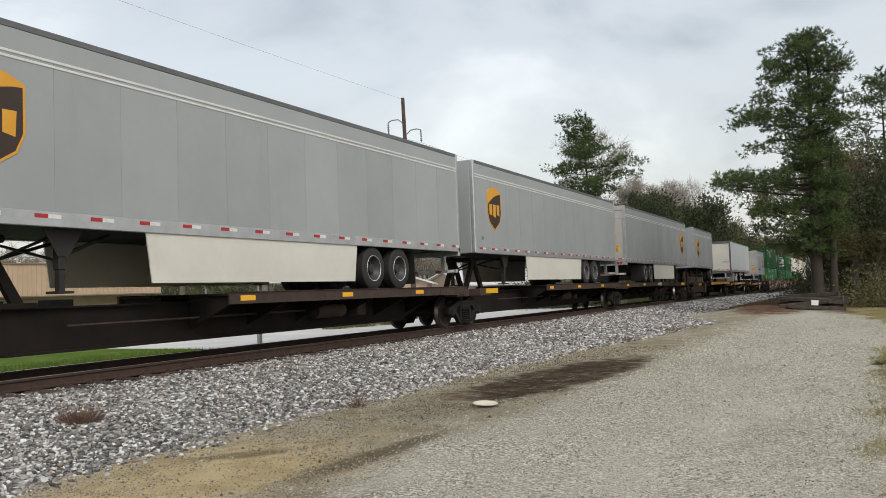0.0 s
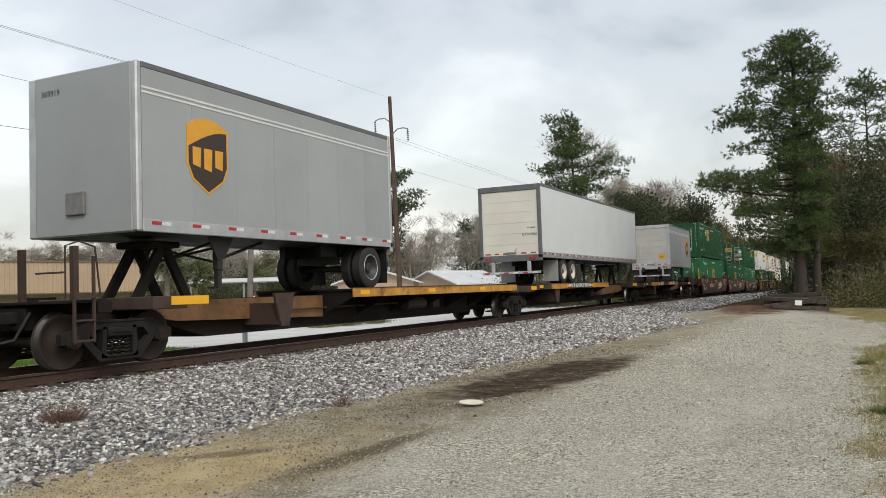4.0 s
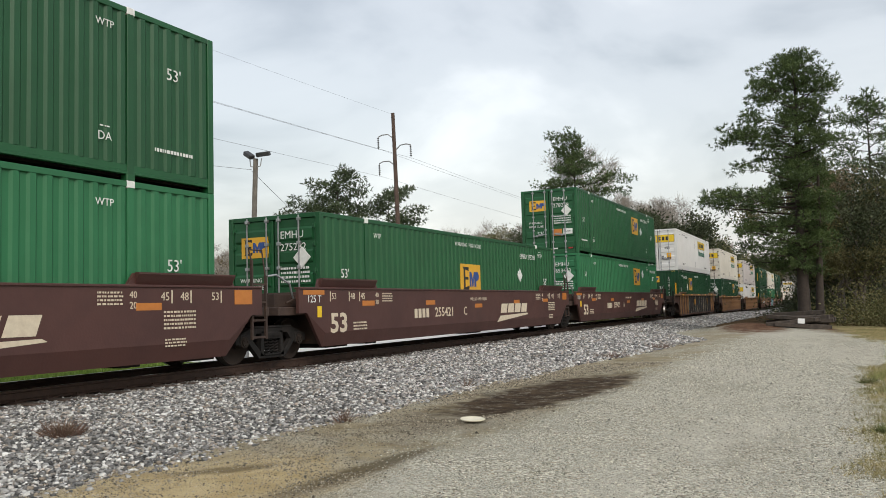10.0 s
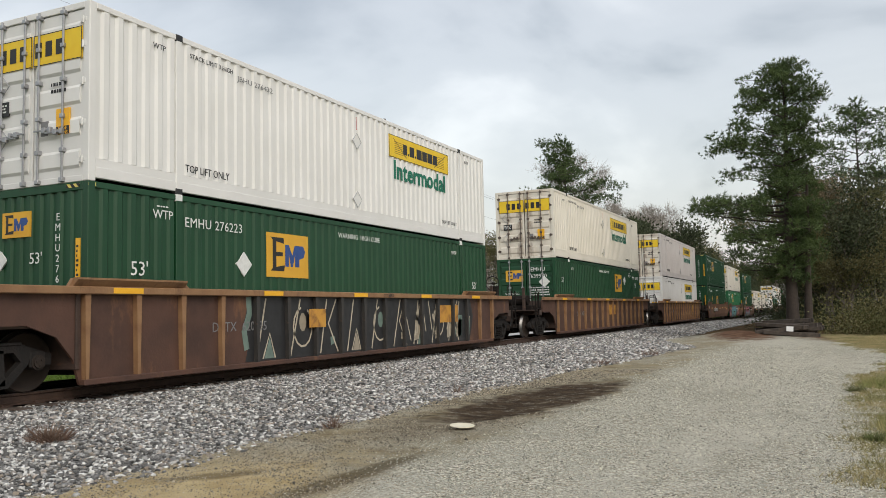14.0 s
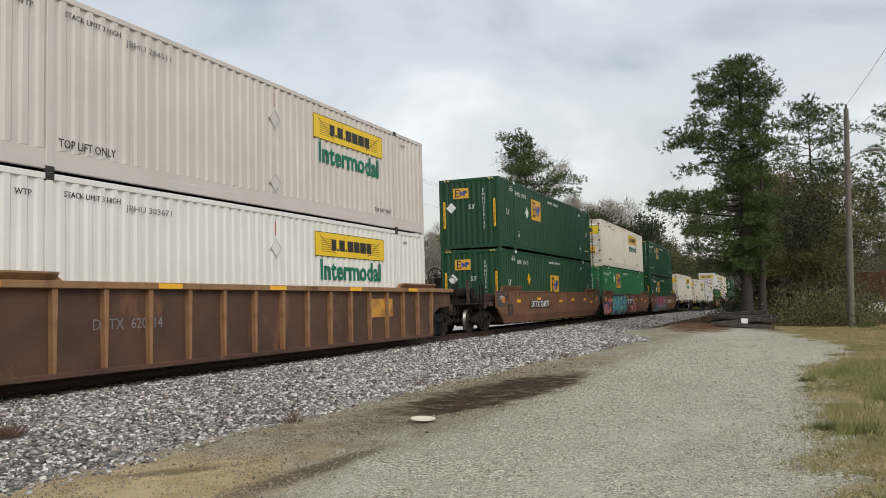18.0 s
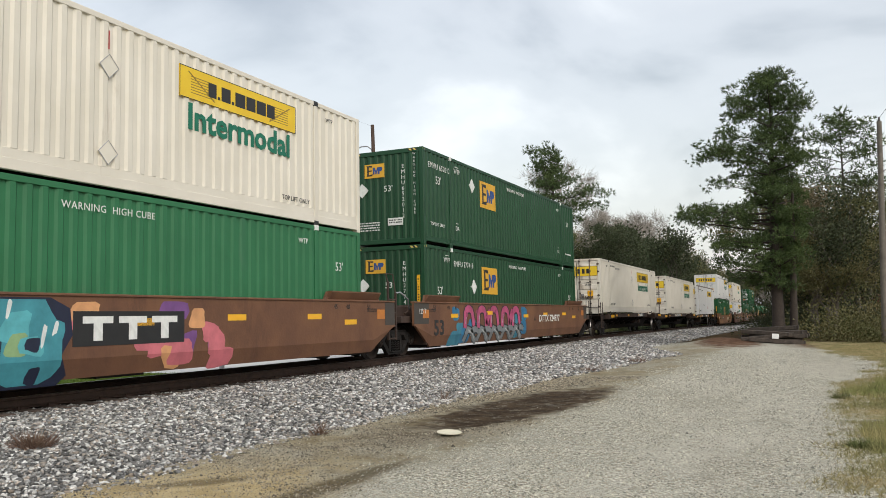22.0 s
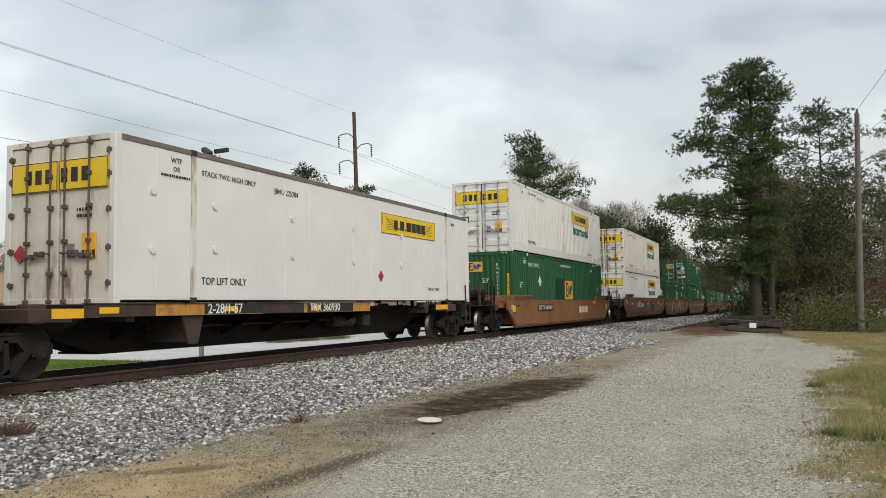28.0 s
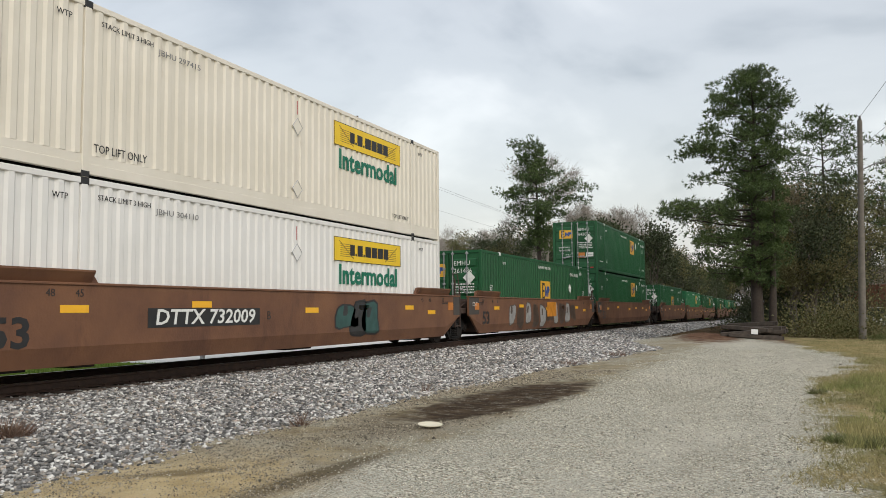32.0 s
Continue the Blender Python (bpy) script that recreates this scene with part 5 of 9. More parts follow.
part("transformer", Geo().cyl((-0.34, -0.1, 6.1), (-0.34, -0.1, 7.1), 0.24, 16).cyl((-0.34, -0.1, 7.1), (-0.34, -0.1, 7.2), 0.15, 12).box(-0.2, 0.0, -0.1, 0.0, 6.3, 6.9), tp, STEELPOST, smooth=True)
for a, b in (((14.66, 43.1, GROUND + 10.45), (17.5, -10.0, GROUND + 10.5)), ((14.62, 43.1, GROUND + 9.0), (19.5, -8.0, GROUND + 9.2)), ((14.63, 43.1, GROUND + 9.4), (13.95, 60.0, GROUND + 8.2))):
    solid("power_line", Geo().tube(sag(a, b, 0.7), 0.008, 4), CABLE, "thin dark overhead power line", "wire", "power lines")

box = thing("storage_wagon", "rust-brown boxcar body standing among the trees", "rail wagon", at=Matrix.Translation((19.2, 74.0, GROUND + drop_at(74))) @ pose(0, 0, 0, 0, 0, 78))
RUSTBOX = surf("faded_rust_boxcar", (0.15, 0.07, 0.045), (0.12, 0.055, 0.035), 1, 0.8, stain=(0.08, 0.04, 0.03), stain_at=0.58, stain_scale=1.5, streak=3)
part("body", Geo().box(-1.4, 1.4, -5.5, 5.5, 0.9, 3.4, 0.03), box, RUSTBOX)
for i in range(12):
    part("rib", kept("boxrib", lambda: Geo().box(1.4, 1.46, -0.05, 0.05, 0.95, 3.35).mesh("rib", RUSTBOX)), box, at=pose(0, -5.4 + i * 0.98, 0))
    part("rib", kept("boxrib2", lambda: Geo().box(-1.46, -1.4, -0.05, 0.05, 0.95, 3.35).mesh("rib", RUSTBOX)), box, at=pose(0, -5.4 + i * 0.98, 0))
part("underframe", Geo().box(-1.2, 1.2, -5.2, 5.2, 0.0, 0.9), box, CHARCOAL)

OLDTIE = surf("old_grey_tie", (0.038, 0.030, 0.025), (0.085, 0.068, 0.054), 4, 0.9, stain=(0.035, 0.027, 0.022), stain_at=0.52, stain_scale=5, vary=0.35, bump=0.6, bscale=22)


def tie_pile():
    p = thing("tie_pile", "pile of old grey railway ties below the pine", "timber pile", at=Matrix.Translation((9.75, 40.0, GROUND + drop_at(40) + 0.15)))
    rnd = random.Random(6)
    timber = Geo().box(-1.2, 1.2, -0.11, 0.11, -0.085, 0.085, 0.015).mesh("timber", OLDTIE)
    lay = [(rnd.uniform(-0.25, 0.25), -0.95 + 0.26 * i, 0.085, rnd.uniform(-10, 10)) for i in range(8)]
    lay += [(rnd.uniform(-0.4, 0.4), -0.85 + 0.28 * i, 0.262, rnd.uniform(-20, 20)) for i in range(6)]
    lay += [(rnd.uniform(-0.4, 0.4), -0.6 + 0.34 * i, 0.44, rnd.uniform(-32, 32)) for i in range(4)]
    lay += [(-0.1, -0.1, 0.61, 9), (0.2, 0.3, 0.61, -13)]
    for x, y, z, a in lay:
        part("timber", timber, p, at=pose(x, y, z, rnd.uniform(-3, 3), rnd.uniform(-5, 5), a) @ Matrix.Diagonal((rnd.uniform(0.7, 0.98), 1, 1, 1)))
    part("paper_sheet", Geo().box(-0.14, 0.14, -0.005, 0.005, -0.11, 0.11), p, LETTERPLAIN, "scrap of white paper", at=pose(0.1, -1.06, 0.3, -12, 4, 0))


LETTERPLAIN = surf("white_scrap", (0.75, 0.75, 0.73), (0.68, 0.68, 0.66), 5, 0.7)
tie_pile()
lid = solid("plastic_lid", Geo().lathe([(0.0, 0.0), (0.0, 0.15), (0.012, 0.165), (0.02, 0.16), (0.014, 0.14), (0.01, 0.0)], (0, 0, 0), "z", 24), surf("cream_plastic", (0.72, 0.68, 0.52), (0.65, 0.6, 0.45), 6, 0.5), "cream plastic lid lying on the mud", "lid", at=Matrix.Translation((7.18, 10.05, GROUND - 0.005)) @ pose(0, 0, 0, 3, 2, 30), smooth=True)
GRASS = surf("rough_grass_blades", (0.205, 0.205, 0.085), (0.40, 0.32, 0.17), 0.7, 0.8, coords="Position", isle=0.4, spec=0.1)
TALLGRASS = surf("tall_grass_blades", (0.19, 0.22, 0.075), (0.33, 0.29, 0.135), 0.8, 0.8, coords="Position", isle=0.4, spec=0.1)
WEED = surf("low_weed_leaves", (0.13, 0.155, 0.06), (0.17, 0.165, 0.08), 2, 0.8, coords="Position", isle=0.4, spec=0.1)
DRYWEED = surf("dry_red_weed", (0.13, 0.075, 0.055), (0.18, 0.12, 0.08), 3, 0.9, coords="Position", isle=0.3)


def verge_grass():
    rng = np.random.default_rng(12)
    pts, dirs = [], []
    for k in range(52000):
        y = 3.0 + 40 * rng.random() ** 1.6
        e = 11.98 + max(0.0, min(y - 17, 8.0)) * 0.165 - max(0.0, y - 25) * 0.165 + 0.4 * noise.noise(Vector((0.0, y * 0.55, 2.0))) + 0.2 * noise.noise(Vector((0.0, y * 2.1, 4.0)))
        x = e + 5.0 * rng.random() ** 1.5 - 0.35 * rng.random() ** 2
        if noise.noise(Vector((x * 0.9, y * 0.9, 9.0))) < -0.3 + 0.3 * rng.random() - 0.3 * min(1, x - e):
            continue
        pts.append((x, y, GROUND + drop_at(y) + 0.005))
        dirs.append((rng.normal(0, 0.6), rng.normal(0, 0.6), 0.6))
    solid("verge_grass", blades("verge_grass", pts, dirs, 0.075, 0.004, GRASS, 3, per=3, spread=0.5), label="rough green and straw grass at the yard's edge", category="grass", kind="stuff")
    pts, dirs = [], []
    for k in range(17000):
        y = 9.8 + 15 * rng.random() ** 1.4
        e = 12.15 + max(0.0, min(y - 17, 8.0)) * 0.165 + 0.35 * noise.noise(Vector((0.0, y * 0.5, 6.0)))
        x = e + 4.5 * rng.random() ** 1.3
        if noise.noise(Vector((x * 0.7, y * 0.35, 19.0))) < -0.12 + 0.25 * rng.random():
            continue
        pts.append((x, y, GROUND + drop_at(y)))
        dirs.append((rng.normal(0, 0.35), rng.normal(0, 0.35), 0.9))
    solid("tall_grass", blades("tall_grass", pts, dirs, 0.15, 0.004, TALLGRASS, 13, per=3, spread=0.3), label="uneven green tufts of taller grass on the verge", category="grass", kind="stuff")
    pts, dirs = [], []
    for cx, cy, r, n in ((12.05, 10.2, 0.14, 130), (12.3, 10.05, 0.16, 150), (12.55, 10.3, 0.2, 120), (11.95, 15.9, 0.12, 70), (12.9, 13.3, 0.3, 90), (12.5, 17.6, 0.2, 70)):
        for k in range(n):
            a, q = rng.uniform(0, 6.28), r * rng.random() ** 0.6
            pts.append((cx + q * math.cos(a), cy + q * math.sin(a), GROUND))
            dirs.append((math.cos(a) * 0.7, math.sin(a) * 0.7, 0.7))
    solid("weed_clumps", blades("weed_clumps", pts, dirs, 0.12, 0.006, WEED, 4, per=4, spread=0.5), label="low dark weed clumps in the grass", category="weeds", kind="stuff")
    pts, dirs = [], []
    for cx, cy, r, n in ((3.55, 6.65, 0.2, 160), (5.6, 9.4, 0.12, 30), (5.9, 22.0, 0.3, 60), (6.3, 26.5, 0.35, 70), (5.3, 14.0, 0.1, 24)):
        for k in range(n):
            a, q = rng.uniform(0, 6.28), r * rng.random()
            h = shoulder(cx, cy) if cx < 5.4 else GROUND
            pts.append((cx + q * math.cos(a), cy + q * math.sin(a), h))
            dirs.append((math.cos(a) * 0.8, math.sin(a) * 0.8, 0.9))
    solid("dry_weeds", blades("dry_weeds", pts, dirs, 0.24, 0.006, DRYWEED, 5, per=2, spread=0.4), label="dry reddish weeds growing in the stones", category="weeds", kind="stuff")
    pts, dirs = [], []
    for k in range(16000):
        y = 2 + 17.2 * rng.random()
        x = -3.0 - 4.8 * rng.random()
        pts.append((x, y, GROUND))
        dirs.append((0, 0, 1))
    solid("lawn_grass", blades("lawn_grass", pts, dirs, 0.1, 0.008, LAWN, 6, per=1, spread=0.35), label="short green lawn beyond the track", category="grass", kind="stuff")


LAWN = surf("lawn_blades", (0.11, 0.19, 0.03), (0.16, 0.22, 0.05), 0.7, 0.8, coords="Position", isle=0.3, spec=0.1)
verge_grass()
low = [bush_mesh(41, WEED, 1500, 0.06, 0.7, 0.5), bush_mesh(43, OLIVE, 1500, 0.06, 0.8, 0.55)]
for i, (x, y) in enumerate(((-9.6, 31.0), (-9.2, 32.6), (-8.8, 34.4), (-15.0, 33.0), (-16.0, 36.0))):
    solid("low_shrub", low[i % 2], label="low clipped shrub beyond the track", category="bush", group="bushes", at=Matrix.Translation((x, y, GROUND + 0.01)) @ pose(0, 0, 0, 0, 0, 50 * i))
for i, (x, y, f) in enumerate(((13.5, 45.5, 1.5), (14.0, 46.5, 1.2), (14.95, 42.2, 0.55))):
    solid("low_shrub", low[i % 2], label="low green shrub by the grey pole", category="bush", group="bushes", at=Matrix.Translation((x, y, GROUND + drop_at(y))) @ pose(0, 0, 0, 0, 0, 70 * i) @ Matrix.Diagonal((f, f, 1.5 * f, 1)))
solid("marker_post", Geo().box(-0.06, 0.06, -0.06, 0.06, 0, 0.95, 0.01), STEELPOST, "short grey post by the road", "post", at=Matrix.Translation((-5.2, 20.5, GROUND)))


# ---- the train's loads: containers ----
CL, CW, CH = 16.15, 1.2955, 2.896


def wave(x_out, depth, a0, a1, pitch, back):
    """Outline of a folded steel wall in plan: (out, along), closed by a flat back."""
    n = max(2, round((a1 - a0) / pitch))
    w = (a1 - a0) / n
    pts = [(back, a0)]
    for i in range(n):
        a = a0 + i * w
        pts += [(x_out - depth, a + 0.02 * w), (x_out - depth, a + 0.36 * w), (x_out, a + 0.52 * w), (x_out, a + 0.86 * w)]
    pts += [(x_out - depth, a1), (back, a1)]
    return pts


def folded_side(z0, z1, depth=0.036, pitch=0.275):
    g = Geo()
    for a0, a1 in ((-7.93, -6.17), (-6.03, 6.03), (6.17, 7.93)):
        g.prism(wave(1.282, depth, a0, a1, pitch, 1.225), "z", z0, z1)
    return g


def smooth_side(z0, z1):
    """A riveted plate wall: panels with narrow laps between them."""
    g = Geo()
    for a0, a1 in ((-7.93, -6.17), (-6.03, 6.03), (6.17, 7.93)):
        n = max(2, round((a1 - a0) / 1.02))
        w = (a1 - a0) / n
        for i in range(n):
            g.box(1.23, 1.272, a0 + i * w + 0.002, a0 + (i + 1) * w - 0.002, z0, z1, 0.003)
            if i:
                g.box(1.272, 1.281, a0 + i * w - 0.035, a0 + i * w + 0.035, z0, z1)
                for k in range(16):
                    z = z0 + 0.1 + k * (z1 - z0 - 0.2) / 15
                    g.box(1.278, 1.282, a0 + i * w - 0.02, a0 + i * w - 0.008, z, z + 0.014)
                    g.box(1.278, 1.282, a0 + i * w + 0.008, a0 + i * w + 0.02, z + 0.03, z + 0.044)
    return g


def flip_side():
    return pose(0, 0, 0, 0, 0, 180)


def far_end(g_near):
    return pose(0, 0, 0, 0, 0, 180)


def front_wall_mesh(mat):
    g = Geo()
    n, z0, z1 = 10, 0.2, 2.76
    g.prism([(a, -o) for o, a in wave(8.06, 0.036, -1.16, 1.16, 0.232, 8.0)], "z", z0, z1)
    g.box(-1.16, 1.16, -8.07, -8.0, 0.07, z0, 0.008)
    g.box(-1.16, 1.16, -8.07, -8.0, z1, CH - 0.005, 0.008)
    return g.mesh("front_wall", mat)


def door_mesh(mat, ribbed):
    """One door leaf, hinged at x = 0 and reaching to x = 1.13, facing -y."""
    g = Geo()
    z0, z1 = 0.1, 2.78
    g.box(0.0, 1.13, -0.045, 0.0, z0, z1, 0.006)
    return g.mesh("door", mat)


def rod_mesh(mat):
    g = Geo()
    g.cyl((0, 0, 0.02), (0, 0, 2.86), 0.019, 8)
    for z in (0.02, 0.5, 1.05, 1.65, 2.2, 2.74):
        g.box(-0.045, 0.045, -0.03, 0.05, z, z + 0.07, 0.006)
    return g.mesh("lock_rod", mat, True)


def handle_mesh(mat):
    g = Geo()
    g.box(-0.02, 0.36, -0.03, -0.008, 0.0, 0.03, 0.005)
    g.box(0.1, 0.18, -0.035, 0.03, -0.03, 0.06, 0.006)
    g.box(-0.03, 0.03, -0.035, 0.03, -0.03, 0.06, 0.006)
    return g.mesh("door_handle", mat)


def hinge_mesh(mat):
    g = Geo()
    g.box(-0.07, 0.06, -0.02, 0.02, -0.04, 0.04, 0.006)
    g.cyl((0, -0.02, -0.06), (0, -0.02, 0.06), 0.018, 8)
    return g.mesh("hinge", mat)


def logo_mark(parent, x, y, z, h, face):
    """The ochre panel with its black and blue blocks."""
    sp = thing_panel(parent, x, y, z, 1.6 * h, h, face, OCHRE, "sign", "ochre panel with black and blue blocks")
    u, v = 0.8 * h, 0.5 * h

    def black():
        return Geo().prism([(-0.82 * u, -0.72 * v), (-0.2 * u, -0.72 * v), (-0.16 * u, -0.44 * v), (-0.56 * u, -0.54 * v), (-0.56 * u, -0.04 * v), (-0.26 * u, -0.04 * v), (-0.26 * u, 0.14 * v), (-0.56 * u, 0.14 * v), (-0.56 * u, 0.62 * v), (-0.2 * u, 0.54 * v), (-0.22 * u, 0.8 * v), (-0.82 * u, 0.8 * v), (-0.72 * u, 0.68 * v), (-0.72 * u, -0.6 * v)], "z", 0.003, 0.006).mesh("black_block", BLACK)

    def blue():
        return Geo().prism([(-0.14 * u, -0.5 * v), (0.03 * u, -0.5 * v), (0.03 * u, 0.1 * v), (0.13 * u, -0.5 * v), (0.22 * u, -0.5 * v), (0.34 * u, 0.1 * v), (0.34 * u, -0.5 * v), (0.54 * u, -0.5 * v), (0.54 * u, -0.14 * v), (0.76 * u, -0.04 * v), (0.84 * u, 0.24 * v), (0.74 * u, 0.5 * v), (0.32 * u, 0.5 * v), (0.2 * u, 0.02 * v), (0.03 * u, 0.5 * v), (-0.14 * u, 0.5 * v)], "z", 0.003, 0.006).mesh("blue_block", BLUE)
    part("black_block", kept(("lblack", h), black), sp)
    part("blue_block", kept(("lblue", h), blue), sp)
    return sp


def thing_panel(parent, x, y, z, w, h, face, mat, name="sign", label=""):
    turn = FACES[face]
    me = kept(("panel", w, h, mat.name, name), lambda: Geo().box(-w / 2, w / 2, -h / 2, h / 2, -0.02, 0.003).mesh(name, mat))
    return part(name, me, parent, label=label, at=Matrix.Translation((x, y, z)) @ turn)


def diamond(parent, x, y, z, r, face, mat):
    turn = FACES[face]
    me = kept(("diamond", r, mat.name), lambda: Geo().prism([(-r, 0), (0, -r), (r, 0), (0, r)], "z", -0.02, 0.006).mesh("placard_holder", mat))
    return part("placard_holder", me, parent, at=Matrix.Translation((x, y, z)) @ turn)


def blocks(parent, x, y, z, w, h, n, face, mat, shear=0.0, name="sign_blocks", gap=0.2):
    """A row of plain blocks that stands for a trade name."""
    turn = FACES[face]

    def make():
        g = Geo()
        c = w / n
        for i in range(n):
            a = -w / 2 + i * c
            b = a + c * (1 - gap)
            s = shear * h
            g.prism([(a, -h / 2), (b, -h / 2), (b + s, h / 2), (a + s, h / 2)], "z", 0.0, 0.005)
        return g.mesh(name, mat)
    return part(name, kept(("blocks", w, h, n, mat.name, shear, gap), make), parent, at=Matrix.Translation((x, y, z)) @ turn)


def fine_print(parent, x, y, z, w, h, rows, face, mat, seed=0):
    """Small print too fine to read: short bars."""
    turn = FACES[face]

    def make():
        rnd = random.Random(seed)
        g = Geo()
        c = h / rows
        for i in range(rows):
            a = -w / 2
            while a < w / 2 - 0.02:
                b = min(w / 2, a + rnd.uniform(0.02, 0.07))
                g.box(a, b, h / 2 - (i + 0.6) * c, h / 2 - (i + 0.1) * c, 0.0, 0.003)
                a = b + rnd.uniform(0.012, 0.03)
        return g.mesh("small_print", mat)
    return part("small_print", kept(("print", w, h, rows, mat.name, seed), make), parent, at=Matrix.Translation((x, y, z)) @ turn)


def trade_sign(parent, x, y, z, w, h, face, n):
    """A yellow sign with a thin dark border, dark lettering blocks and a scroll at each end."""
    s = thing_panel(parent, x, y, z, w, h, face, YELLOW, "sign", "yellow sign with dark lettering blocks")

    def border():
        a, b, q = w / 2, h / 2, 0.014
        return Geo().box(-a, a, b - q, b, 0.003, 0.005).box(-a, a, -b, -b + q, 0.003, 0.005).box(-a, -a + q, -b + q, b - q, 0.003, 0.005).box(a - q, a, -b + q, b - q, 0.003, 0.005).mesh("sign_border", BLACK)

    def scroll():
        g = Geo()
        for i in range(7):
            z0 = -0.3 * h + i * 0.085 * h
            g.prism([(-0.12 * w, z0), (0.06 * w, z0), (0.06 * w, z0 + 0.016), (-0.12 * w, z0 + 0.016)], "z", 0.003, 0.0045)
        g.prism([(-0.13 * w, -0.36 * h), (-0.115 * w, -0.36 * h), (0.085 * w, 0.36 * h), (0.07 * w, 0.36 * h)], "z", 0.003, 0.005)
        return g.mesh("scroll", OLDOCHRE)
    part("sign_border", kept(("sborder", w, h), border), s)
    for sx in ((-1, 1) if n > 3 else (0,)):
        if sx:
            part("scroll", kept(("scroll", w, h), scroll), s, at=Matrix.Translation((sx * 0.36 * w, 0, 0)) @ Matrix.Diagonal((sx, 1, 1, 1)))
    return s


OLDOCHRE = surf("dark_ochre_print", (0.30, 0.2, 0.02), (0.25, 0.16, 0.02), 5, 0.5)


def striped_paint():
    """Slanting black and yellow stripes."""
    m = surf("hazard_stripes", (0.72, 0.60, 0.16), (0.62, 0.5, 0.12), 9, 0.5)
    nt = m.node_tree
    bs = nt.nodes["Principled BSDF"]
    yellow = bs.inputs["Base Color"].links[0].from_socket
    wv = nt.nodes.new("ShaderNodeTexWave")
    wv.bands_direction = "DIAGONAL"
    wv.inputs["Scale"].default_value = 4.5
    nt.links.new(nt.nodes.new("ShaderNodeTexCoord").outputs["Object"], wv.inputs["Vector"])
    cut = nt.nodes.new("ShaderNodeMath")
    cut.operation = "GREATER_THAN"
    cut.inputs[1].default_value = 0.5
    nt.links.new(wv.outputs["Fac"], cut.inputs[0])
    mx = nt.nodes.new("ShaderNodeMix")
    mx.data_type = "RGBA"
    mx.inputs["A"].default_value = (0.012, 0.012, 0.013, 1)
    nt.links.new(cut.outputs[0], mx.inputs["Factor"])
    nt.links.new(yellow, mx.inputs["B"])
    nt.links.new(mx.outputs["Result"], bs.inputs["Base Color"])
    return m


BAR_YB = striped_paint()


def sign_words(s, w, h):
    """Dark blocks of uneven width, with two small dots, that stand for the trade name on a sign."""
    def make():
        g = Geo()
        x = -w / 2
        for wide, tall in ((0.11, 1.0), (0.035, 0.22), (0.13, 1.0), (0.035, 0.22), (0.15, 1.0), (0.14, 1.0), (0.15, 1.0), (0.13, 1.0)):
            g.prism([(x, -h / 2), (x + wide * w, -h / 2), (x + wide * w, h * (tall - 0.5)), (x, h * (tall - 0.5))], "z", 0.003, 0.006)
            x += wide * w + 0.0175 * w
        return g.mesh("sign_blocks", BLACK)
    return part("sign_blocks", kept(("signwords", w, h), make), s)


def shell(c, mat, wall, rail_h, rail_mat, key, post=None):
    """The box itself: walls, rails, posts, castings, roof and floor."""
    z0, z1 = rail_h, CH - 0.1
    sm = kept(("side", key, mat.name, rail_h), lambda: wall(z0, z1).mesh("side_wall", mat))
    part("side_wall", sm, c)
    part("side_wall", sm, c, at=flip_side())
    br = kept(("brail", mat.name, rail_h), lambda: Geo().box(1.2, 1.288, -7.93, 7.93, 0.06 if rail_h < 0.2 or rail_h > 0.3 else 0.11, rail_h * 0.62, 0.008).box(1.21, 1.275, -7.93, 7.93, rail_h * 0.62, rail_h, 0.004).mesh("bottom_rail", mat))
    tr = kept(("trail", rail_mat.name), lambda: Geo().box(1.2, 1.29, -7.93, 7.93, CH - 0.1, CH, 0.008).mesh("top_rail", rail_mat))
    for m in (None, flip_side()):
        part("bottom_rail", br, c, at=m)
        part("top_rail", tr, c, at=m)
    rf = kept(("roof", mat.name), lambda: Geo().box(-1.2, 1.2, -7.93, 7.93, CH - 0.08, CH - 0.012).mesh("roof", mat))
    part("roof", rf, c)
    fl = kept(("floor", "steel"), lambda: Geo().box(-1.1, 1.1, -7.9, 7.9, 0.09, 0.17).mesh("floor_frame", SPINE))
    part("floor_frame", fl, c)
    cp = kept(("cpost", rail_mat.name if rail_mat is not mat else mat.name), lambda: Geo().box(1.16, CW, -8.075, -7.93, 0.0, CH, 0.012).mesh("corner_post", mat))
    ip = kept(("ipost", (post or mat).name), lambda: Geo().box(1.2, 1.296, -6.17, -6.03, 0.0, CH, 0.01).mesh("side_post", post or mat))
    ca = kept(("cast", mat.name), lambda: Geo().box(1.14, 1.3, -6.19, -6.01, CH - 0.12, CH + 0.012, 0.015).mesh("corner_casting", BLACK if mat in (WHITE, CREAM, DULL) else LETTER))
    cb = kept(("castb", mat.name), lambda: Geo().box(1.14, 1.3, -6.19, -6.01, -0.0, 0.12, 0.015).mesh("corner_casting", BLACK if mat in (WHITE, CREAM, DULL) else mat))
    for sx in (1, -1):
        for sy in (1, -1):
            m = Matrix.Diagonal((sx, sy, 1, 1))
            part("corner_post", cp, c, at=m)
            part("side_post", ip, c, at=m)
            part("corner_casting", ca, c, at=m)
            part("corner_casting", cb, c, at=m)


DARKROD = surf("rusty_dark_rod", (0.13, 0.10, 0.08), (0.08, 0.06, 0.05), 8, 0.65, stain=(0.2, 0.17, 0.14), stain_at=0.58, stain_scale=6)


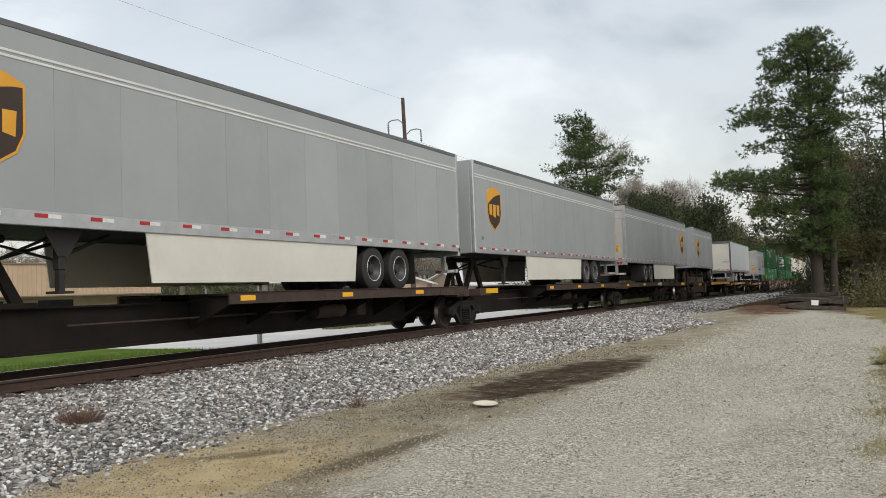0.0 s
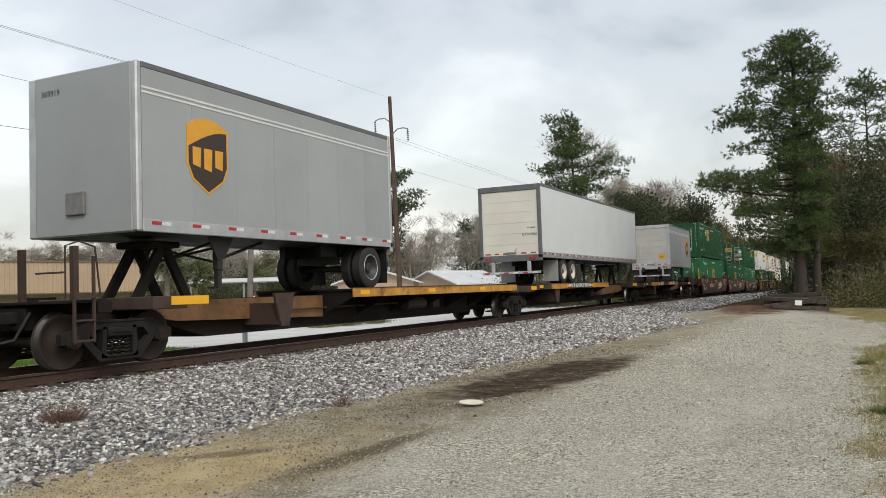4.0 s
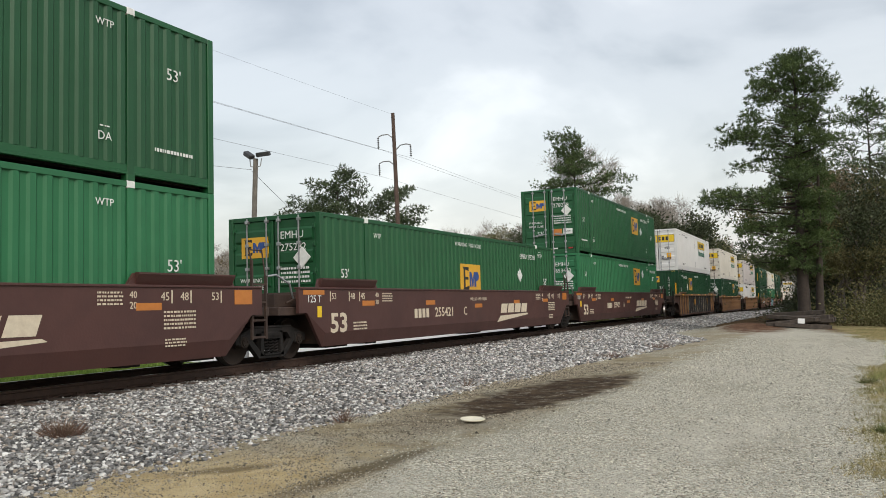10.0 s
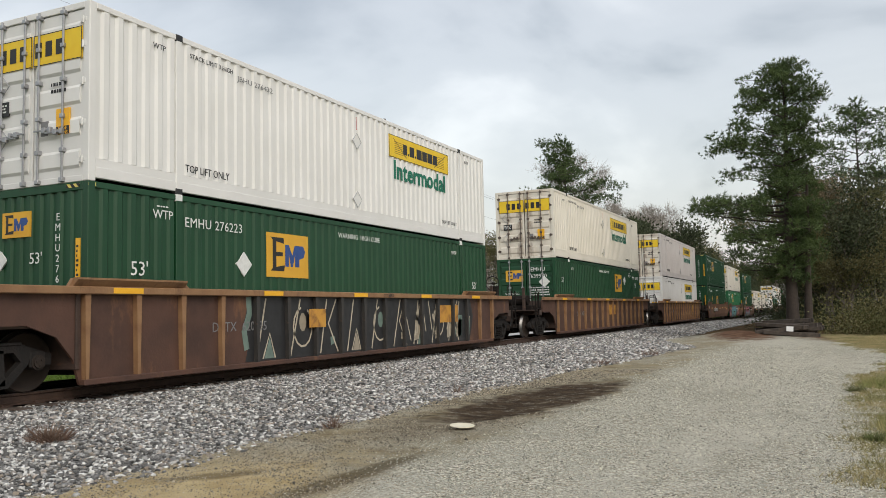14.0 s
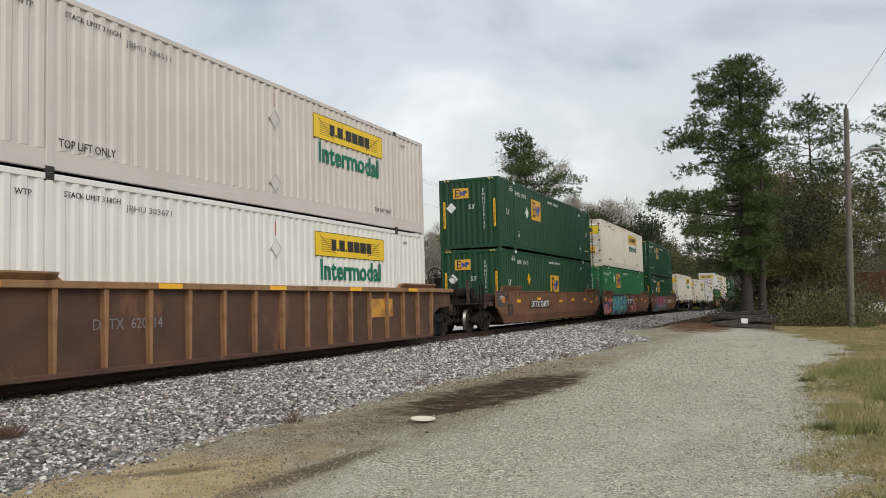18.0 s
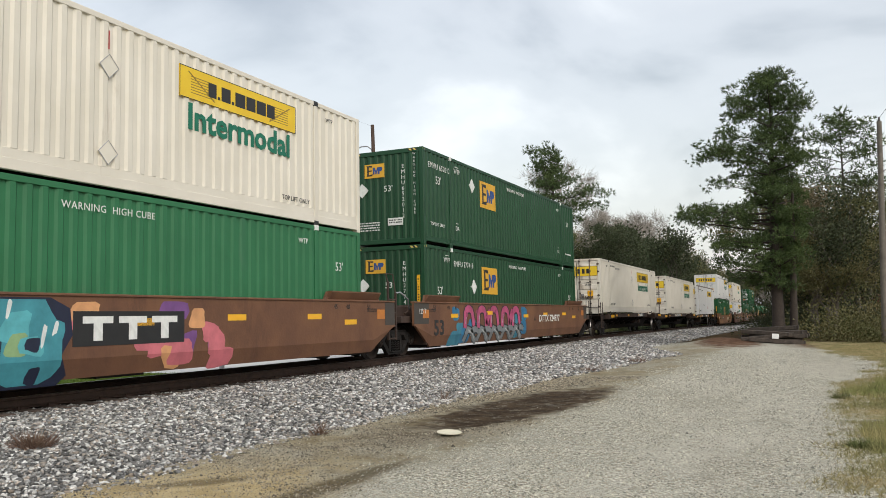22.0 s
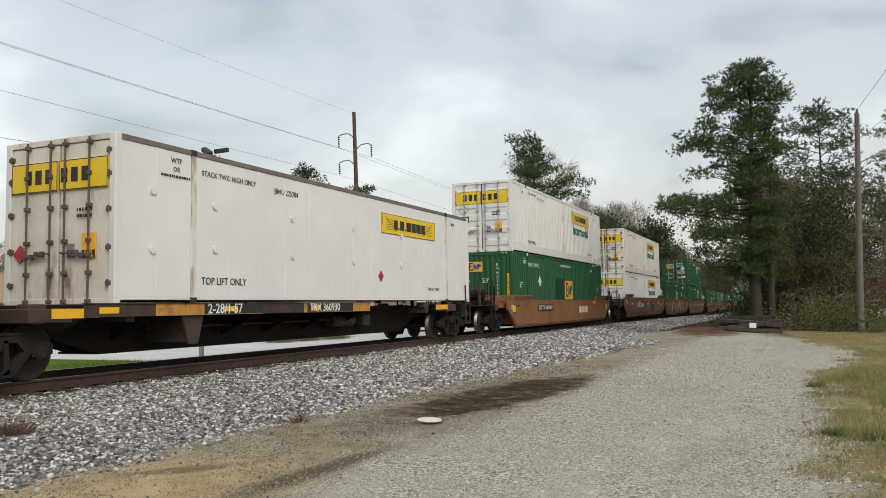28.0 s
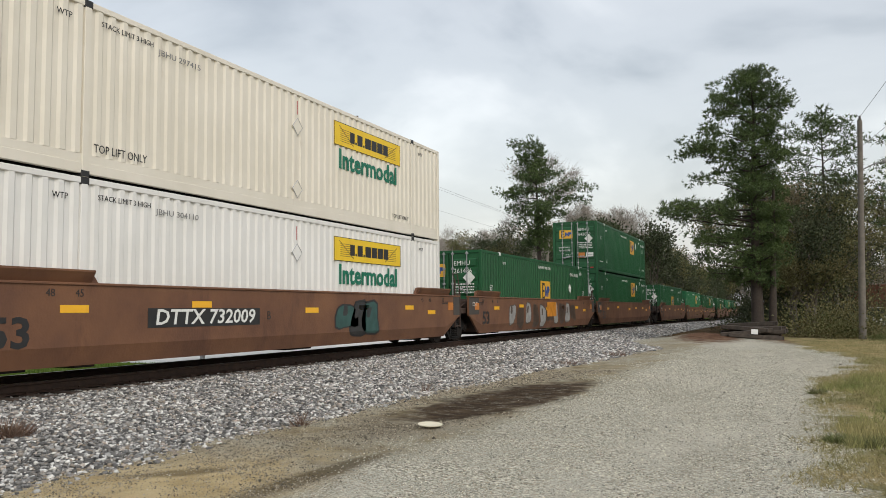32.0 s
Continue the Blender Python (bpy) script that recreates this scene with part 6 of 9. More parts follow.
def doors(c, mat, ribbed, at=None, rod=None):
    rod = rod or STEEL
    for sx in (1, -1):
        base = (at or Matrix.Identity(4)) @ Matrix.Translation((sx * 1.15, -8.0, 0)) @ Matrix.Diagonal((-sx, 1, 1, 1))
        d = part("door", kept(("door", mat.name, ribbed), lambda: door_mesh(mat, ribbed)), c, at=base)
        for i in range(5 if ribbed else 0):
            part("door_rib", kept(("drib", mat.name), lambda: Geo().prism([(-0.045, 0.0), (-0.075, 0.05), (-0.075, 0.26), (-0.045, 0.31)], "x", 0.07, 1.06).mesh("door_rib", mat)), d, at=pose(0, 0, 0.22 + i * 0.516))
        for k, x in enumerate((0.42, 0.98)):
            part("lock_rod", kept(("rod", rod.name), lambda: rod_mesh(rod)), d, at=pose(x, -0.1, 0.0))
            part("door_handle", kept(("handle", rod.name), lambda: handle_mesh(rod)), d, at=pose(x - 0.3 if k else x, -0.11, 0.82 + 0.05 * k))
        for z in (0.35, 0.95, 1.6, 2.2, 2.6):
            part("hinge", kept(("hinge", mat.name if rod is STEEL else rod.name), lambda: hinge_mesh(mat if rod is STEEL else rod)), d, at=pose(0.0, -0.06, z))
    e = at or Matrix.Identity(4)
    part("end_sill", kept(("esill", mat.name), lambda: Geo().box(-1.16, 1.16, -8.07, -7.95, 0.0, 0.1, 0.008).mesh("end_sill", mat)), c, at=e)
    part("door_header", kept(("ehead", mat.name), lambda: Geo().box(-1.16, 1.16, -8.07, -7.95, 2.79, CH, 0.008).mesh("door_header", mat)), c, at=e)


def green_container(number, near="front", scheme="A", pale=False, yellow_marks=False, patched=False, deep=False):
    mat = GREEN_PALE if pale else GREEN_DEEP if deep else GREEN
    tone = "faded mid-green" if pale else "deep green" if deep else "dark green"
    c = thing("shipping_container", f"{tone} corrugated steel 53-foot container with white markings", "container", "containers on the train")
    shell(c, mat, folded_side, 0.27, mat, "folded")
    fw = kept(("front", mat.name), lambda: front_wall_mesh(mat))
    s = 1 if near == "front" else -1
    if near == "front":
        part("front_wall", fw, c)
        doors(c, mat, True, flip_side())
    else:
        part("front_wall", fw, c, at=flip_side())
        doors(c, mat, True)
    X = 1.2845

    def at(d):
        return s * (-CL / 2 + d)
    side_a = scheme != "B"
    low_marks = scheme == "C"
    logo_mark(c, X + 0.001, at(5.2 if side_a else 8.75 if patched else 8.04), (1.98 if low_marks else 2.06) if side_a else 1.42 if patched else 1.53, 0.92, "side")
    if patched:
        thing_panel(c, X - 0.002, at(7.22), 1.48, 1.4, 0.96, "side", GREEN_DARK, "painted_patch", "darker green repainted patch")
    diamond(c, X, at(3.76), 1.74 if low_marks or not side_a else 2.22, 0.24, "side", REFLECT if yellow_marks else LETTER)
    write("WTP", 0.22, LETTER, c, X, at(2.5 if side_a and not low_marks else 1.6), 2.5, align="CENTER")
    fine_print(c, X, at(2.5 if side_a and not low_marks else 1.6), 2.64, 0.3, 0.05, 1, "side", LETTER)
    write("53'", 0.34, LETTER, c, X, at(1.07), 2.0 if side_a and not low_marks else 1.54, align="CENTER")
    write("53'", 0.3, LETTER, c, X, at(CL - 1.0), 1.98 if side_a and not low_marks else 1.53, align="CENTER")
    for d in (2.48, CL - 2.5):
        write("DA", 0.2, LETTER, c, X, at(d), 0.66, align="CENTER")
        fine_print(c, X, at(d), 0.82, 0.2, 0.04, 1, "side", LETTER, 2)
    write("WTP", 0.17, LETTER, c, X, at(CL - 2.5), 2.5, align="CENTER")
    write("WARNING  HIGH CUBE", 0.17, LETTER, c, X, at(8.15), 2.57, align="CENTER", spacing=1.1)
    write(number, 0.25, LETTER, c, X, at(1.15) if side_a and not low_marks else at(2.92), 2.42, align="CENTER", spacing=1.08)
    if side_a and not low_marks:
        write("TOP LIFT ONLY", 0.15, LETTER, c, X, at(1.0), 0.65, align="CENTER")
    fine_print(c, X, at(CL - 1.0), 0.6, 0.9, 0.12, 1, "side", LETTER, 3)
    thing_panel(c, 1.292, at(0.08), CH - 0.05, 0.14, 0.06, "side", BAR_YB, "hazard_stripe")
    Y = -8.066
    if near == "front":
        logo_mark(c, -0.35, Y, 2.3, 0.42, "near")
        diamond(c, -0.78, Y, 1.72, 0.22, "near", LETTER)
        write("53'", 0.26, LETTER, c, 0.12, Y, 1.72, "near", "CENTER")
        for i, ch in enumerate(number.replace(" ", "")):
            write(ch, 0.17, LETTER, c, 0.62, Y, 2.36 - 0.165 * i, "near", "CENTER")
        if scheme == "A":
            for i, ch in enumerate("WARNING HIGH CUBE"):
                if ch != " ":
                    write(ch, 0.1, LETTER, c, 1.0, Y - 0.006, 2.7 - 0.11 * i, "near", "CENTER")
            thing_panel(c, 0.35, Y - 0.002, 0.72, 0.5, 0.22, "near", LETTER, "weight_plate")
            fine_print(c, 0.35, Y - 0.006, 0.72, 0.42, 0.14, 2, "near", BLACK, 5)
            fine_print(c, -0.55, Y - 0.004, 0.6, 0.75, 0.3, 4, "near", LETTER, 7)
        else:
            for x in (-1.08, 1.08):
                thing_panel(c, x, Y - 0.01, 1.45, 0.09, 1.1, "near", REFLECT, "corner_marker")
                fine_print(c, x, Y - 0.014, 1.45, 0.05, 0.9, 12, "near", BLACK, 9)
        thing_panel(c, -0.95, Y - 0.006, CH - 0.06, 0.3, 0.06, "near", BAR_YB, "hazard_stripe")
        thing_panel(c, 0.95, Y - 0.006, CH - 0.06, 0.3, 0.06, "near", BAR_YB, "hazard_stripe")
    else:
        Y = -8.078
        logo_mark(c, -0.52, Y, 2.18, 0.48, "near")
        w4, w6 = number.split(" ")
        write(w4, 0.24, LETTER, c, 0.2, Y, 2.42, "near")
        write(w6, 0.24, LETTER, c, 0.2, Y, 2.14, "near")
        diamond(c, 0.8, Y - 0.004, 1.9, 0.24, "near", LETTER)
        write("WARNING", 0.13, LETTER, c, -0.95, Y, 1.42, "near")
        write("HIGH CUBE", 0.13, LETTER, c, -0.95, Y, 1.25, "near")
        write("53'", 0.26, LETTER, c, -0.42, Y, 0.92, "near", "CENTER")
        fine_print(c, 0.62, Y - 0.001, 1.5, 0.8, 0.4, 4, "near", LETTER, 11)
        thing_panel(c, 0.38, Y, 0.95, 0.38, 0.3, "near", ORANGE, "hazard_label")
        thing_panel(c, 0.84, Y, 0.98, 0.42, 0.24, "near", LETTER, "weight_plate")
        write("24,000 lbs", 0.075, BLACK, c, 0.84, Y - 0.006, 0.98, "near", "CENTER")
        for x in (-0.95, -0.6, 0.25, 0.95):
            thing_panel(c, x, Y - 0.004, 0.24, 0.2, 0.06, "near", RED if abs(x) > 0.5 else LETTER, "reflector")
    return c


RED = surf("red_reflector", (0.42, 0.025, 0.02), (0.36, 0.02, 0.02), 6, 0.4)
GREYSIGN = surf("grey_label", (0.22, 0.22, 0.22), (0.16, 0.16, 0.16), 6, 0.6)


def white_container(number, cream=False, old=False, grimy=True, dull=False):
    mat = DULL if dull else CREAM if cream else WHITE
    what = "white riveted plate container with brown top rail" if old else "dull mauve-grey corrugated container with yellow signs" if dull else "cream-white corrugated container, grimy at its doors" if cream else "white corrugated steel container with yellow signs"
    c = thing("shipping_container", what, "container", "containers on the train")
    shell(c, mat, smooth_side if old else folded_side, 0.14 if old else 0.38, TOPRAIL if old else mat, "smooth" if old else "folded", RUSTWHITE if old else None)
    dm = GRIME if (cream or old or not grimy) and grimy else mat
    doors(c, dm, not old, rod=DARKROD if old or cream else None)
    part("front_wall", kept(("front", mat.name), lambda: front_wall_mesh(mat)), c, at=flip_side())
    X = 1.2845

    def at(d):
        return -CL / 2 + d
    if old:
        s = trade_sign(c, X, at(11.47), 2.2, 3.63, 0.56, "side", 6)
        sign_words(s, 2.1, 0.27)
        write("WTP", 0.14, BLACK, c, X, at(1.5), 2.62, align="CENTER")
        write("OR", 0.13, BLACK, c, X, at(1.5), 2.46, align="CENTER")
        fine_print(c, X, at(1.5), 2.32, 0.8, 0.09, 1, "side", BLACK, 61)
        write("STACK TWO HIGH ONLY", 0.15, BLACK, c, X, at(2.2), 2.5)
        write(number, 0.17, BLACK, c, X, at(4.6), 2.45)
        write("TOP LIFT ONLY", 0.2, BLACK, c, X, at(2.2), 0.42)
        write("TOP LIFT ONLY", 0.13, BLACK, c, X, at(13.6), 0.4, align="RIGHT")
        for d, z in ((0.9, 2.0), (0.9, 0.95), (2.6, 1.9), (2.6, 1.05), (5.3, 1.9), (5.3, 1.05), (8.1, 1.9), (8.1, 1.05), (10.9, 1.9), (10.9, 1.05)):
            part("vent_cap", kept("ventcap", lambda: Geo().cyl((0, 0, 0), (0.03, 0, 0), 0.075, 12).mesh("vent_cap", WHITE)), c, at=pose(X - 0.006, at(d), z))
        diamond(c, X, at(9.6), 0.72, 0.15, "side", RED)
        part("mark", kept("redmark", lambda: Geo().box(0, 0.004, -0.012, 0.012, -0.16, 0.16).mesh("mark", RED)), c, at=pose(X, at(9.7), 2.3))
    else:
        s = trade_sign(c, X, at(11.53), 2.27, 3.66, 0.6, "side", 6)
        sign_words(s, 2.1, 0.28)
        write("Intermodal", 0.68, DGREEN, c, X, at(11.53), 1.62, align="CENTER", bold=0.02, width=3.2)
        write("STACK LIMIT 3 HIGH", 0.13, BLACK, c, X, at(2.25), 2.6)
        write(number, 0.15, GREYSIGN, c, X, at(3.58), 2.51, width=1.14)
        write("TOP LIFT ONLY", 0.2, BLACK, c, X, at(2.14), 0.5, width=1.19)
        write("TOP LIFT ONLY", 0.15, BLACK, c, X, at(13.9), 0.5, align="RIGHT")
        write("WTP", 0.14, BLACK, c, X, at(1.5), 2.55, align="CENTER")
        for z in (2.06, 0.62):
            diamond(c, X, at(8.06), z, 0.2, "side", mat)
            part("placard_rim", kept("rim", lambda: Geo().tube([(0, -0.2, 0), (0, 0, -0.2), (0, 0.2, 0), (0, 0, 0.2), (0, -0.2, 0)], 0.008, 4).mesh("placard_rim", STEEL)), c, at=pose(X + 0.008, at(8.06), z))
        part("mark", kept("redmark", lambda: Geo().box(0, 0.004, -0.012, 0.012, -0.16, 0.16).mesh("mark", RED)), c, at=pose(X, at(8.05), 2.5))
    write("WTP", 0.14, BLACK, c, X, at(CL - 1.4), 2.55, align="CENTER")
    Y = -8.08
    for sx in (-1, 1):
        s = trade_sign(c, sx * 0.575, Y, 2.24, 1.1, 0.52, "near", 3)
        blocks(s, -sx * 0.15, 0, 0.004, 0.72, 0.25, 3, "flat", BLACK, gap=0.38)
    fine_print(c, 0.62, Y, 1.55, 0.36, 0.22, 2, "near", BLACK, 21)
    s = thing_panel(c, 0.72, Y, 1.0, 0.3, 0.42, "near", REFLECT, "caution_label", "yellow and black caution label")
    write("WIDE", 0.075, REFLECT, s, 0, -0.12, 0.006, "flat", "CENTER")
    write("TURNS", 0.075, REFLECT, s, 0, -0.19, 0.006, "flat", "CENTER")
    part("label_band", kept("lband", lambda: Geo().box(-0.15, 0.15, -0.21, -0.08, 0.003, 0.005).mesh("label_band", BLACK)), s)
    thing_panel(c, 0.3, Y, 0.92, 0.16, 0.24, "near", GREYSIGN, "label")
    if not old:
        s = thing_panel(c, -0.75, Y, 1.36, 0.38, 0.24, "near", BLACK, "label")
        fine_print(s, 0, 0, 0.004, 0.3, 0.16, 3, "flat", LETTER, 23)
        for z in (1.75, 0.85):
            part("placard_rim", kept("rim2", lambda: Geo().tube([(-0.22, 0, 0), (0, 0, -0.22), (0.22, 0, 0), (0, 0, 0.22), (-0.22, 0, 0)], 0.009, 4).mesh("placard_rim", STEEL)), c, at=pose(-0.78, Y, z))
    else:
        diamond(c, -0.9, Y, 0.9, 0.16, "near", RED)
    return c


TOPRAIL = surf("brown_top_rail", (0.20, 0.16, 0.13), (0.15, 0.12, 0.1), 3, 0.6)


# ---- the train's cars ----
WR = 0.44


def wheelset_mesh():
    g = Geo()
    tread = []
    for s in (1, -1):
        prof = [(0.0, 0.07), (0.05, 0.10), (0.055, 0.13), (0.02, 0.17), (0.012, 0.30), (0.03, 0.36), (0.055, 0.385), (0.06, 0.43), (0.05, WR), (-0.055, WR + 0.01), (-0.075, WR + 0.03), (-0.085, WR + 0.02), (-0.085, 0.38), (-0.03, 0.345), (-0.03, 0.17), (-0.06, 0.12), (-0.06, 0.07)]
        g.lathe([(s * (0.765 + a), r) for a, r in prof], (0, 0, WR), "x", 24)
    g.cyl((-1.0, 0, WR), (1.0, 0, WR), 0.075, 14)
    for s in (1, -1):
        g.cyl((s * 0.9, 0, WR), (s * 1.1, 0, WR), 0.115, 14)
        g.cyl((s * 1.1, 0, WR), (s * 1.125, 0, WR), 0.085, 12)
        for i in range(3):
            w = 2 * math.pi * i / 3
            g.cyl((s * 1.12, 0.05 * math.cos(w), WR + 0.05 * math.sin(w)), (s * 1.14, 0.05 * math.cos(w), WR + 0.05 * math.sin(w)), 0.018, 6)
    me = g.mesh("wheelset", WHEEL, True)
    me.materials.append(TREAD)
    for p in me.polygons:
        c = p.center
        if 0.7 < abs(c.x) < 0.83 and math.hypot(c.y, c.z - WR) > WR - 0.008:
            p.material_index = 1
    # centre the wheelset on its axle
    me.transform(Matrix.Translation((0, 0, -WR)))
    return me


def sideframe_mesh():
    g = Geo()
    x0, x1 = 0.955, 1.07
    g.prism([(-0.62, 0.72), (0.62, 0.72), (0.98, 0.60), (1.13, 0.56), (1.13, 0.40), (1.02, 0.40), (1.02, 0.52), (0.76, 0.52), (0.74, 0.42), (0.62, 0.46), (0.50, 0.60), (-0.50, 0.60), (-0.62, 0.46), (-0.74, 0.42), (-0.76, 0.52), (-1.02, 0.52), (-1.02, 0.40), (-1.13, 0.40), (-1.13, 0.56), (-0.98, 0.60)], "x", x0, x1)
    g.prism([(0.74, 0.42), (0.62, 0.46), (0.30, 0.17), (-0.30, 0.17), (-0.62, 0.46), (-0.74, 0.42), (-0.42, 0.10), (0.42, 0.10)], "x", x0, x1)
    for s in (1, -1):
        g.prism([(s * 0.27, 0.14), (s * 0.38, 0.14), (s * 0.34, 0.64), (s * 0.27, 0.64)], "x", x0, x1)
        g.box(1.05, 1.09, s * 0.89 - 0.13, s * 0.89 + 0.13, 0.36, 0.6, 0.02)
    g.box(x0 - 0.02, x1 + 0.02, -0.62, 0.62, 0.70, 0.745, 0.012)
    g.box(x1, x1 + 0.03, -0.2, 0.2, 0.5, 0.56, 0.01)
    return g.mesh("sideframe", IRON)


def springs_mesh():
    g = Geo()
    for y in (-0.16, 0.0, 0.16):
        pts = [(1.0 + 0.068 * math.cos(a), y + 0.068 * math.sin(a), 0.18 + 0.3 * a / (2 * math.pi * 5)) for a in [k * math.pi / 3 for k in range(31)]]
        g.tube(pts, 0.017, 4)
    g.box(0.93, 1.1, -0.25, 0.25, 0.48, 0.62, 0.015)
    g.box(0.93, 1.1, -0.26, 0.26, 0.15, 0.185, 0.01)
    return g.mesh("spring_nest", IRON, True)


WHEELSETS = []


def truck(parent, y):
    t = part("truck", kept("bolster", lambda: Geo().box(-0.98, 0.98, -0.17, 0.17, 0.42, 0.7, 0.03).cyl((0, 0, 0.68), (0, 0, 0.8), 0.2, 16).box(-0.8, -0.72, -1.0, 1.0, 0.3, 0.36).box(0.5, 0.6, -0.6, 0.6, 0.5, 0.56).cyl((0.3, -0.9, 0.25), (0.3, 0.9, 0.25), 0.03, 8).mesh("truck", IRON)), parent, at=pose(0, y, 0))
    sf, sp = kept("sideframe", sideframe_mesh), kept("springs", springs_mesh)
    for m in (None, flip_side()):
        part("sideframe", sf, t, at=m)
        part("spring_nest", sp, t, at=m)
    for a in (-0.89, 0.89):
        w = part("wheelset", kept("wheelset", wheelset_mesh), t, at=pose(0, a, WR))
        WHEELSETS.append((w, parent, y + a))
    return t


def plate_wall(stations, xo, xi, top, crease, thick, mat, name="side_sill"):
    """A car side: upright above a crease, leaning in below it. stations: (y, lowest z)."""
    g = Geo()
    n = len(stations)
    vs, fs = [], []
    for y, zb in stations:
        zc = max(crease, zb)
        k = 0 if zb >= crease else 1
        xb = xi if k else xo
        vs += [(xo, y, top), (xo, y, zc), (xb, y, min(zb, zc)), (xb - thick, y, min(zb, zc)), (xo - thick, y, zc), (xo - thick, y, top)]
    for i in range(n - 1):
        a, b = 6 * i, 6 * i + 6
        for j in range(6):
            fs.append((a + j, b + j, b + (j + 1) % 6, a + (j + 1) % 6))
    fs += [(0, 1, 2, 3, 4, 5), tuple(6 * (n - 1) + q for q in (5, 4, 3, 2, 1, 0))]
    g.add(vs, fs)
    return g.mesh(name, mat)


def rail_loop(g, pts, r=0.016):
    g.tube(pts, r, 6)


def end_platform(car, y, d, mat, brake=False, yellow=None):
    """The platform, coupler, ladders and grab irons at a free end; d is the way it points along the car."""
    m = Matrix.Translation((0, y, 0)) @ Matrix.Diagonal((1, d, 1, 1))
    g = Geo()
    g.box(-0.3, 0.3, -0.6, 1.15, 0.62, 0.98, 0.02)
    g.box(-1.3, 1.3, 0.35, 0.62, 0.86, 1.06, 0.015)
    g.box(-1.25, 1.25, 0.62, 1.2, 1.03, 1.07)
    part("end_sill", g, car, SPINE_BR if mat is not SPINE else SPINE, at=m)
    g = Geo()
    g.box(-0.13, 0.13, 1.1, 1.62, 0.72, 0.92, 0.03)
    g.prism([(-0.16, 1.6), (0.2, 1.6), (0.26, 1.78), (0.12, 1.95), (-0.02, 1.82), (-0.18, 1.9)], "z", 0.68, 0.96)
    part("coupler", g, car, IRON, at=m)
    g = Geo()
    g.tube([(0.35, 1.1, 0.9), (0.38, 1.4, 0.5), (0.2, 1.75, 0.42)], 0.025, 6)
    part("brake_hose", g, car, BLACK, at=m)
    for sx in (1, -1):
        g = Geo()
        for yy in (0.72, 1.08):
            g.box(sx * 1.3 - 0.02, sx * 1.3 + 0.02, yy - 0.02, yy + 0.02, 0.42, 1.75)
        for z in (0.44, 0.75, 1.1):
            g.box(sx * 1.3 - 0.02, sx * 1.3 + 0.04, 0.72, 1.08, z, z + 0.03)
        part("ladder", g, car, yellow or SPINE, at=m)
        g = Geo()
        rail_loop(g, [(sx * 1.2, 1.15, 1.05), (sx * 1.2, 1.15, 1.9), (sx * 1.2, 0.9, 1.98), (sx * 1.2, 0.6, 1.9), (sx * 1.2, 0.5, 1.1)])
        rail_loop(g, [(sx * 1.2, 1.15, 1.5), (sx * 0.55, 1.15, 1.5)])
        part("grab_iron", g, car, yellow or SPINE, at=m)
    for sx in (0.62, -0.62):
        g = Geo().box(sx - 0.05, sx + 0.05, 0.45, 0.56, 1.05, 1.95, 0.01)
        part("end_post", g, car, SPINE_BR, at=m)
    if brake:
        g = Geo()
        g.box(-0.75, -0.45, 0.4, 0.62, 1.05, 2.05, 0.02)
        g.box(-0.8, 0.9, -0.1, 0.4, 1.06, 1.25, 0.02)
        g.cyl((-0.3, 0.2, 1.45), (0.7, 0.2, 1.45), 0.2, 16)
        part("brake_gear", g, car, SPINE, at=m)
        g = Geo()
        c = Vector((-0.6, 0.72, 2.15))
        ring = [(c.x + 0.28 * math.cos(k * math.pi / 12), c.y, c.z + 0.28 * math.sin(k * math.pi / 12)) for k in range(25)]
        g.tube(ring, 0.02, 6)
        for k in range(6):
            a = k * math.pi / 3
            g.cyl(c, (c.x + 0.28 * math.cos(a), c.y, c.z + 0.28 * math.sin(a)), 0.012, 5)
        g.cyl((c.x, 0.55, c.z), (c.x, 0.75, c.z), 0.05, 8)
        part("brake_wheel", g, car, SPINE, at=m)


SILL_LOW = 0.24


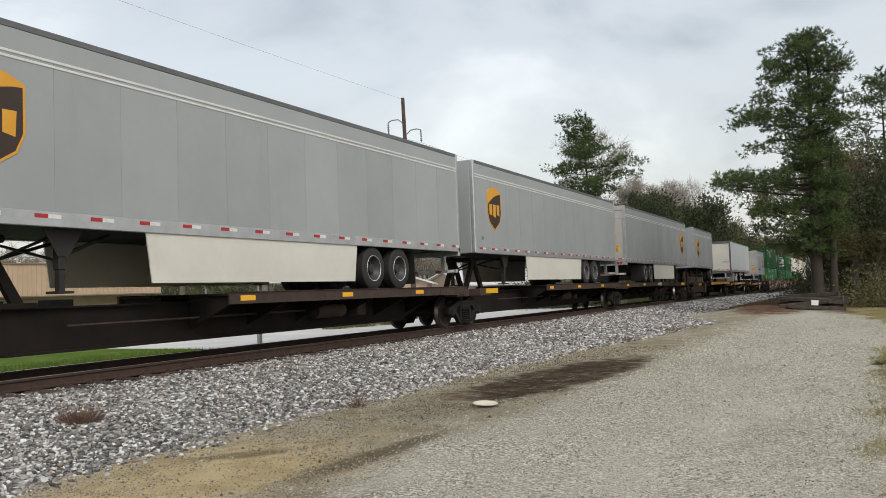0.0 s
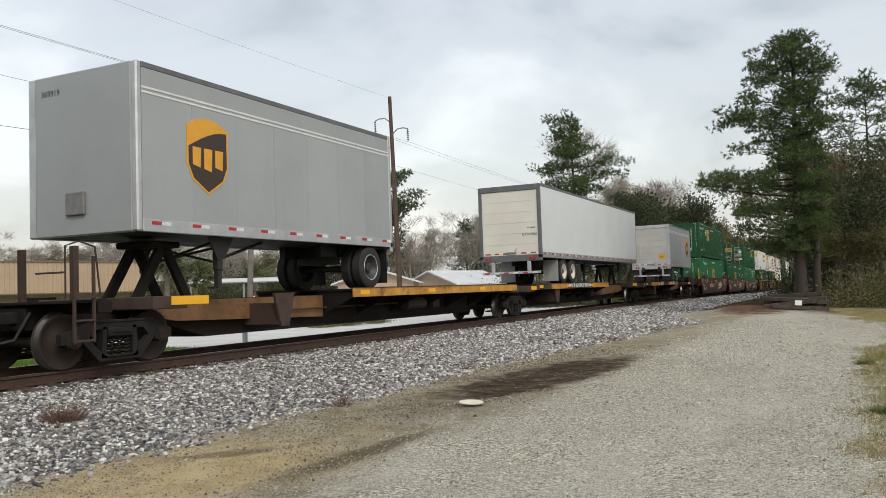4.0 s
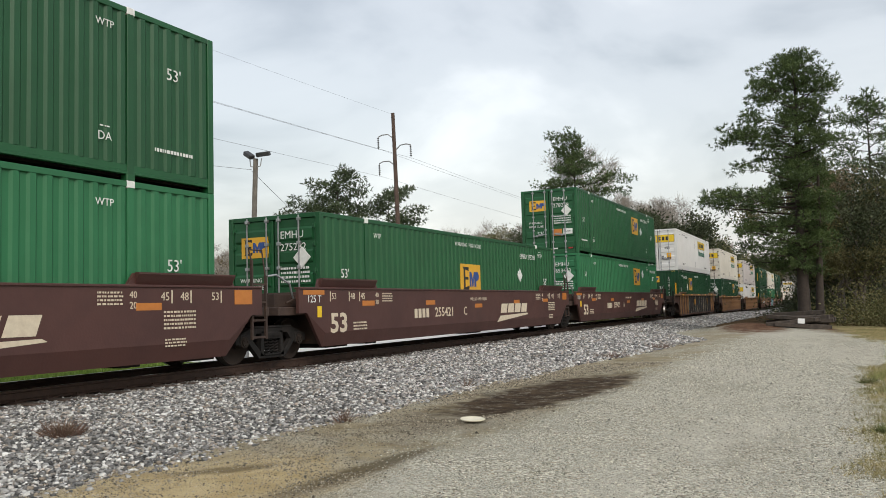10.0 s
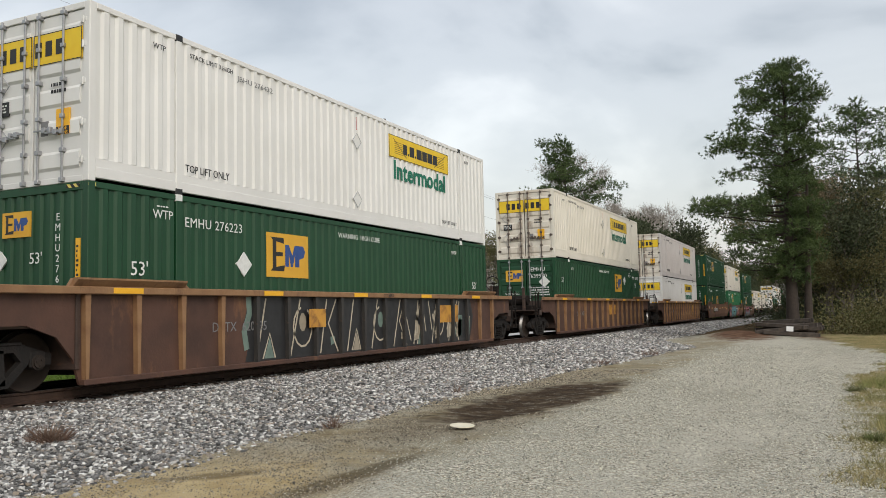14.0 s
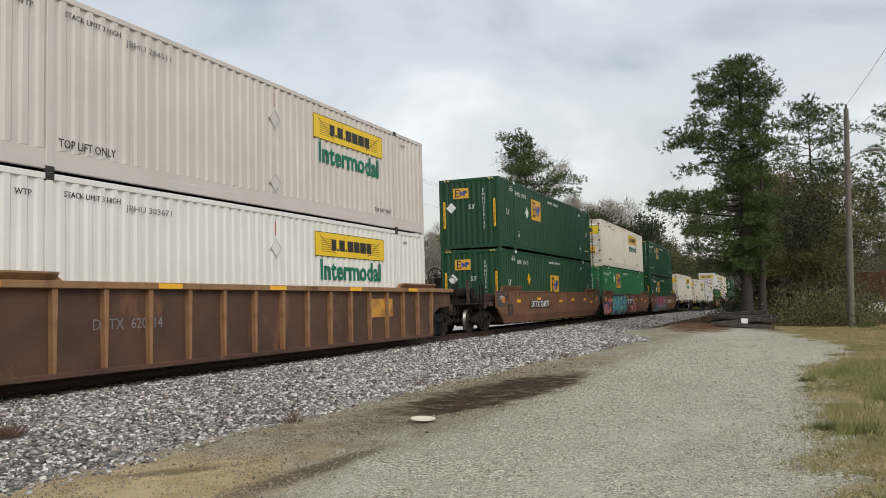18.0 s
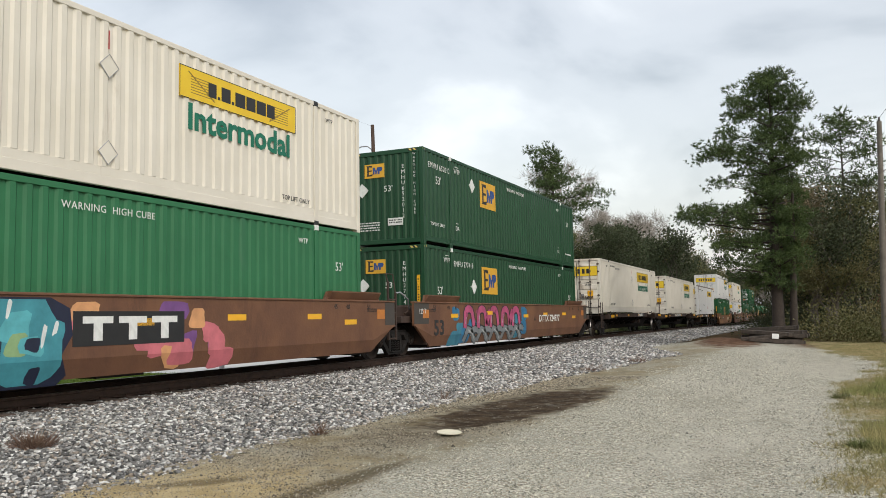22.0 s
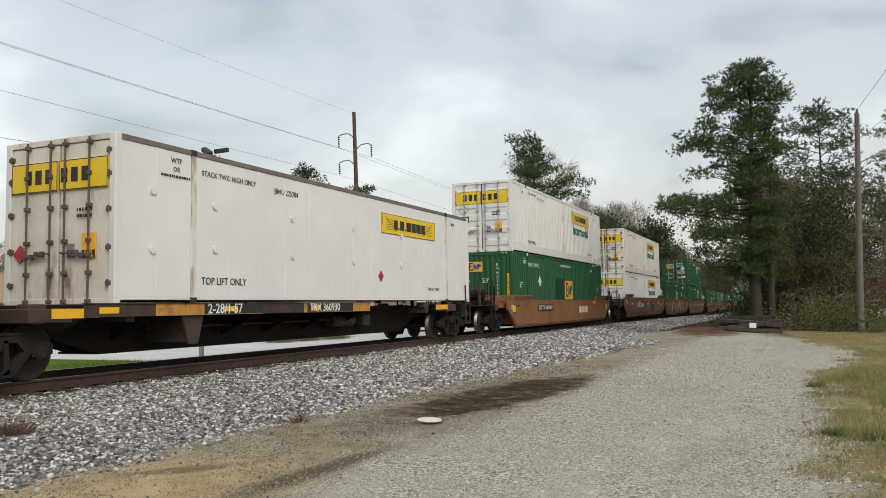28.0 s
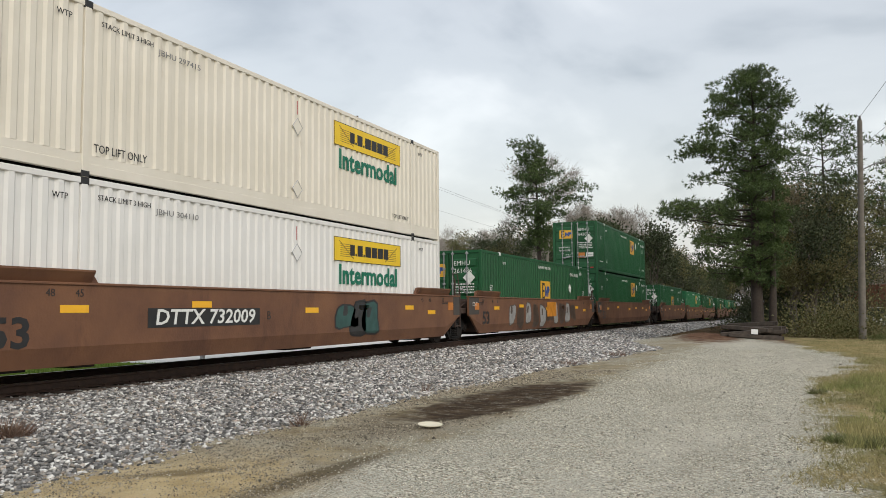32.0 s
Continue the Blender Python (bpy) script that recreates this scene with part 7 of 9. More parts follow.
def well_car(kind, half, ends=(False, False), trucks=(True, False), number="", unit="", tag=""):
    """A well wagon, or one unit of a jointed one, that holds a 53-foot container between its ends.
    half: half the distance between trucks; ends: which ends are free; trucks: which trucks it carries."""
    mat, words = {"brown": (BROWN, "oxide-brown steel well wagon with smooth sides"), "tan": (RUSTY, "weathered orange-brown well wagon with smooth sides"), "gold": (GOLDEN, "dull golden-orange well wagon with smooth sides"), "ribbed": (RUSTY_DARK, "rust-brown well wagon with ribbed sides and yellow top edge")}[kind]
    car = thing("well_wagon", words, "rail wagon", "wagons of the train")
    mirror = Matrix.Diagonal((-1, 1, 1, 1))
    e = half + 0.35
    if kind == "ribbed":
        st = [(-e, 0.98), (-half + 0.5, 0.98), (-half + 1.0, 0.8), (-half + 1.3, 0.45), (-half + 1.42, 0.08), (half - 1.42, 0.08), (half - 1.3, 0.45), (half - 1.0, 0.8), (half - 0.5, 0.98), (e, 0.98)]
        me = kept(("sill", kind, half), lambda: plate_wall(st, 1.33, 1.33, 1.46, 0.02, 0.05, RUSTY_DARK))
        for m in (None, mirror):
            part("side_sill", me, car, at=m)
        tc = kept(("chord", kind, half), lambda: Geo().box(1.3, 1.46, -e, e, 1.44, 1.56, 0.012).mesh("top_chord", RIBTAN))
        bc = kept(("bchord", kind, half), lambda: Geo().box(1.3, 1.44, -half + 1.42, half - 1.42, 0.06, 0.15, 0.01).mesh("bottom_chord", RUSTY_DARK))
        rb = kept(("rib", kind), lambda: Geo().prism([(-0.03, 0.15), (0.03, 0.15), (0.055, 1.44), (-0.055, 1.44)], "x", 1.33, 1.425).mesh("rib", RIBTAN))
        for m in (None, mirror):
            part("top_chord", tc, car, at=m)
            part("bottom_chord", bc, car, at=m)
        n = 17
        for i in range(n):
            y = 0.06 + 1.028 * (i - 8)
            for m in (1, -1):
                part("rib", rb if tag != "sprayed" or m < 0 or not -4.4 < y < 6.6 else kept("blackrib", lambda: Geo().prism([(-0.03, 0.15), (0.03, 0.15), (0.055, 1.44), (-0.055, 1.44)], "x", 1.33, 1.425).mesh("rib", SOOT)), car, at=Matrix.Translation((0, y, 0)) @ Matrix.Diagonal((m, 1, 1, 1)))
        gd = kept(("guide", kind, half), lambda: Geo().prism([(-8.5, 1.56), (-5.95, 1.56), (-6.1, 1.68), (-8.42, 1.68)], "x", 1.335, 1.40).prism([(1.4, 1.56), (1.5, 1.66), (1.5, 1.69), (1.4, 1.69)], "y", -8.42, -6.1).mesh("container_guide", RIBTAN))
        for m in (1, -1):
            for d in (1, -1):
                part("container_guide", gd, car, at=Matrix.Diagonal((m, d, 1, 1)))
        for i, y in enumerate((-7.4, -3.6, -0.2, 3.3, 6.8)):
            thing_panel(car, 1.462, y, 1.5, 0.62, 0.09, "side", REFLECT, "reflector")
    else:
        e = half - 0.4
        low = SILL_LOW
        if kind == "brown":
            st = [(-e, 0.98), (-8.95, 0.98), (-8.3, low), (8.3, low), (8.95, 0.98), (e, 0.98)]
        else:
            st = [(-e, 0.86), (-9.15, 0.84), (-8.1, low), (8.1, low), (9.15, 0.84), (e, 0.86)]
        up = -0.28 if kind == "gold" else 0.0
        me = kept(("sill", kind, half), lambda: plate_wall([(y, z if z > 0.5 else z + 0.35 * up) for y, z in st], 1.45, 1.36, 1.5 + up, 0.54 + up, 0.07, mat))
        tc = kept(("chord", kind, half), lambda: Geo().box(1.33, 1.475, -e, e, 1.485 + up, 1.53 + up, 0.01).mesh("top_chord", mat))
        gd = kept(("guide", kind, half), lambda: Geo().prism([(-8.5, 1.53 + up), (-5.95, 1.53 + up), (-6.1, 1.72 + up), (-8.42, 1.72 + up)], "x", 1.335, 1.40).prism([(1.4, 1.53 + up), (1.5, 1.7 + up), (1.5, 1.73 + up), (1.4, 1.73 + up)], "y", -8.42, -6.1).mesh("container_guide", mat))
        for m in (None, mirror):
            part("side_sill", me, car, at=m)
            part("top_chord", tc, car, at=m)
            part("container_guide", gd, car, at=m)
            part("container_guide", gd, car, at=(m or Matrix.Identity(4)) @ Matrix.Diagonal((1, -1, 1, 1)))
        for y, zz in ((-6.46, 1.17), (-3.2, 1.16), (0.07, 1.04), (3.35, 1.14), (6.35, 1.17)) if kind == "brown" else ((5.45, 1.3),) if kind == "gold" else ((-6.46, 1.12), (-3.5, 1.2), (0.3, 1.08), (2.76, 1.14), (5.45, 1.14), (7.0, 1.0)):
            thing_panel(car, 1.452, y, zz + 0.6 * up, 0.55, 0.12, "side", ORANGE if kind == "brown" else REFLECT, "reflector")
    # floor of the well and the end structure over the trucks
    for i, (y, wide) in enumerate(((-7.62, 0.85), (-6.1, 0.4), (0.0, 1.0), (6.1, 0.4), (7.62, 0.85))):
        part("floor_beam", kept(("floorbeam", wide), lambda: Geo().box(-1.3, 1.3, -wide / 2, wide / 2, 0.2, 0.325).mesh("floor_beam", SPINE)), car, at=pose(0, y, 0))
    eb = kept(("endbody", kind, half), lambda: Geo().box(-1.28, 1.28, -half - 0.05, -half + 1.3, 0.94, 1.12, 0.015).box(-0.35, 0.35, -half - 0.45, -half + 1.4, 0.8, 1.0, 0.02).box(-1.36, 1.36, -half + 1.32, -half + 1.4, 0.3, 1.45, 0.01).box(-1.05, -0.9, -half + 0.1, -half + 1.3, 1.12, 1.4, 0.01).box(0.9, 1.05, -half + 0.1, -half + 1.3, 1.12, 1.4, 0.01).tube([(1.2, -half + 0.3, 1.2), (1.22, -half + 0.7, 1.32), (1.2, -half + 1.2, 1.22)], 0.02, 6).mesh("end_body", SPINE_BR if kind != "gold" else mat))
    for d in (1, -1):
        part("end_body", eb, car, at=Matrix.Diagonal((1, d, 1, 1)))
    for d, free, has in ((-1, ends[0], trucks[0]), (1, ends[1], trucks[1])):
        if has:
            truck(car, d * half)
        if free:
            end_platform(car, d * half, d, mat, brake=(d < 0))
        else:
            def one_ladder():
                g = Geo()
                for yy, top in ((-0.62, 2.05), (-0.2, 1.75)):
                    g.box(1.34, 1.39, half + yy, half + yy + 0.045, 0.5, top)
                for z in (0.52, 0.85, 1.2, 1.55):
                    g.box(1.345, 1.385, half - 0.6, half - 0.17, z, z + 0.04)
                g.tube([(1.365, half - 0.6, 2.03), (1.3, half - 0.6, 2.25), (1.3, half - 0.2, 2.25), (1.365, half - 0.18, 1.74)], 0.018, 6)
                return g.mesh("ladder", SPINE_BR)
            for sx in ((1, -1) if d > 0 else ()):
                part("ladder", kept(("ladder", half), one_ladder), car, at=Matrix.Diagonal((sx, 1, 1, 1)))
            if d > 0:
                part("air_pipe", kept(("airpipe", half), lambda: Geo().tube([(1.2, half + 0.1, 1.75), (1.26, half + 0.3, 1.78), (1.26, half + 0.75, 1.6), (1.2, half + 0.95, 1.3)], 0.022, 6).mesh("air_pipe", STEEL)), car)
            part("joint", kept(("joint", half), lambda: Geo().cyl((0, half, 0.72), (0, half, 1.0), 0.28, 16).box(-0.25, 0.25, half - 0.6, half, 0.8, 0.95).mesh("joint", IRON)), car, at=Matrix.Diagonal((1, d, 1, 1)))
    # markings
    X = 1.453 if kind != "ribbed" else 1.336
    paint = CREAMLET if kind == "brown" else LETTER
    if kind == "brown":
        write("53", 0.6, paint, car, X, -8.1, 0.72, align="LEFT", bold=0.014, width=0.67)
        blocks(car, X, -3.7, 0.88, 0.9, 0.24, 4, "side", paint, gap=0.3)
        write(number, 0.36, paint, car, X, -2.95, 0.88, bold=0.004, width=1.15)
        write(unit, 0.36, paint, car, X, -1.05, 0.88)
        blocks(car, X, 3.1, 0.93, 2.5, 0.3, 4, "side", paint, shear=0.35, gap=0.16)
        part("swoosh", kept("swoosh", lambda: Geo().prism([(-1.5, -0.14), (1.4, 0.06), (1.3, 0.11), (-1.2, 0.06)], "z", 0, 0.004).mesh("swoosh", CREAMLET)), car, at=Matrix.Translation((X - 0.004, 3.05, 0.63)) @ SIDE)
        for k, (n, y) in enumerate((("53", -8.08), ("48", -7.31), ("45", -6.86))):
            for s in (1, -1):
                write(n, 0.2, paint, car, X, s * y + 0.05 - (0.3 if s < 0 else 0), 1.33, align="LEFT")
                part("tick", kept("tick", lambda: Geo().box(0, 0.004, -0.015, 0.015, -0.11, 0.11).mesh("tick", CREAMLET)), car, at=pose(X, s * y, 1.33))
        for s in (1, -1):
            write("40", 0.16, paint, car, X, s * 6.04 - 0.1, 1.36)
            write("20", 0.16, paint, car, X, s * 6.04 - 0.1, 1.19)
            fine_print(car, X, s * 5.56, 1.3, 0.5, 0.24, 4, "side", paint, 31)
            if s > 0:
                fine_print(car, X, 7.05, 0.93, 0.75, 0.34, 5, "side", paint, 33)
                fine_print(car, X, 6.95, 0.55, 0.5, 0.16, 3, "side", paint, 34)
            thing_panel(car, X + 0.001, s * 8.7, 1.42 if s < 0 else 1.32, 0.78 if s < 0 else 0.5, 0.1 if s < 0 else 0.27, "side", ORANGE, "reflector")
        write("WELL LD LMT 119,600", 0.13, paint, car, X, 0.08, 1.24, align="CENTER")
        write("125 T", 0.22, LETTER, car, X, -8.95, 1.27)
        thing_panel(car, X, -8.5, 1.0, 0.16, 0.24, "side", YELLOW, "label")
        fine_print(car, X, -6.85, 0.64, 0.6, 0.22, 3, "side", paint, 35)
    elif kind in ("tan", "gold"):
        NY = 3.3 if unit == "A" else -3.3
        if number and kind == "gold":
            part("number_panel", Geo().box(0, 0.003, -1.22, 1.22, -0.15, 0.15), car, BLACK, at=pose(X - 0.002, -4.05, 0.91))
            write(number, 0.27, CREAMLET, car, X + 0.002, -4.05, 0.91, align="CENTER", bold=0.003, shear=0.15, width=2.1)
            blocks(car, X, 2.98, 0.78, 1.95, 0.32, 3, "side", CREAMLET, gap=0.2)
        elif number:
            if unit == "B":
                part("number_panel", kept(("npanel",), lambda: Geo().box(0, 0.003, -1.6, 1.6, -0.17, 0.17).mesh("number_panel", BLACK)), car, at=pose(X - 0.002, NY, 0.96))
            write(number, 0.38, LETTER, car, X + 0.002, NY, 0.96, align="CENTER", bold=0.006, shear=0.12, width=2.85)
        if unit:
            write(unit, 0.26, BLACK, car, X, NY + (1.85 if unit == "B" else -2.0), 0.97)
        if kind == "tan":
            write("53", 0.62, BLACK, car, X, -7.98, 0.75, bold=0.016, width=0.7)
        for s in (1, -1):
            for n, y in (("53", half - 1.75), ("48", half - 2.75), ("45", half - 3.3)):
                write(n, 0.17, BLACK, car, X, s * y - 0.1, 1.36 + up)
            thing_panel(car, X, s * 8.5, 1.18 + up, 0.4, 0.24, "side", ORANGE if kind == "tan" else REFLECT, "reflector")
            fine_print(car, X, s * (half - 1.6), 1.28 + up, 0.5, 0.1, 2, "side", BLACK, 41)
        write("125 T", 0.2, LETTER, car, X + 0.002, -8.95, 1.25 + up)
        if kind == "tan":
            for y0, y1 in ((-9.24, -8.3), (8.72, 9.24)):
                part("end_plate", kept(("endplate", y0), lambda: Geo().box(0, 0.003, y0, y1, 0.9, 1.49).mesh("end_plate", CHARCOAL)), car, label="grimy dark grey end of the side sill", at=pose(X - 0.002, 0, 0))
        if tag == "panel":
            tp = part("logo_panel", Geo().box(0, 0.004, -1.2, 1.2, -0.27, 0.27), car, BLACK, "black panel with white blocks", at=pose(X - 0.002, 0.1, 0.99))
            for k in range(3):
                part("white_block", kept("wblock", lambda: Geo().box(0.004, 0.006, -0.3, 0.3, 0.08, 0.19).box(0.004, 0.006, -0.09, 0.09, -0.19, 0.08).mesh("white_block", LETTER)), tp, at=pose(0, -0.72 + 0.72 * k, 0))
    else:
        write("DTTX", 0.26, GREYSIGN, car, X + 0.002, -5.3, 0.85)
        write(number, 0.26, GREYSIGN, car, X + 0.002, -4.45, 0.85)
        write("DTTX " + number, 0.09, BLACK, car, 1.462, 0.9, 1.5)
        thing_panel(car, 1.336, 1.2 if tag == "logo" else 5.0, 1.0, 1.3, 0.5, "side", SPINE_Y, "logo_panel")
    return car


def sprayed(car, kind):
    """Sprayed paint on a wagon's side: fat rounded shapes of colour with dark outlines, no letters."""
    pal = {
        "teal": ((0.03, 0.33, 0.42), (0.10, 0.55, 0.62), (0.02, 0.10, 0.30), (0.62, 0.10, 0.13), (0.55, 0.50, 0.10)),
        "pink": ((0.50, 0.09, 0.20), (0.22, 0.24, 0.25), (0.03, 0.18, 0.34), (0.42, 0.44, 0.44), (0.30, 0.05, 0.12)),
        "grey": ((0.025, 0.025, 0.026), (0.17, 0.24, 0.20), (0.55, 0.48, 0.36), (0.03, 0.03, 0.032), (0.02, 0.02, 0.02)),
        "pale": ((0.33, 0.33, 0.32), (0.07, 0.045, 0.03), (0.62, 0.24, 0.02), (0.27, 0.24, 0.2), (0.06, 0.04, 0.03)),
        "spot": ((0.03, 0.09, 0.08), (0.03, 0.03, 0.03), (0.10, 0.16, 0.14), (0.05, 0.05, 0.05), (0.03, 0.03, 0.03)),
    }[kind]
    mats = [kept(("spray", kind, i), lambda: surf("sprayed_" + kind, c, tuple(0.7 * k for k in c), 3, 0.5)) for i, c in enumerate(pal)]
    flat = kind == "grey"

    def skin(z, lift):
        if flat:
            return 1.331 + lift
        return (1.45 if z > 0.54 else 1.45 - (0.54 - z) * 0.09 / (0.54 - SILL_LOW)) + lift

    def shape(poly, lift, mat, name="sprayed_shape"):
        shapes([poly], lift, mat, name)

    def shapes(polys, lift, mat, name="sprayed_shape"):
        g = Geo()
        for poly in polys:
            seen = {}
            for sign in ((1, -1) if not flat else (0,)):
                if not sign:
                    cut = poly
                else:
                    cut = []
                    for p, q in zip(poly, poly[1:] + poly[:1]):
                        dp, dq = sign * (p[1] - 0.54), sign * (q[1] - 0.54)
                        if dp >= 0:
                            cut.append(p)
                        if dp * dq < 0:
                            cut.append((p[0] + (q[0] - p[0]) * dp / (dp - dq), 0.54))
                face = []
                for q in cut:
                    key = (round(q[0], 4), round(q[1], 4))
                    if key not in seen:
                        seen[key] = len(g.v)
                        g.v.append((skin(q[1], lift), q[0], q[1]))
                    if seen[key] not in face:
                        face.append(seen[key])
                if len(face) > 2:
                    g.f.append(tuple(face))
        if g.v:
            part(name, g, car, mat)

    def band(pts, w0, w1=None):
        """The outline of one brush stroke along the points, as four-cornered pieces."""
        w1 = w0 if w1 is None else w1
        left, right = [], []
        for i, (a, b) in enumerate(pts):
            p, q = pts[max(i - 1, 0)], pts[min(i + 1, len(pts) - 1)]
            dy, dz = q[0] - p[0], q[1] - p[1]
            ln = math.hypot(dy, dz) or 1.0
            w = 0.5 * (w0 + (w1 - w0) * i / (len(pts) - 1))
            for side, out in ((1, left), (-1, right)):
                out.append((a - side * dz / ln * w, min(1.46, max(0.17, b + side * dy / ln * w))))
        return [[left[i], left[i + 1], right[i + 1], right[i]] for i in range(len(pts) - 1)]

    def arc(y, z, ry, rz, a0, a1, n=7):
        return [(y + ry * math.cos(radians(a0 + (a1 - a0) * i / n)), z + rz * math.sin(radians(a0 + (a1 - a0) * i / n))) for i in range(n + 1)]

    def lobe(rnd, y, z, w, h, lean):
        n = 14
        pts = []
        p = rnd.uniform(0, 6)
        for i in range(n):
            a = 2 * math.pi * i / n
            r = 1 + 0.16 * math.sin(2 * a + p) + 0.12 * math.sin(3 * a + 2 * p)
            c, s = math.cos(a), math.sin(a)
            cx = math.copysign(abs(c) ** 0.6, c) * r * w / 2
            cz = math.copysign(abs(s) ** 0.6, s) * r * h / 2
            pts.append((y + cx + lean * cz, min(1.43, max(0.2, z + cz))))
        return pts

    def grown(poly, k):
        cy = sum(a for a, b in poly) / len(poly)
        cz = sum(b for a, b in poly) / len(poly)
        return [(cy + (a - cy) * k, min(1.46, max(0.18, cz + (b - cz) * k))) for a, b in poly]
    rnd = random.Random(len(kind) * 7 + ord(kind[0]))
    if kind == "teal":
        def tone(name, c):
            return kept(("spray", name), lambda: surf("sprayed_" + name, c, tuple(0.72 * k for k in c), 3, 0.5))
        navy, aqua, sky = tone("navy", (0.012, 0.017, 0.045)), tone("aqua", (0.06, 0.30, 0.36)), tone("sky_blue", (0.11, 0.45, 0.50))
        moss, cloud, peach, plum, chalk = tone("moss", (0.27, 0.42, 0.20)), tone("pink_cloud", (0.62, 0.17, 0.20)), tone("peach_cloud", (0.72, 0.36, 0.16)), tone("plum_cloud", (0.20, 0.08, 0.26)), tone("chalk", (0.78, 0.82, 0.80))
        # soft clouds of colour at both ends
        for k in range(34):
            left = k < 20
            y = rnd.uniform(-9.2, -6.4) if left else rnd.uniform(-1.0, 2.6)
            z = rnd.uniform(0.3, 1.3)
            shape(lobe(rnd, y, z, rnd.uniform(0.3, 0.75), rnd.uniform(0.25, 0.5), 0.1), 0.0015 + 0.00005 * k, (cloud, peach, plum, cloud)[k % 4])
        # the dark ground behind the letters
        shape([(-6.75, 0.55), (-6.5, 1.2), (-6.1, 1.46), (-1.5, 1.46), (-1.15, 1.3), (-1.1, 0.9), (-1.3, 0.6), (-1.15, 0.3), (-1.3, 0.16), (-6.6, 0.16), (-6.35, 0.4)], 0.0038, navy)
        for k, (y, w) in enumerate(((-5.65, 1.35), (-4.3, 1.25), (-3.05, 1.15), (-1.85, 1.15))):
            shape(lobe(rnd, y, 0.83, w, 1.2, rnd.uniform(-0.08, 0.1)), 0.005, aqua)
            for j in range(4):
                shape(lobe(rnd, y + rnd.uniform(-0.3, 0.3) * w, rnd.uniform(0.45, 1.2), rnd.uniform(0.3, 0.55) * w, rnd.uniform(0.25, 0.5), 0.15), 0.0056 + 0.0002 * j, (sky, moss, sky, aqua)[j])
            shape(lobe(rnd, y + 0.06, 0.78, 0.2 * w, 0.22, 0.3), 0.0068, navy)
            shape(lobe(rnd, y + 0.1, 0.32, 0.17 * w, 0.3, 0.3), 0.0068, navy)
            for j in range(3):
                shape(lobe(rnd, y + rnd.uniform(-0.35, 0.4) * w, rnd.uniform(0.6, 1.35), 0.07, rnd.uniform(0.15, 0.4), 0.25), 0.0074, chalk)
        return
    if kind == "pink":
        # blue clouds, then pink arches that run down into spread grey feet, all edged in black
        for k in range(12):
            shape(lobe(rnd, rnd.choice((-6.1, -5.4, -1.0, -0.3)) + rnd.uniform(-0.4, 0.5), rnd.uniform(0.4, 1.2), rnd.uniform(0.5, 0.9), rnd.uniform(0.35, 0.6), 0.2), 0.0012 + 0.00005 * k, mats[2] if k % 3 else TEALSPRAY)
        heads, feet, gleam = [], [], []
        for k in range(5):
            y = -5.55 + 1.12 * k
            heads.append([(y - 0.12, 0.72)] + arc(y + 0.22, 1.14, 0.3, 0.2, 165, 10, 5) + [(y + 0.62, 0.78)])
            if k % 2:
                heads.append([(y + 0.62, 0.8), (y + 0.95, 1.3)])
            feet.append([(y - 0.15, 0.3), (y - 0.02, 0.55), (y + 0.1, 0.68), (y + 0.42, 0.62), (y + 0.6, 0.4), (y + 0.92, 0.27)])
            feet.append(arc(y + 0.72, 0.52, 0.3, 0.16, 200, 20, 5))
            gleam.append([(y - 0.08, 0.86), (y + 0.02, 1.15)])
            gleam.append([(y + 0.16, 0.66), (y + 0.5, 0.52), (y + 0.78, 0.32)])
        for lines, w0, w1, lift, mat in ((feet, 0.34, 0.26, 0.0026, BLACK), (heads, 0.34, 0.34, 0.0032, BLACK), (feet, 0.24, 0.17, 0.0038, mats[1]), (heads, 0.24, 0.22, 0.0044, mats[0]), (gleam, 0.05, 0.03, 0.005, mats[3])):
            shapes([q for pts in lines for q in band(pts, w0, w1)], lift, mat)
        for k in range(7):
            shape(lobe(rnd, -5.5 + 0.85 * k, 1.15 + 0.1 * (k % 2), 0.16, 0.14, 0.3), 0.0056, mats[4])
        return
    if kind == "grey":
        # a black ground over the bays with pale-edged wedges, rings and bars, thinning to olive at its far end
        cream, olive = mats[2], mats[1]
        shape([(-4.35, 0.16), (-4.25, 0.5), (-4.4, 0.9), (-4.2, 1.44), (6.6, 1.44), (6.8, 0.9), (6.5, 0.16)], 0.0015, mats[0])
        edge = [(-4.3, 0.4), (-4.38, 0.75), (-4.22, 1.1), (-4.25, 1.43)]
        shapes(band(edge, 0.16), 0.003, olive)
        lines, fills = [], []
        for k in range(9):
            y = -3.7 + 1.12 * k
            lean = rnd.uniform(0.05, 0.2)
            lines.append([(y - 0.3, 0.2), (y - 0.1 + lean, 1.4)])
            if k % 3 == 0:
                lines.append([(y - 0.1, 0.2), (y + 0.12, 0.7), (y + 0.3, 0.2)])
                fills.append([(y - 0.06, 0.2), (y + 0.12, 0.62), (y + 0.26, 0.2)])
            elif k % 3 == 1:
                lines.append(arc(y + 0.15, 0.8, 0.34, 0.42, 100, 420, 12))
                fills.append(arc(y + 0.15, 0.9, 0.13, 0.2, 0, 330, 9))
            else:
                lines.append([(y + 0.35, 1.4), (y + 0.02, 0.85), (y + 0.42, 0.2)])
                fills.append([(y + 0.1, 0.55), (y + 0.3, 0.55), (y + 0.26, 0.4), (y + 0.12, 0.36)])
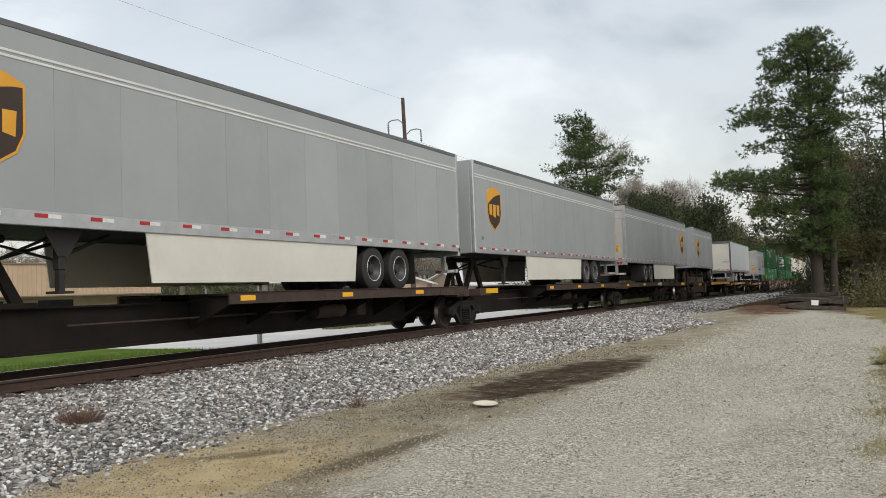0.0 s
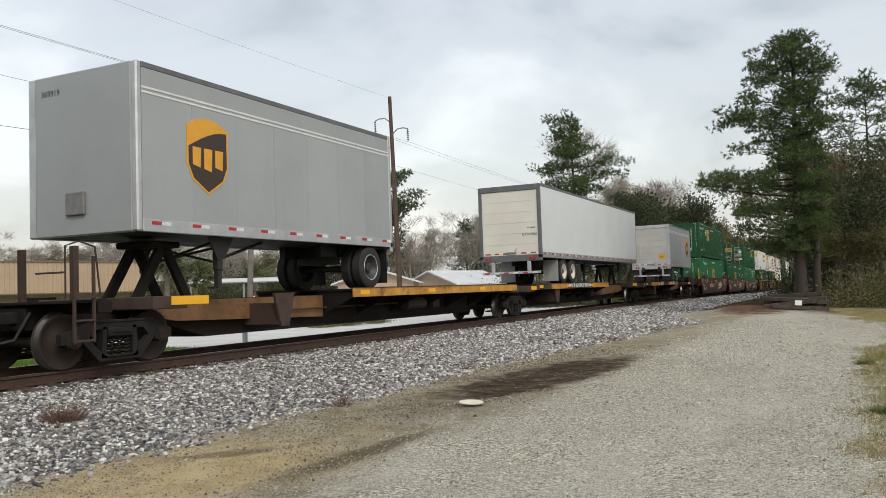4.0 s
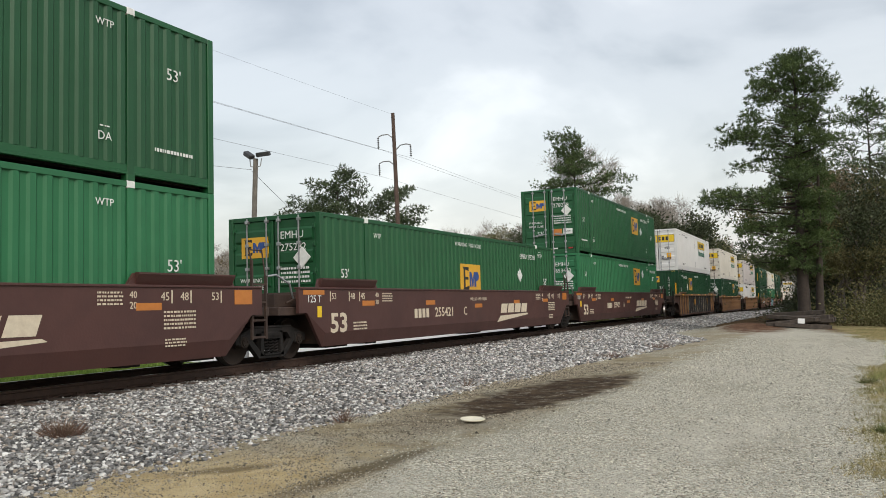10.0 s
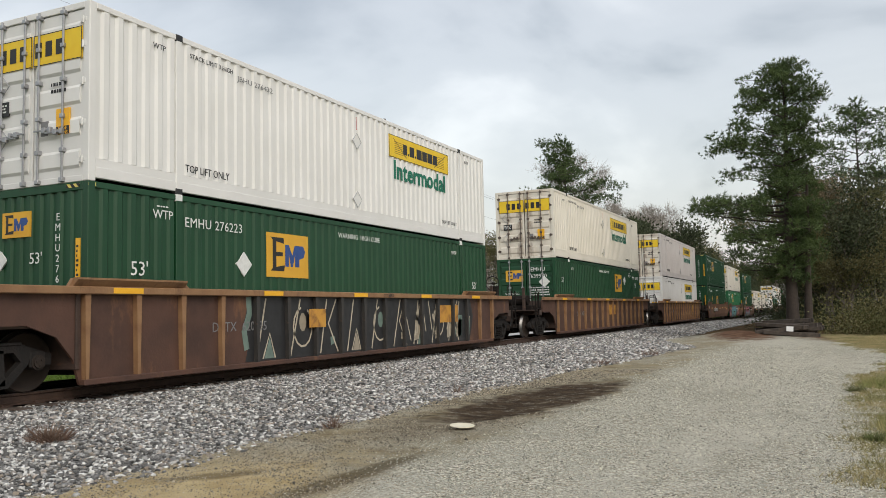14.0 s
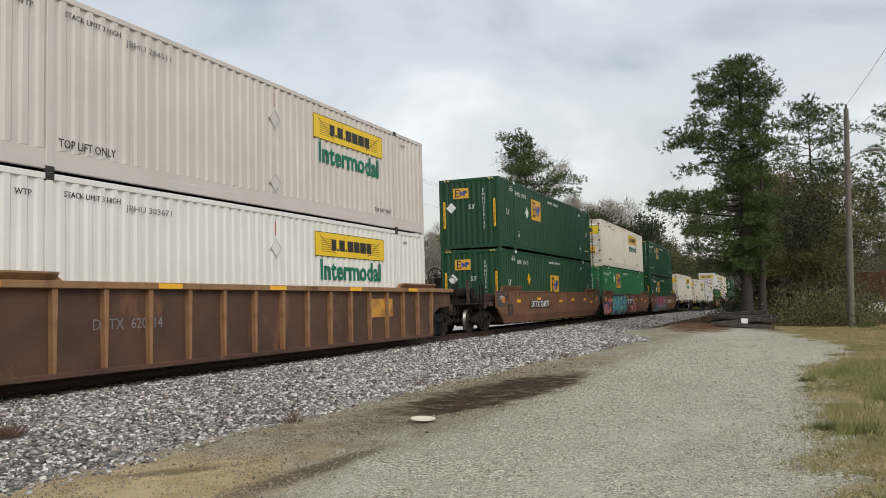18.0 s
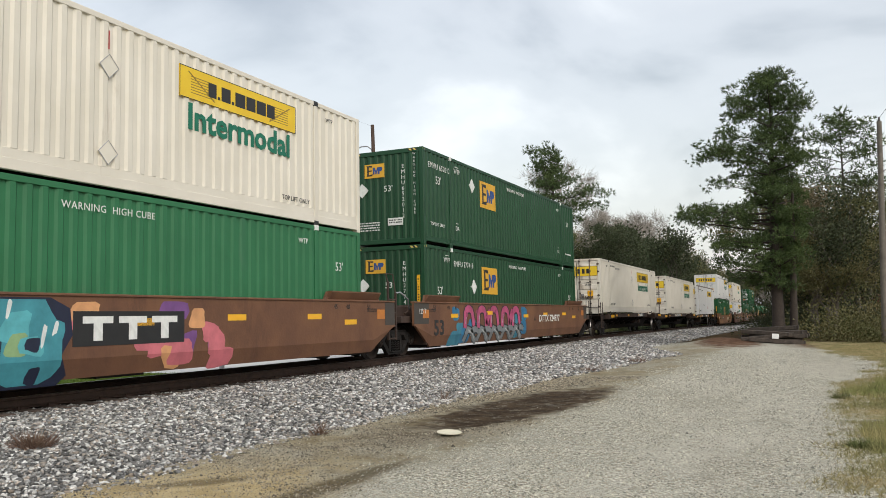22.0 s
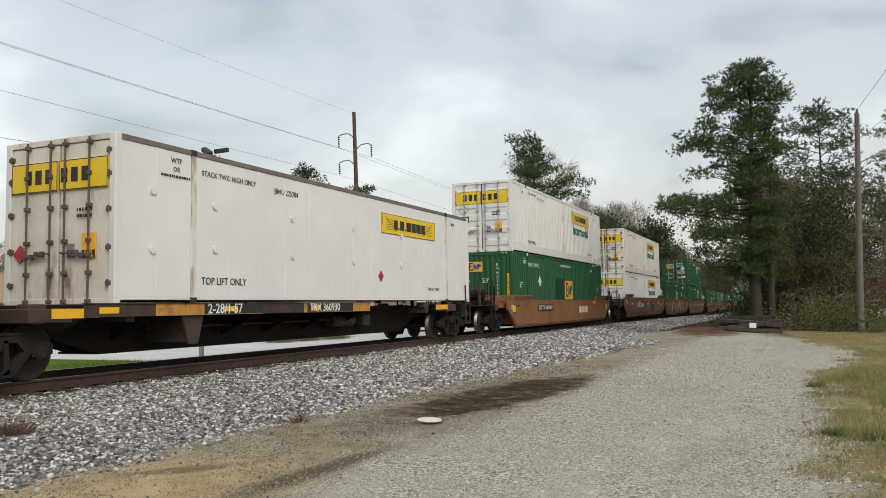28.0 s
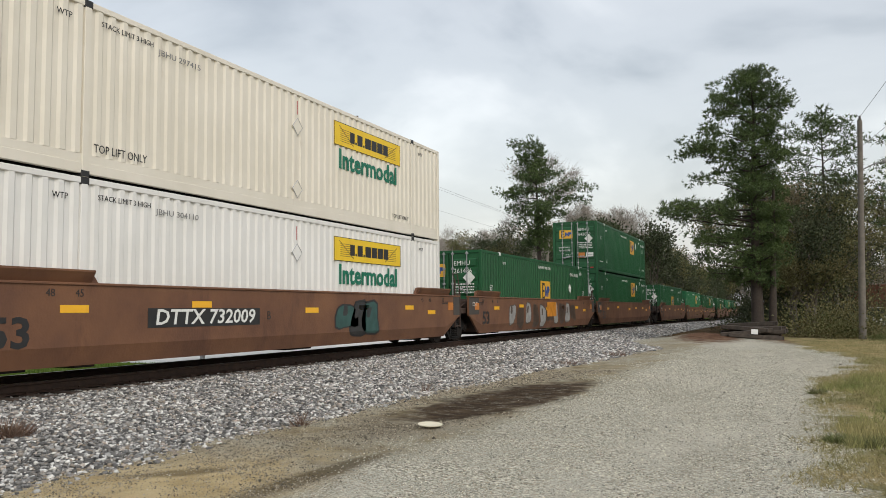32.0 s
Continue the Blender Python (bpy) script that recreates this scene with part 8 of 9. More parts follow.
        for k in range(14):
            y = rnd.uniform(2.2, 6.4)
            lines.append([(y, rnd.uniform(0.25, 0.6)), (y + rnd.uniform(-0.3, 0.4), rnd.uniform(0.9, 1.38))])
            if k % 2:
                fills.append([(y, 0.3), (y + 0.28, 0.34), (y + 0.34, rnd.uniform(0.6, 1.1)), (y + 0.05, rnd.uniform(0.6, 1.0))])
        shapes(fills[::2], 0.0028, olive)
        shapes(fills[1::2], 0.0028, PALETAN)
        shapes([q for pts in lines for q in band(pts, 0.045)], 0.0036, cream)
        part("logo_panel", kept("hpanel", lambda: Geo().box(0, 0.004, -0.32, 0.32, -0.2, 0.2).mesh("logo_panel", SPINE_Y)), car, at=pose(1.427, -2.0, 0.98))
        return
    y0, y1, n, w, h = {"pale": (-5.2, 5.2, 10, 0.85, 0.8), "spot": (1.6, 3.4, 3, 0.9, 0.7)}[kind]
    for i in range(n):
        y = y0 + (i + 0.5) * (y1 - y0) / n
        z = 0.82 + rnd.uniform(-0.06, 0.1)
        body = lobe(rnd, y, z, w * rnd.uniform(0.8, 1.1), h * rnd.uniform(0.85, 1.1), rnd.uniform(-0.2, 0.3))
        shape(grown(body, 1.13), 0.0035, mats[1] if kind == "pale" else BLACK)
        shape(body, 0.005, mats[i % 2])
        shape(lobe(rnd, y - 0.1 * w, z + 0.16, 0.28 * w, 0.34 * h, 0.2), 0.0065, mats[1])
    if kind == "pale":
        part("logo_block", Geo().box(0, 0.004, -0.75, 0.75, -0.32, 0.32), car, mats[2], at=pose(1.455, 0.9, 1.06))


TEALSPRAY = surf("sprayed_teal_mist", (0.05, 0.22, 0.30), (0.03, 0.15, 0.22), 3, 0.6)
PALETAN = surf("sprayed_pale_tan", (0.36, 0.31, 0.23), (0.26, 0.22, 0.16), 3, 0.6)
FLANK = surf("golden_brown_sill_paint", (0.22, 0.11, 0.04), (0.13, 0.065, 0.03), 1.6, 0.65, stain=(0.05, 0.028, 0.018), stain_at=0.54, stain_scale=1.8, streak=0.5, bump=0.2, bscale=22)


def spine_car(half, ends=(False, False), trucks=(True, False), words="", number="", load="trailer", deck=(-8.0, 2.2), hitch=5.5, dark=False, wide_at=0.0):
    """One unit of a jointed spine wagon: a deep centre sill with outrigger decks for a trailer's wheels, and a hitch or pedestals."""
    car = thing("spine_wagon", "black and yellow spine wagon with a deep centre sill", "rail wagon", "wagons of the train")
    fascia = SPINE_BR if dark else SPINE_Y
    e = half + 0.3
    g = Geo()
    g.prism([(-e, 1.0), (-e, 0.72), (-half + 1.5, 0.66), (-half + 2.6, 0.34), (half - 2.6, 0.34), (half - 1.5, 0.66), (e, 0.72), (e, 1.0)], "x", -0.36, 0.36)
    part("centre_sill", g, car, SPINE)
    part("sill_flange", Geo().box(-0.45, 0.45, -e, e, 1.0, 1.03).box(-0.46, 0.46, -half + 2.6, half - 2.6, 0.3, 0.34), car, SPINE)
    d0, d1 = deck
    if load == "trailer" and not dark:
        m = -1 if d0 + d1 > 0 else 1
        a = -d0 if m < 0 else d1
        part("sill_flank", Geo().prism([(m * a, 1.02), (m * (half - 0.6), 1.02), (m * (half - 0.9), 0.78), (m * (half - 1.8), 0.64), (m * a, 0.52)], "x", -0.56, 0.56), car, FLANK)
    for s in (1, -1):
        g = Geo().box(s * 0.45, s * 1.4, d0, d1, 1.115, 1.155)
        part("wheel_deck", g, car, SPINE)
        n = 6
        for i in range(n):
            y0 = d0 + i * (d1 - d0) / n
            y1 = d0 + (i + 1) * (d1 - d0) / n - 0.004
            part("deck_edge", Geo().box(s * 1.4, s * 1.44, y0, y1, 0.95, 1.165, 0.006), car, fascia if (i % 3 or not words) else SPINE_BR)
            if i % 2 == 0:
                thing_panel(car, 1.442 * s, y0 + 0.5, 1.06, 0.42, 0.1, "side" if s > 0 else "off", REFLECT, "reflector")
            part("deck_lip", Geo().box(s * 1.38, s * 1.46, y0, y1, 1.165, 1.18), car, SPINE_BR)
        for i in range(n + 1):
            y = d0 + 0.1 + i * (d1 - d0 - 0.2) / n
            part("outrigger", kept("outrigger", lambda: Geo().prism([(0.36, 0.5), (0.36, 1.11), (1.4, 1.11), (1.4, 0.97)], "y", -0.025, 0.025).mesh("outrigger", SPINE)), car, at=Matrix.Translation((0, y, 0)) @ Matrix.Diagonal((s, 1, 1, 1)))
        if not dark:
            part("bracket", kept("stirrup", lambda: Geo().prism([(-0.32, 1.1), (0.36, 1.1), (0.16, 0.42), (-0.1, 0.42)], "x", 1.3, 1.36).box(0.36, 1.3, -0.12, 0.14, 0.46, 0.9).mesh("bracket", SPINE_BR)), car, at=Matrix.Translation((0, -half + 4.0, 0)) @ Matrix.Diagonal((s, 1, 1, 1)))
        for y in (-half + 0.8, half - 0.8):
            part("end_bolster", kept("ebolster", lambda: Geo().box(0.3, 1.4, -0.4, 0.4, 0.88, 1.1, 0.015).mesh("end_bolster", SPINE_BR)), car, at=Matrix.Translation((0, y, 0)) @ Matrix.Diagonal((s, 1, 1, 1)))
        for y in (-half + 1.25, half - 1.6):
            thing_panel(car, 1.42 * s, y, 1.02, 0.9, 0.15, "side" if s > 0 else "off", REFLECT, "reflector")
    g = Geo()
    g.cyl((0.62, 1.5, 0.7), (0.62, 2.6, 0.7), 0.16, 14)
    g.tube([(0.62, -5.0, 0.72), (0.62, 1.5, 0.74)], 0.02, 6)
    g.box(0.5, 0.75, 3.1, 3.5, 0.55, 0.85, 0.02)
    part("air_tank", g, car, SPINE_BR, smooth=True)
    if load == "trailer":
        g = Geo()
        for s in (1, -1):
            g.prism([(hitch - 0.75, 1.03), (hitch - 0.55, 1.03), (hitch + 0.1, 2.02), (hitch - 0.12, 2.02)], "x", s * 0.36 - 0.05, s * 0.36 + 0.05)
            g.prism([(hitch + 0.55, 1.03), (hitch + 0.75, 1.03), (hitch + 0.16, 2.02), (hitch - 0.02, 2.02)], "x", s * 0.36 - 0.05, s * 0.36 + 0.05)
        g.box(-0.45, 0.45, hitch - 0.35, hitch + 0.4, 2.0, 2.12, 0.03)
        g.box(-0.5, 0.5, hitch - 0.9, hitch + 0.9, 1.0, 1.1, 0.02)
        part("trailer_hitch", g, car, SPINE)
    else:
        for y in (-7.95, -6.1, 6.1, 7.95):
            for s in (1, -1):
                part("pedestal", kept("pedestal", lambda: Geo().box(1.02, 1.3, -0.16, 0.16, 1.0, 1.17, 0.02).box(0.3, 1.3, -0.1, 0.1, 0.86, 1.0).mesh("pedestal", SPINE_BR)), car, at=Matrix.Translation((0, y, 0)) @ Matrix.Diagonal((s, 1, 1, 1)))
    for d, free, has in ((-1, ends[0], trucks[0]), (1, ends[1], trucks[1])):
        if has:
            truck(car, d * half)
        if free:
            end_platform(car, d * half, d, SPINE, brake=False, yellow=SPINE_BR)
        else:
            part("joint", kept(("sjoint", half), lambda: Geo().cyl((0, half, 0.72), (0, half, 1.06), 0.3, 16).box(-0.5, 0.5, half - 0.5, half, 0.86, 1.04).mesh("joint", SPINE)), car, at=Matrix.Diagonal((1, d, 1, 1)))
    if words:
        wide = 1.75 if len(words) < 12 else 3.55
        start = wide_at if wide_at else -half + 5.3
        part("name_band", Geo().box(1.438, 1.4425, start - 0.1, start + wide, 0.965, 1.16), car, BLACK)
        write(words, 0.27 if len(words) < 12 else 0.21, LETTER, car, 1.444, start, 1.06, bold=0.004, spacing=1.0)
    if number:
        part("number_band", Geo().box(1.438, 1.4425, d1 - 3.0, d1 - 0.9, 0.965, 1.16), car, BLACK)
        write(number, 0.26, LETTER, car, 1.444, d1 - 2.9, 1.06, bold=0.004)
    return car


# ---- trailers ----
VAN = surf("grey_van_panel", (0.35, 0.372, 0.378), (0.315, 0.335, 0.34), 0.5, 0.42, stain=(0.31, 0.32, 0.315), stain_at=0.6, stain_scale=1.1, streak=6, vary=0.06)
VAN_WHITE = surf("white_van_panel", (0.72, 0.765, 0.775), (0.67, 0.71, 0.72), 0.5, 0.38, stain=(0.62, 0.63, 0.62), stain_at=0.64, stain_scale=1.0, streak=6)
DOORW = surf("cream_door_panel", (0.72, 0.69, 0.62), (0.66, 0.63, 0.56), 0.8, 0.5, stain=(0.5, 0.44, 0.36), stain_at=0.62, stain_scale=2, streak=3)
DOORG = surf("grey_rollup_door", (0.47, 0.46, 0.43), (0.41, 0.40, 0.37), 1.0, 0.55, stain=(0.3, 0.28, 0.25), stain_at=0.6, stain_scale=2, streak=3)
BRIGHT = surf("bright_rub_strip", (0.70, 0.71, 0.70), (0.60, 0.61, 0.60), 3, 0.4)
ALU = surf("aluminium_rail", (0.55, 0.56, 0.57), (0.45, 0.46, 0.47), 3, 0.4, 0.6)
DARKRAIL = surf("dark_top_rail", (0.10, 0.105, 0.11), (0.14, 0.145, 0.15), 3, 0.5)
RUBBER = surf("tyre_rubber", (0.018, 0.018, 0.019), (0.028, 0.027, 0.026), 9, 0.8, bump=0.3, bscale=60)
RIMDARK = surf("black_steel_rim", (0.02, 0.02, 0.021), (0.035, 0.034, 0.033), 5, 0.5)
RIMWHITE = surf("white_steel_rim", (0.66, 0.62, 0.54), (0.5, 0.45, 0.38), 5, 0.55)
SKIRT = surf("cream_side_skirt", (0.68, 0.67, 0.60), (0.62, 0.60, 0.53), 1.0, 0.5, stain=(0.48, 0.45, 0.38), stain_at=0.62, stain_scale=1.5, streak=4)
SHIELD = surf("dark_brown_emblem", (0.035, 0.02, 0.014), (0.045, 0.026, 0.018), 4, 0.5)
GOLD = surf("gold_emblem", (0.72, 0.36, 0.03), (0.66, 0.32, 0.03), 4, 0.5)
CHASSIS = surf("black_chassis", (0.014, 0.014, 0.014), (0.024, 0.022, 0.02), 5, 0.65, bump=0.2, bscale=20)
MUDFLAP = surf("grey_mud_flap", (0.36, 0.36, 0.35), (0.3, 0.3, 0.29), 4, 0.6)


def road_wheel(parent, x, y, r, rim):
    def tyre():
        return Geo().lathe([(-0.13, 0.6 * r), (-0.135, 0.8 * r), (-0.12, 0.95 * r), (-0.1, r), (0.1, r), (0.12, 0.95 * r), (0.135, 0.8 * r), (0.13, 0.6 * r), (-0.13, 0.6 * r)], (0, 0, 0), "x", 28).mesh("tyre", RUBBER, True)

    def rim_me():
        g = Geo().lathe([(0.12, 0.61 * r), (0.10, 0.56 * r), (0.02, 0.5 * r), (-0.03, 0.34 * r), (0.0, 0.24 * r), (0.06, 0.2 * r), (0.07, 0.0)], (0, 0, 0), "x", 24)
        for i in range(8):
            a = 2 * math.pi * i / 8
            g.cyl((-0.01, 0.28 * r * math.cos(a), 0.28 * r * math.sin(a)), (0.03, 0.28 * r * math.cos(a), 0.28 * r * math.sin(a)), 0.018, 6)
        return g.mesh("rim", rim, True)
    def holes():
        g = Geo()
        # dark discs stand in for the shade inside the rim's openings; the hub follows
        for i in range(5):
            a = 2 * math.pi * (i + 0.5) / 5
            g.cyl((-0.06, 0.41 * r * math.cos(a), 0.41 * r * math.sin(a)), (0.002, 0.41 * r * math.cos(a), 0.41 * r * math.sin(a)), 0.065 * r, 10)
        g.cyl((0.0, 0, 0), (0.085, 0, 0), 0.19 * r, 14)
        return g.mesh("hub", CHASSIS)
    w = part("wheel", kept(("tyre", r), tyre), parent, at=Matrix.Translation((x, y, r)) @ Matrix.Diagonal((1 if x > 0 else -1, 1, 1, 1)))
    part("rim", kept(("rim", r, rim.name), rim_me), w)
    if rim is RIMWHITE:
        part("hub", kept(("hub", r), holes), w, label="dark hub, hand holes painted as dark discs")
    part("rim_lip", kept(("lip", r, rim.name), lambda: Geo().lathe([(0.10, 0.60 * r), (0.128, 0.635 * r), (0.138, 0.61 * r), (0.128, 0.575 * r), (0.10, 0.57 * r)], (0, 0, 0), "x", 28).mesh("rim_lip", CHROME if rim is RIMDARK else rim, True)), w)
    return w


def emblem(t, y, z, h):
    """A dark shield with a gold border and gold blocks, no letters."""
    w = 0.78 * h
    out = [(-0.5 * w, 0.38 * h), (-0.25 * w, 0.47 * h), (0, 0.5 * h), (0.25 * w, 0.47 * h), (0.5 * w, 0.38 * h), (0.5 * w, -0.12 * h), (0.38 * w, -0.32 * h), (0, -0.5 * h), (-0.38 * w, -0.32 * h), (-0.5 * w, -0.12 * h)]
    e = part("emblem", Geo().prism(out, "z", -0.01, 0.003), t, GOLD, "dark shield emblem edged in gold", at=Matrix.Translation((1.297, y, z)) @ SIDE)
    top = [(-0.46 * w + 0.92 * w * k / 6, 0.1 * h + 0.25 * h * math.sin(0.5 * math.pi * k / 6)) for k in range(7)]
    part("emblem_field", Geo().prism([(-0.46 * w, -0.12 * h), (-0.35 * w, -0.3 * h), (0, -0.47 * h), (0.35 * w, -0.3 * h), (0.46 * w, -0.12 * h)] + top[::-1], "z", 0.003, 0.006), e, SHIELD)
    for a, low in ((-0.27, -0.16), (0.0, -0.2), (0.27, -0.16)):
        part("emblem_block", Geo().prism([((a - 0.1) * w, (low + 0.03) * h), ((a + 0.08) * w, low * h), ((a + 0.1) * w, 0.1 * h), ((a - 0.1) * w, 0.1 * h)], "z", 0.006, 0.009), e, GOLD)


def trailer(L, nose_near, body, skirts=True, mark=True, rim=RIMDARK, fleet="", pup=False, band=True, tandem=3.5):
    """A box semi-trailer. Its base is where its tyres stand; the nose points to -y if nose_near."""
    what = "grey box semi-trailer with a dark shield emblem" if mark else "plain white box semi-trailer on white wheels"
    if pup:
        what = "short grey box trailer with a dark shield emblem"
    t = thing("box_trailer", what, "trailer", "trailers on the train")
    h = L / 2
    d = -1 if nose_near else 1
    z0, z1, r = 1.03, 3.9, 0.51
    n = 13 if not pup else 7

    def Y(a):
        return d * a   # a runs from the rear (-h) to the nose (+h)
    for s in (1, -1):
        for i in range(n):
            a0, a1 = -h + 0.12 + i * (L - 0.24) / n, -h + 0.12 + (i + 1) * (L - 0.24) / n
            lo, hi = sorted((Y(a0), Y(a1)))
            g = Geo().box(s * 1.25, s * 1.288, lo + 0.0015, hi - 0.0015, z0 + 0.22, z1 - (0.42 if band else 0.1), 0.002)
            for k in range(0, 26):
                z = z0 + 0.3 + k * 0.09
                if z < z1 - 0.5:
                    g.box(s * 1.288, s * 1.2905, lo + 0.02, lo + 0.032, z, z + 0.012)
            part("side_panel", g, t, body)
        lo, hi = -h + 0.12, h - 0.12
        if band:
            part("upper_panel", Geo().box(s * 1.25, s * 1.287, lo, hi, z1 - 0.418, z1 - 0.1, 0.002), t, body)
            part("rub_strip", Geo().box(s * 1.28, s * 1.298, lo, hi, z1 - 0.455, z1 - 0.415, 0.004), t, BRIGHT)
            part("rub_strip", Geo().box(s * 1.28, s * 1.298, lo, hi, z1 - 0.535, z1 - 0.495, 0.004), t, BRIGHT)
        part("top_rail", Geo().box(s * 1.2, s * 1.295, lo, hi, z1 - 0.1, z1, 0.01), t, DARKRAIL if band or not mark else ALU)
        part("bottom_rail", Geo().box(s * 1.2, s * 1.296, lo, hi, z0, z0 + 0.22, 0.008), t, ALU)
        m = round(L / 0.95)
        for i in range(m):
            y = lo + 0.3 + i * (hi - lo - 0.6) / (m - 1)
            for k, q in ((0, RED), (1, LETTER)):
                me = kept(("tape", q.name), lambda: Geo().box(0, 0.003, -0.11, 0.11, -0.03, 0.03).mesh("reflective_tape", q))
                part("reflective_tape", me, t, at=Matrix.Translation((s * 1.2965, y + (0.0 if k == 0 else 0.22), z0 + 0.15)) @ Matrix.Diagonal((s, 1, 1, 1)))
    part("roof", Geo().box(-1.21, 1.21, -h + 0.1, h - 0.1, z1 - 0.05, z1 - 0.008), t, body)
    part("floor", Geo().box(-1.2, 1.2, -h + 0.1, h - 0.1, z0 + 0.02, z0 + 0.12), t, CHASSIS)
    # nose
    ny = Y(h)
    lo, hi = sorted((Y(h - 0.12), ny))
    part("nose_wall", Geo().box(-1.17, 1.17, lo, hi, z0, z1, 0.02), t, body)
    for s in (1, -1):
        part("nose_corner", Geo().box(s * 1.17, s * 1.297, lo, hi, z0, z1, 0.025), t, ALU)
    if nose_near:
        g = Geo().box(-0.35, 0.1, ny - 0.06, ny, z0 + 0.35, z0 + 0.75, 0.015)
        part("connector_box", g, t, GREYSIGN)
        if fleet:
            write(fleet, 0.16, BLACK, t, -1.0, ny - 0.002, z1 - 0.32, "near")
    # rear
    ry = Y(-h)
    lo, hi = sorted((Y(-h + 0.12), ry))
    part("rear_frame", Geo().box(-1.295, -1.16, lo, hi, z0, z1, 0.012).box(1.16, 1.295, lo, hi, z0, z1, 0.012).box(-1.16, 1.16, lo, hi, z1 - 0.22, z1, 0.012).box(-1.295, 1.295, lo, hi, z0 - 0.12, z0 + 0.12, 0.012), t, DARKRAIL if body is VAN_WHITE else ALU)
    dm = DOORW if body is VAN_WHITE else DOORG
    for i in range(6):
        q0 = z0 + 0.13 + i * (z1 - 0.22 - z0 - 0.13) / 6
        q1 = z0 + 0.13 + (i + 1) * (z1 - 0.22 - z0 - 0.13) / 6
        a, b = sorted((Y(-h + 0.03), Y(-h + 0.09)))
        part("door_panel", Geo().box(-1.155, 1.155, a, b, q0 + 0.002, q1 - 0.002, 0.004), t, dm)
    if not nose_near:
        yy = ry - 0.004
        for x in (-0.95, -0.6, -0.2, 0.55, 0.95):
            thing_panel(t, x, yy + 0.03, z0 + 0.2, 0.22, 0.05, "near", RED, "reflector")
            thing_panel(t, x + 0.2, yy + 0.03, z0 + 0.2, 0.18, 0.05, "near", LETTER, "reflector")
        for s in (1, -1):
            for k in (0, 1):
                part("tail_lamp", kept("tlamp", lambda: Geo().cyl((0, -0.02, 0), (0, 0.02, 0), 0.06, 14).mesh("tail_lamp", RED)), t, at=pose(s * (1.0 - 0.15 * k), yy, z0))
        part("latch", Geo().box(-0.15, 0.25, yy - 0.02, yy + 0.03, z0 + 0.2, z0 + 0.26, 0.008).cyl((0.2, yy - 0.03, z0 + 0.28), (0.3, yy - 0.03, z0 + 0.4), 0.015, 6), t, STEEL)
        if body is not VAN_WHITE:
            cl = thing_panel(t, 0.72, ry + 0.025, 1.75, 0.42, 0.3, "near", REFLECT, "caution_label", "yellow caution label")
            write("CAUTION", 0.08, BLACK, cl, 0, 0.09, 0.005, "flat", "CENTER")
            fine_print(cl, 0, -0.05, 0.004, 0.3, 0.14, 3, "flat", BLACK, 71)
        if fleet:
            write(fleet, 0.15, BLACK, t, 0.5, ry + 0.025, 1.95, "near")
            fine_print(t, 0.9, ry + 0.024, 2.2, 0.34, 0.08, 1, "near", DGREEN, 51)
    # under-ride guard
    gy = Y(-h + 0.05)
    for s in (1, -1):
        part("guard_post", Geo().box(s * 0.75 - 0.07, s * 0.75 + 0.07, gy - 0.04, gy + 0.04, 0.5, z0 - 0.1, 0.01), t, ALU)
    part("guard_bar", Geo().box(-1.2, 1.2, gy - 0.05, gy + 0.05, 0.42, 0.52, 0.012), t, ALU)
    for i in range(6):
        thing_panel(t, -1.0 + i * 0.4, gy - 0.051 if not nose_near else gy - 0.051, 0.47, 0.2, 0.06, "near", RED if i % 2 == 0 else LETTER, "reflector")
    # running gear
    axles = [-h + tandem, -h + tandem + 1.24] if not pup else [-h + 1.05]
    for a in axles:
        part("axle", kept("axle", lambda: Geo().cyl((-1.0, 0, r), (1.0, 0, r), 0.07, 12).mesh("axle", CHASSIS)), t, at=pose(0, Y(a), 0))
        for s in (1, -1):
            road_wheel(t, s * 1.12, Y(a), r, rim)
            road_wheel(t, s * 0.8, Y(a), r, rim)
    part("slider_frame", Geo().box(-0.6, -0.45, Y(axles[0]) - 1.2, Y(axles[0]) + 1.6, 0.78, z0 + 0.02).box(0.45, 0.6, Y(axles[0]) - 1.2, Y(axles[0]) + 1.6, 0.78, z0 + 0.02).box(-0.6, 0.6, Y(axles[0]) - 0.5, Y(axles[0]) - 0.4, 0.6, z0 + 0.02), t, CHASSIS)
    my = Y(axles[0] - 0.78)
    for s in (1, -1):
        part("mud_flap", Geo().box(s * 0.62, s * 1.25, my - 0.008, my + 0.008, 0.12, 0.98), t, MUDFLAP if body is VAN_WHITE else BLACK)
    # landing legs
    ly = Y(h - (2.9 if not pup else 2.3))
    for s in (1, -1):
        part("landing_leg", Geo().box(s * 0.95 - 0.07, s * 0.95 + 0.07, ly - 0.07, ly + 0.07, 0.42, z0 + 0.1, 0.012).box(s * 0.95 - 0.05, s * 0.95 + 0.05, ly - 0.05, ly + 0.05, 0.1, 0.45).box(s * 0.95 - 0.14, s * 0.95 + 0.14, ly - 0.14, ly + 0.14, 0.06, 0.1).prism([(ly - 0.35, z0), (ly + 0.35, z0), (ly + 0.1, 0.62), (ly - 0.1, 0.62)], "x", s * 0.95 + s * 0.07, s * 0.95 + s * 0.09), t, CHASSIS)
    part("leg_brace", Geo().cyl((-0.95, ly, 0.55), (0.95, ly, 0.98), 0.025, 6).cyl((0.95, ly, 0.55), (-0.95, ly, 0.98), 0.025, 6).cyl((0.9, ly, 0.6), (0.5, Y(h - 4.2), z0), 0.03, 6).cyl((-0.9, ly, 0.6), (-0.5, Y(h - 4.2), z0), 0.03, 6), t, CHASSIS)
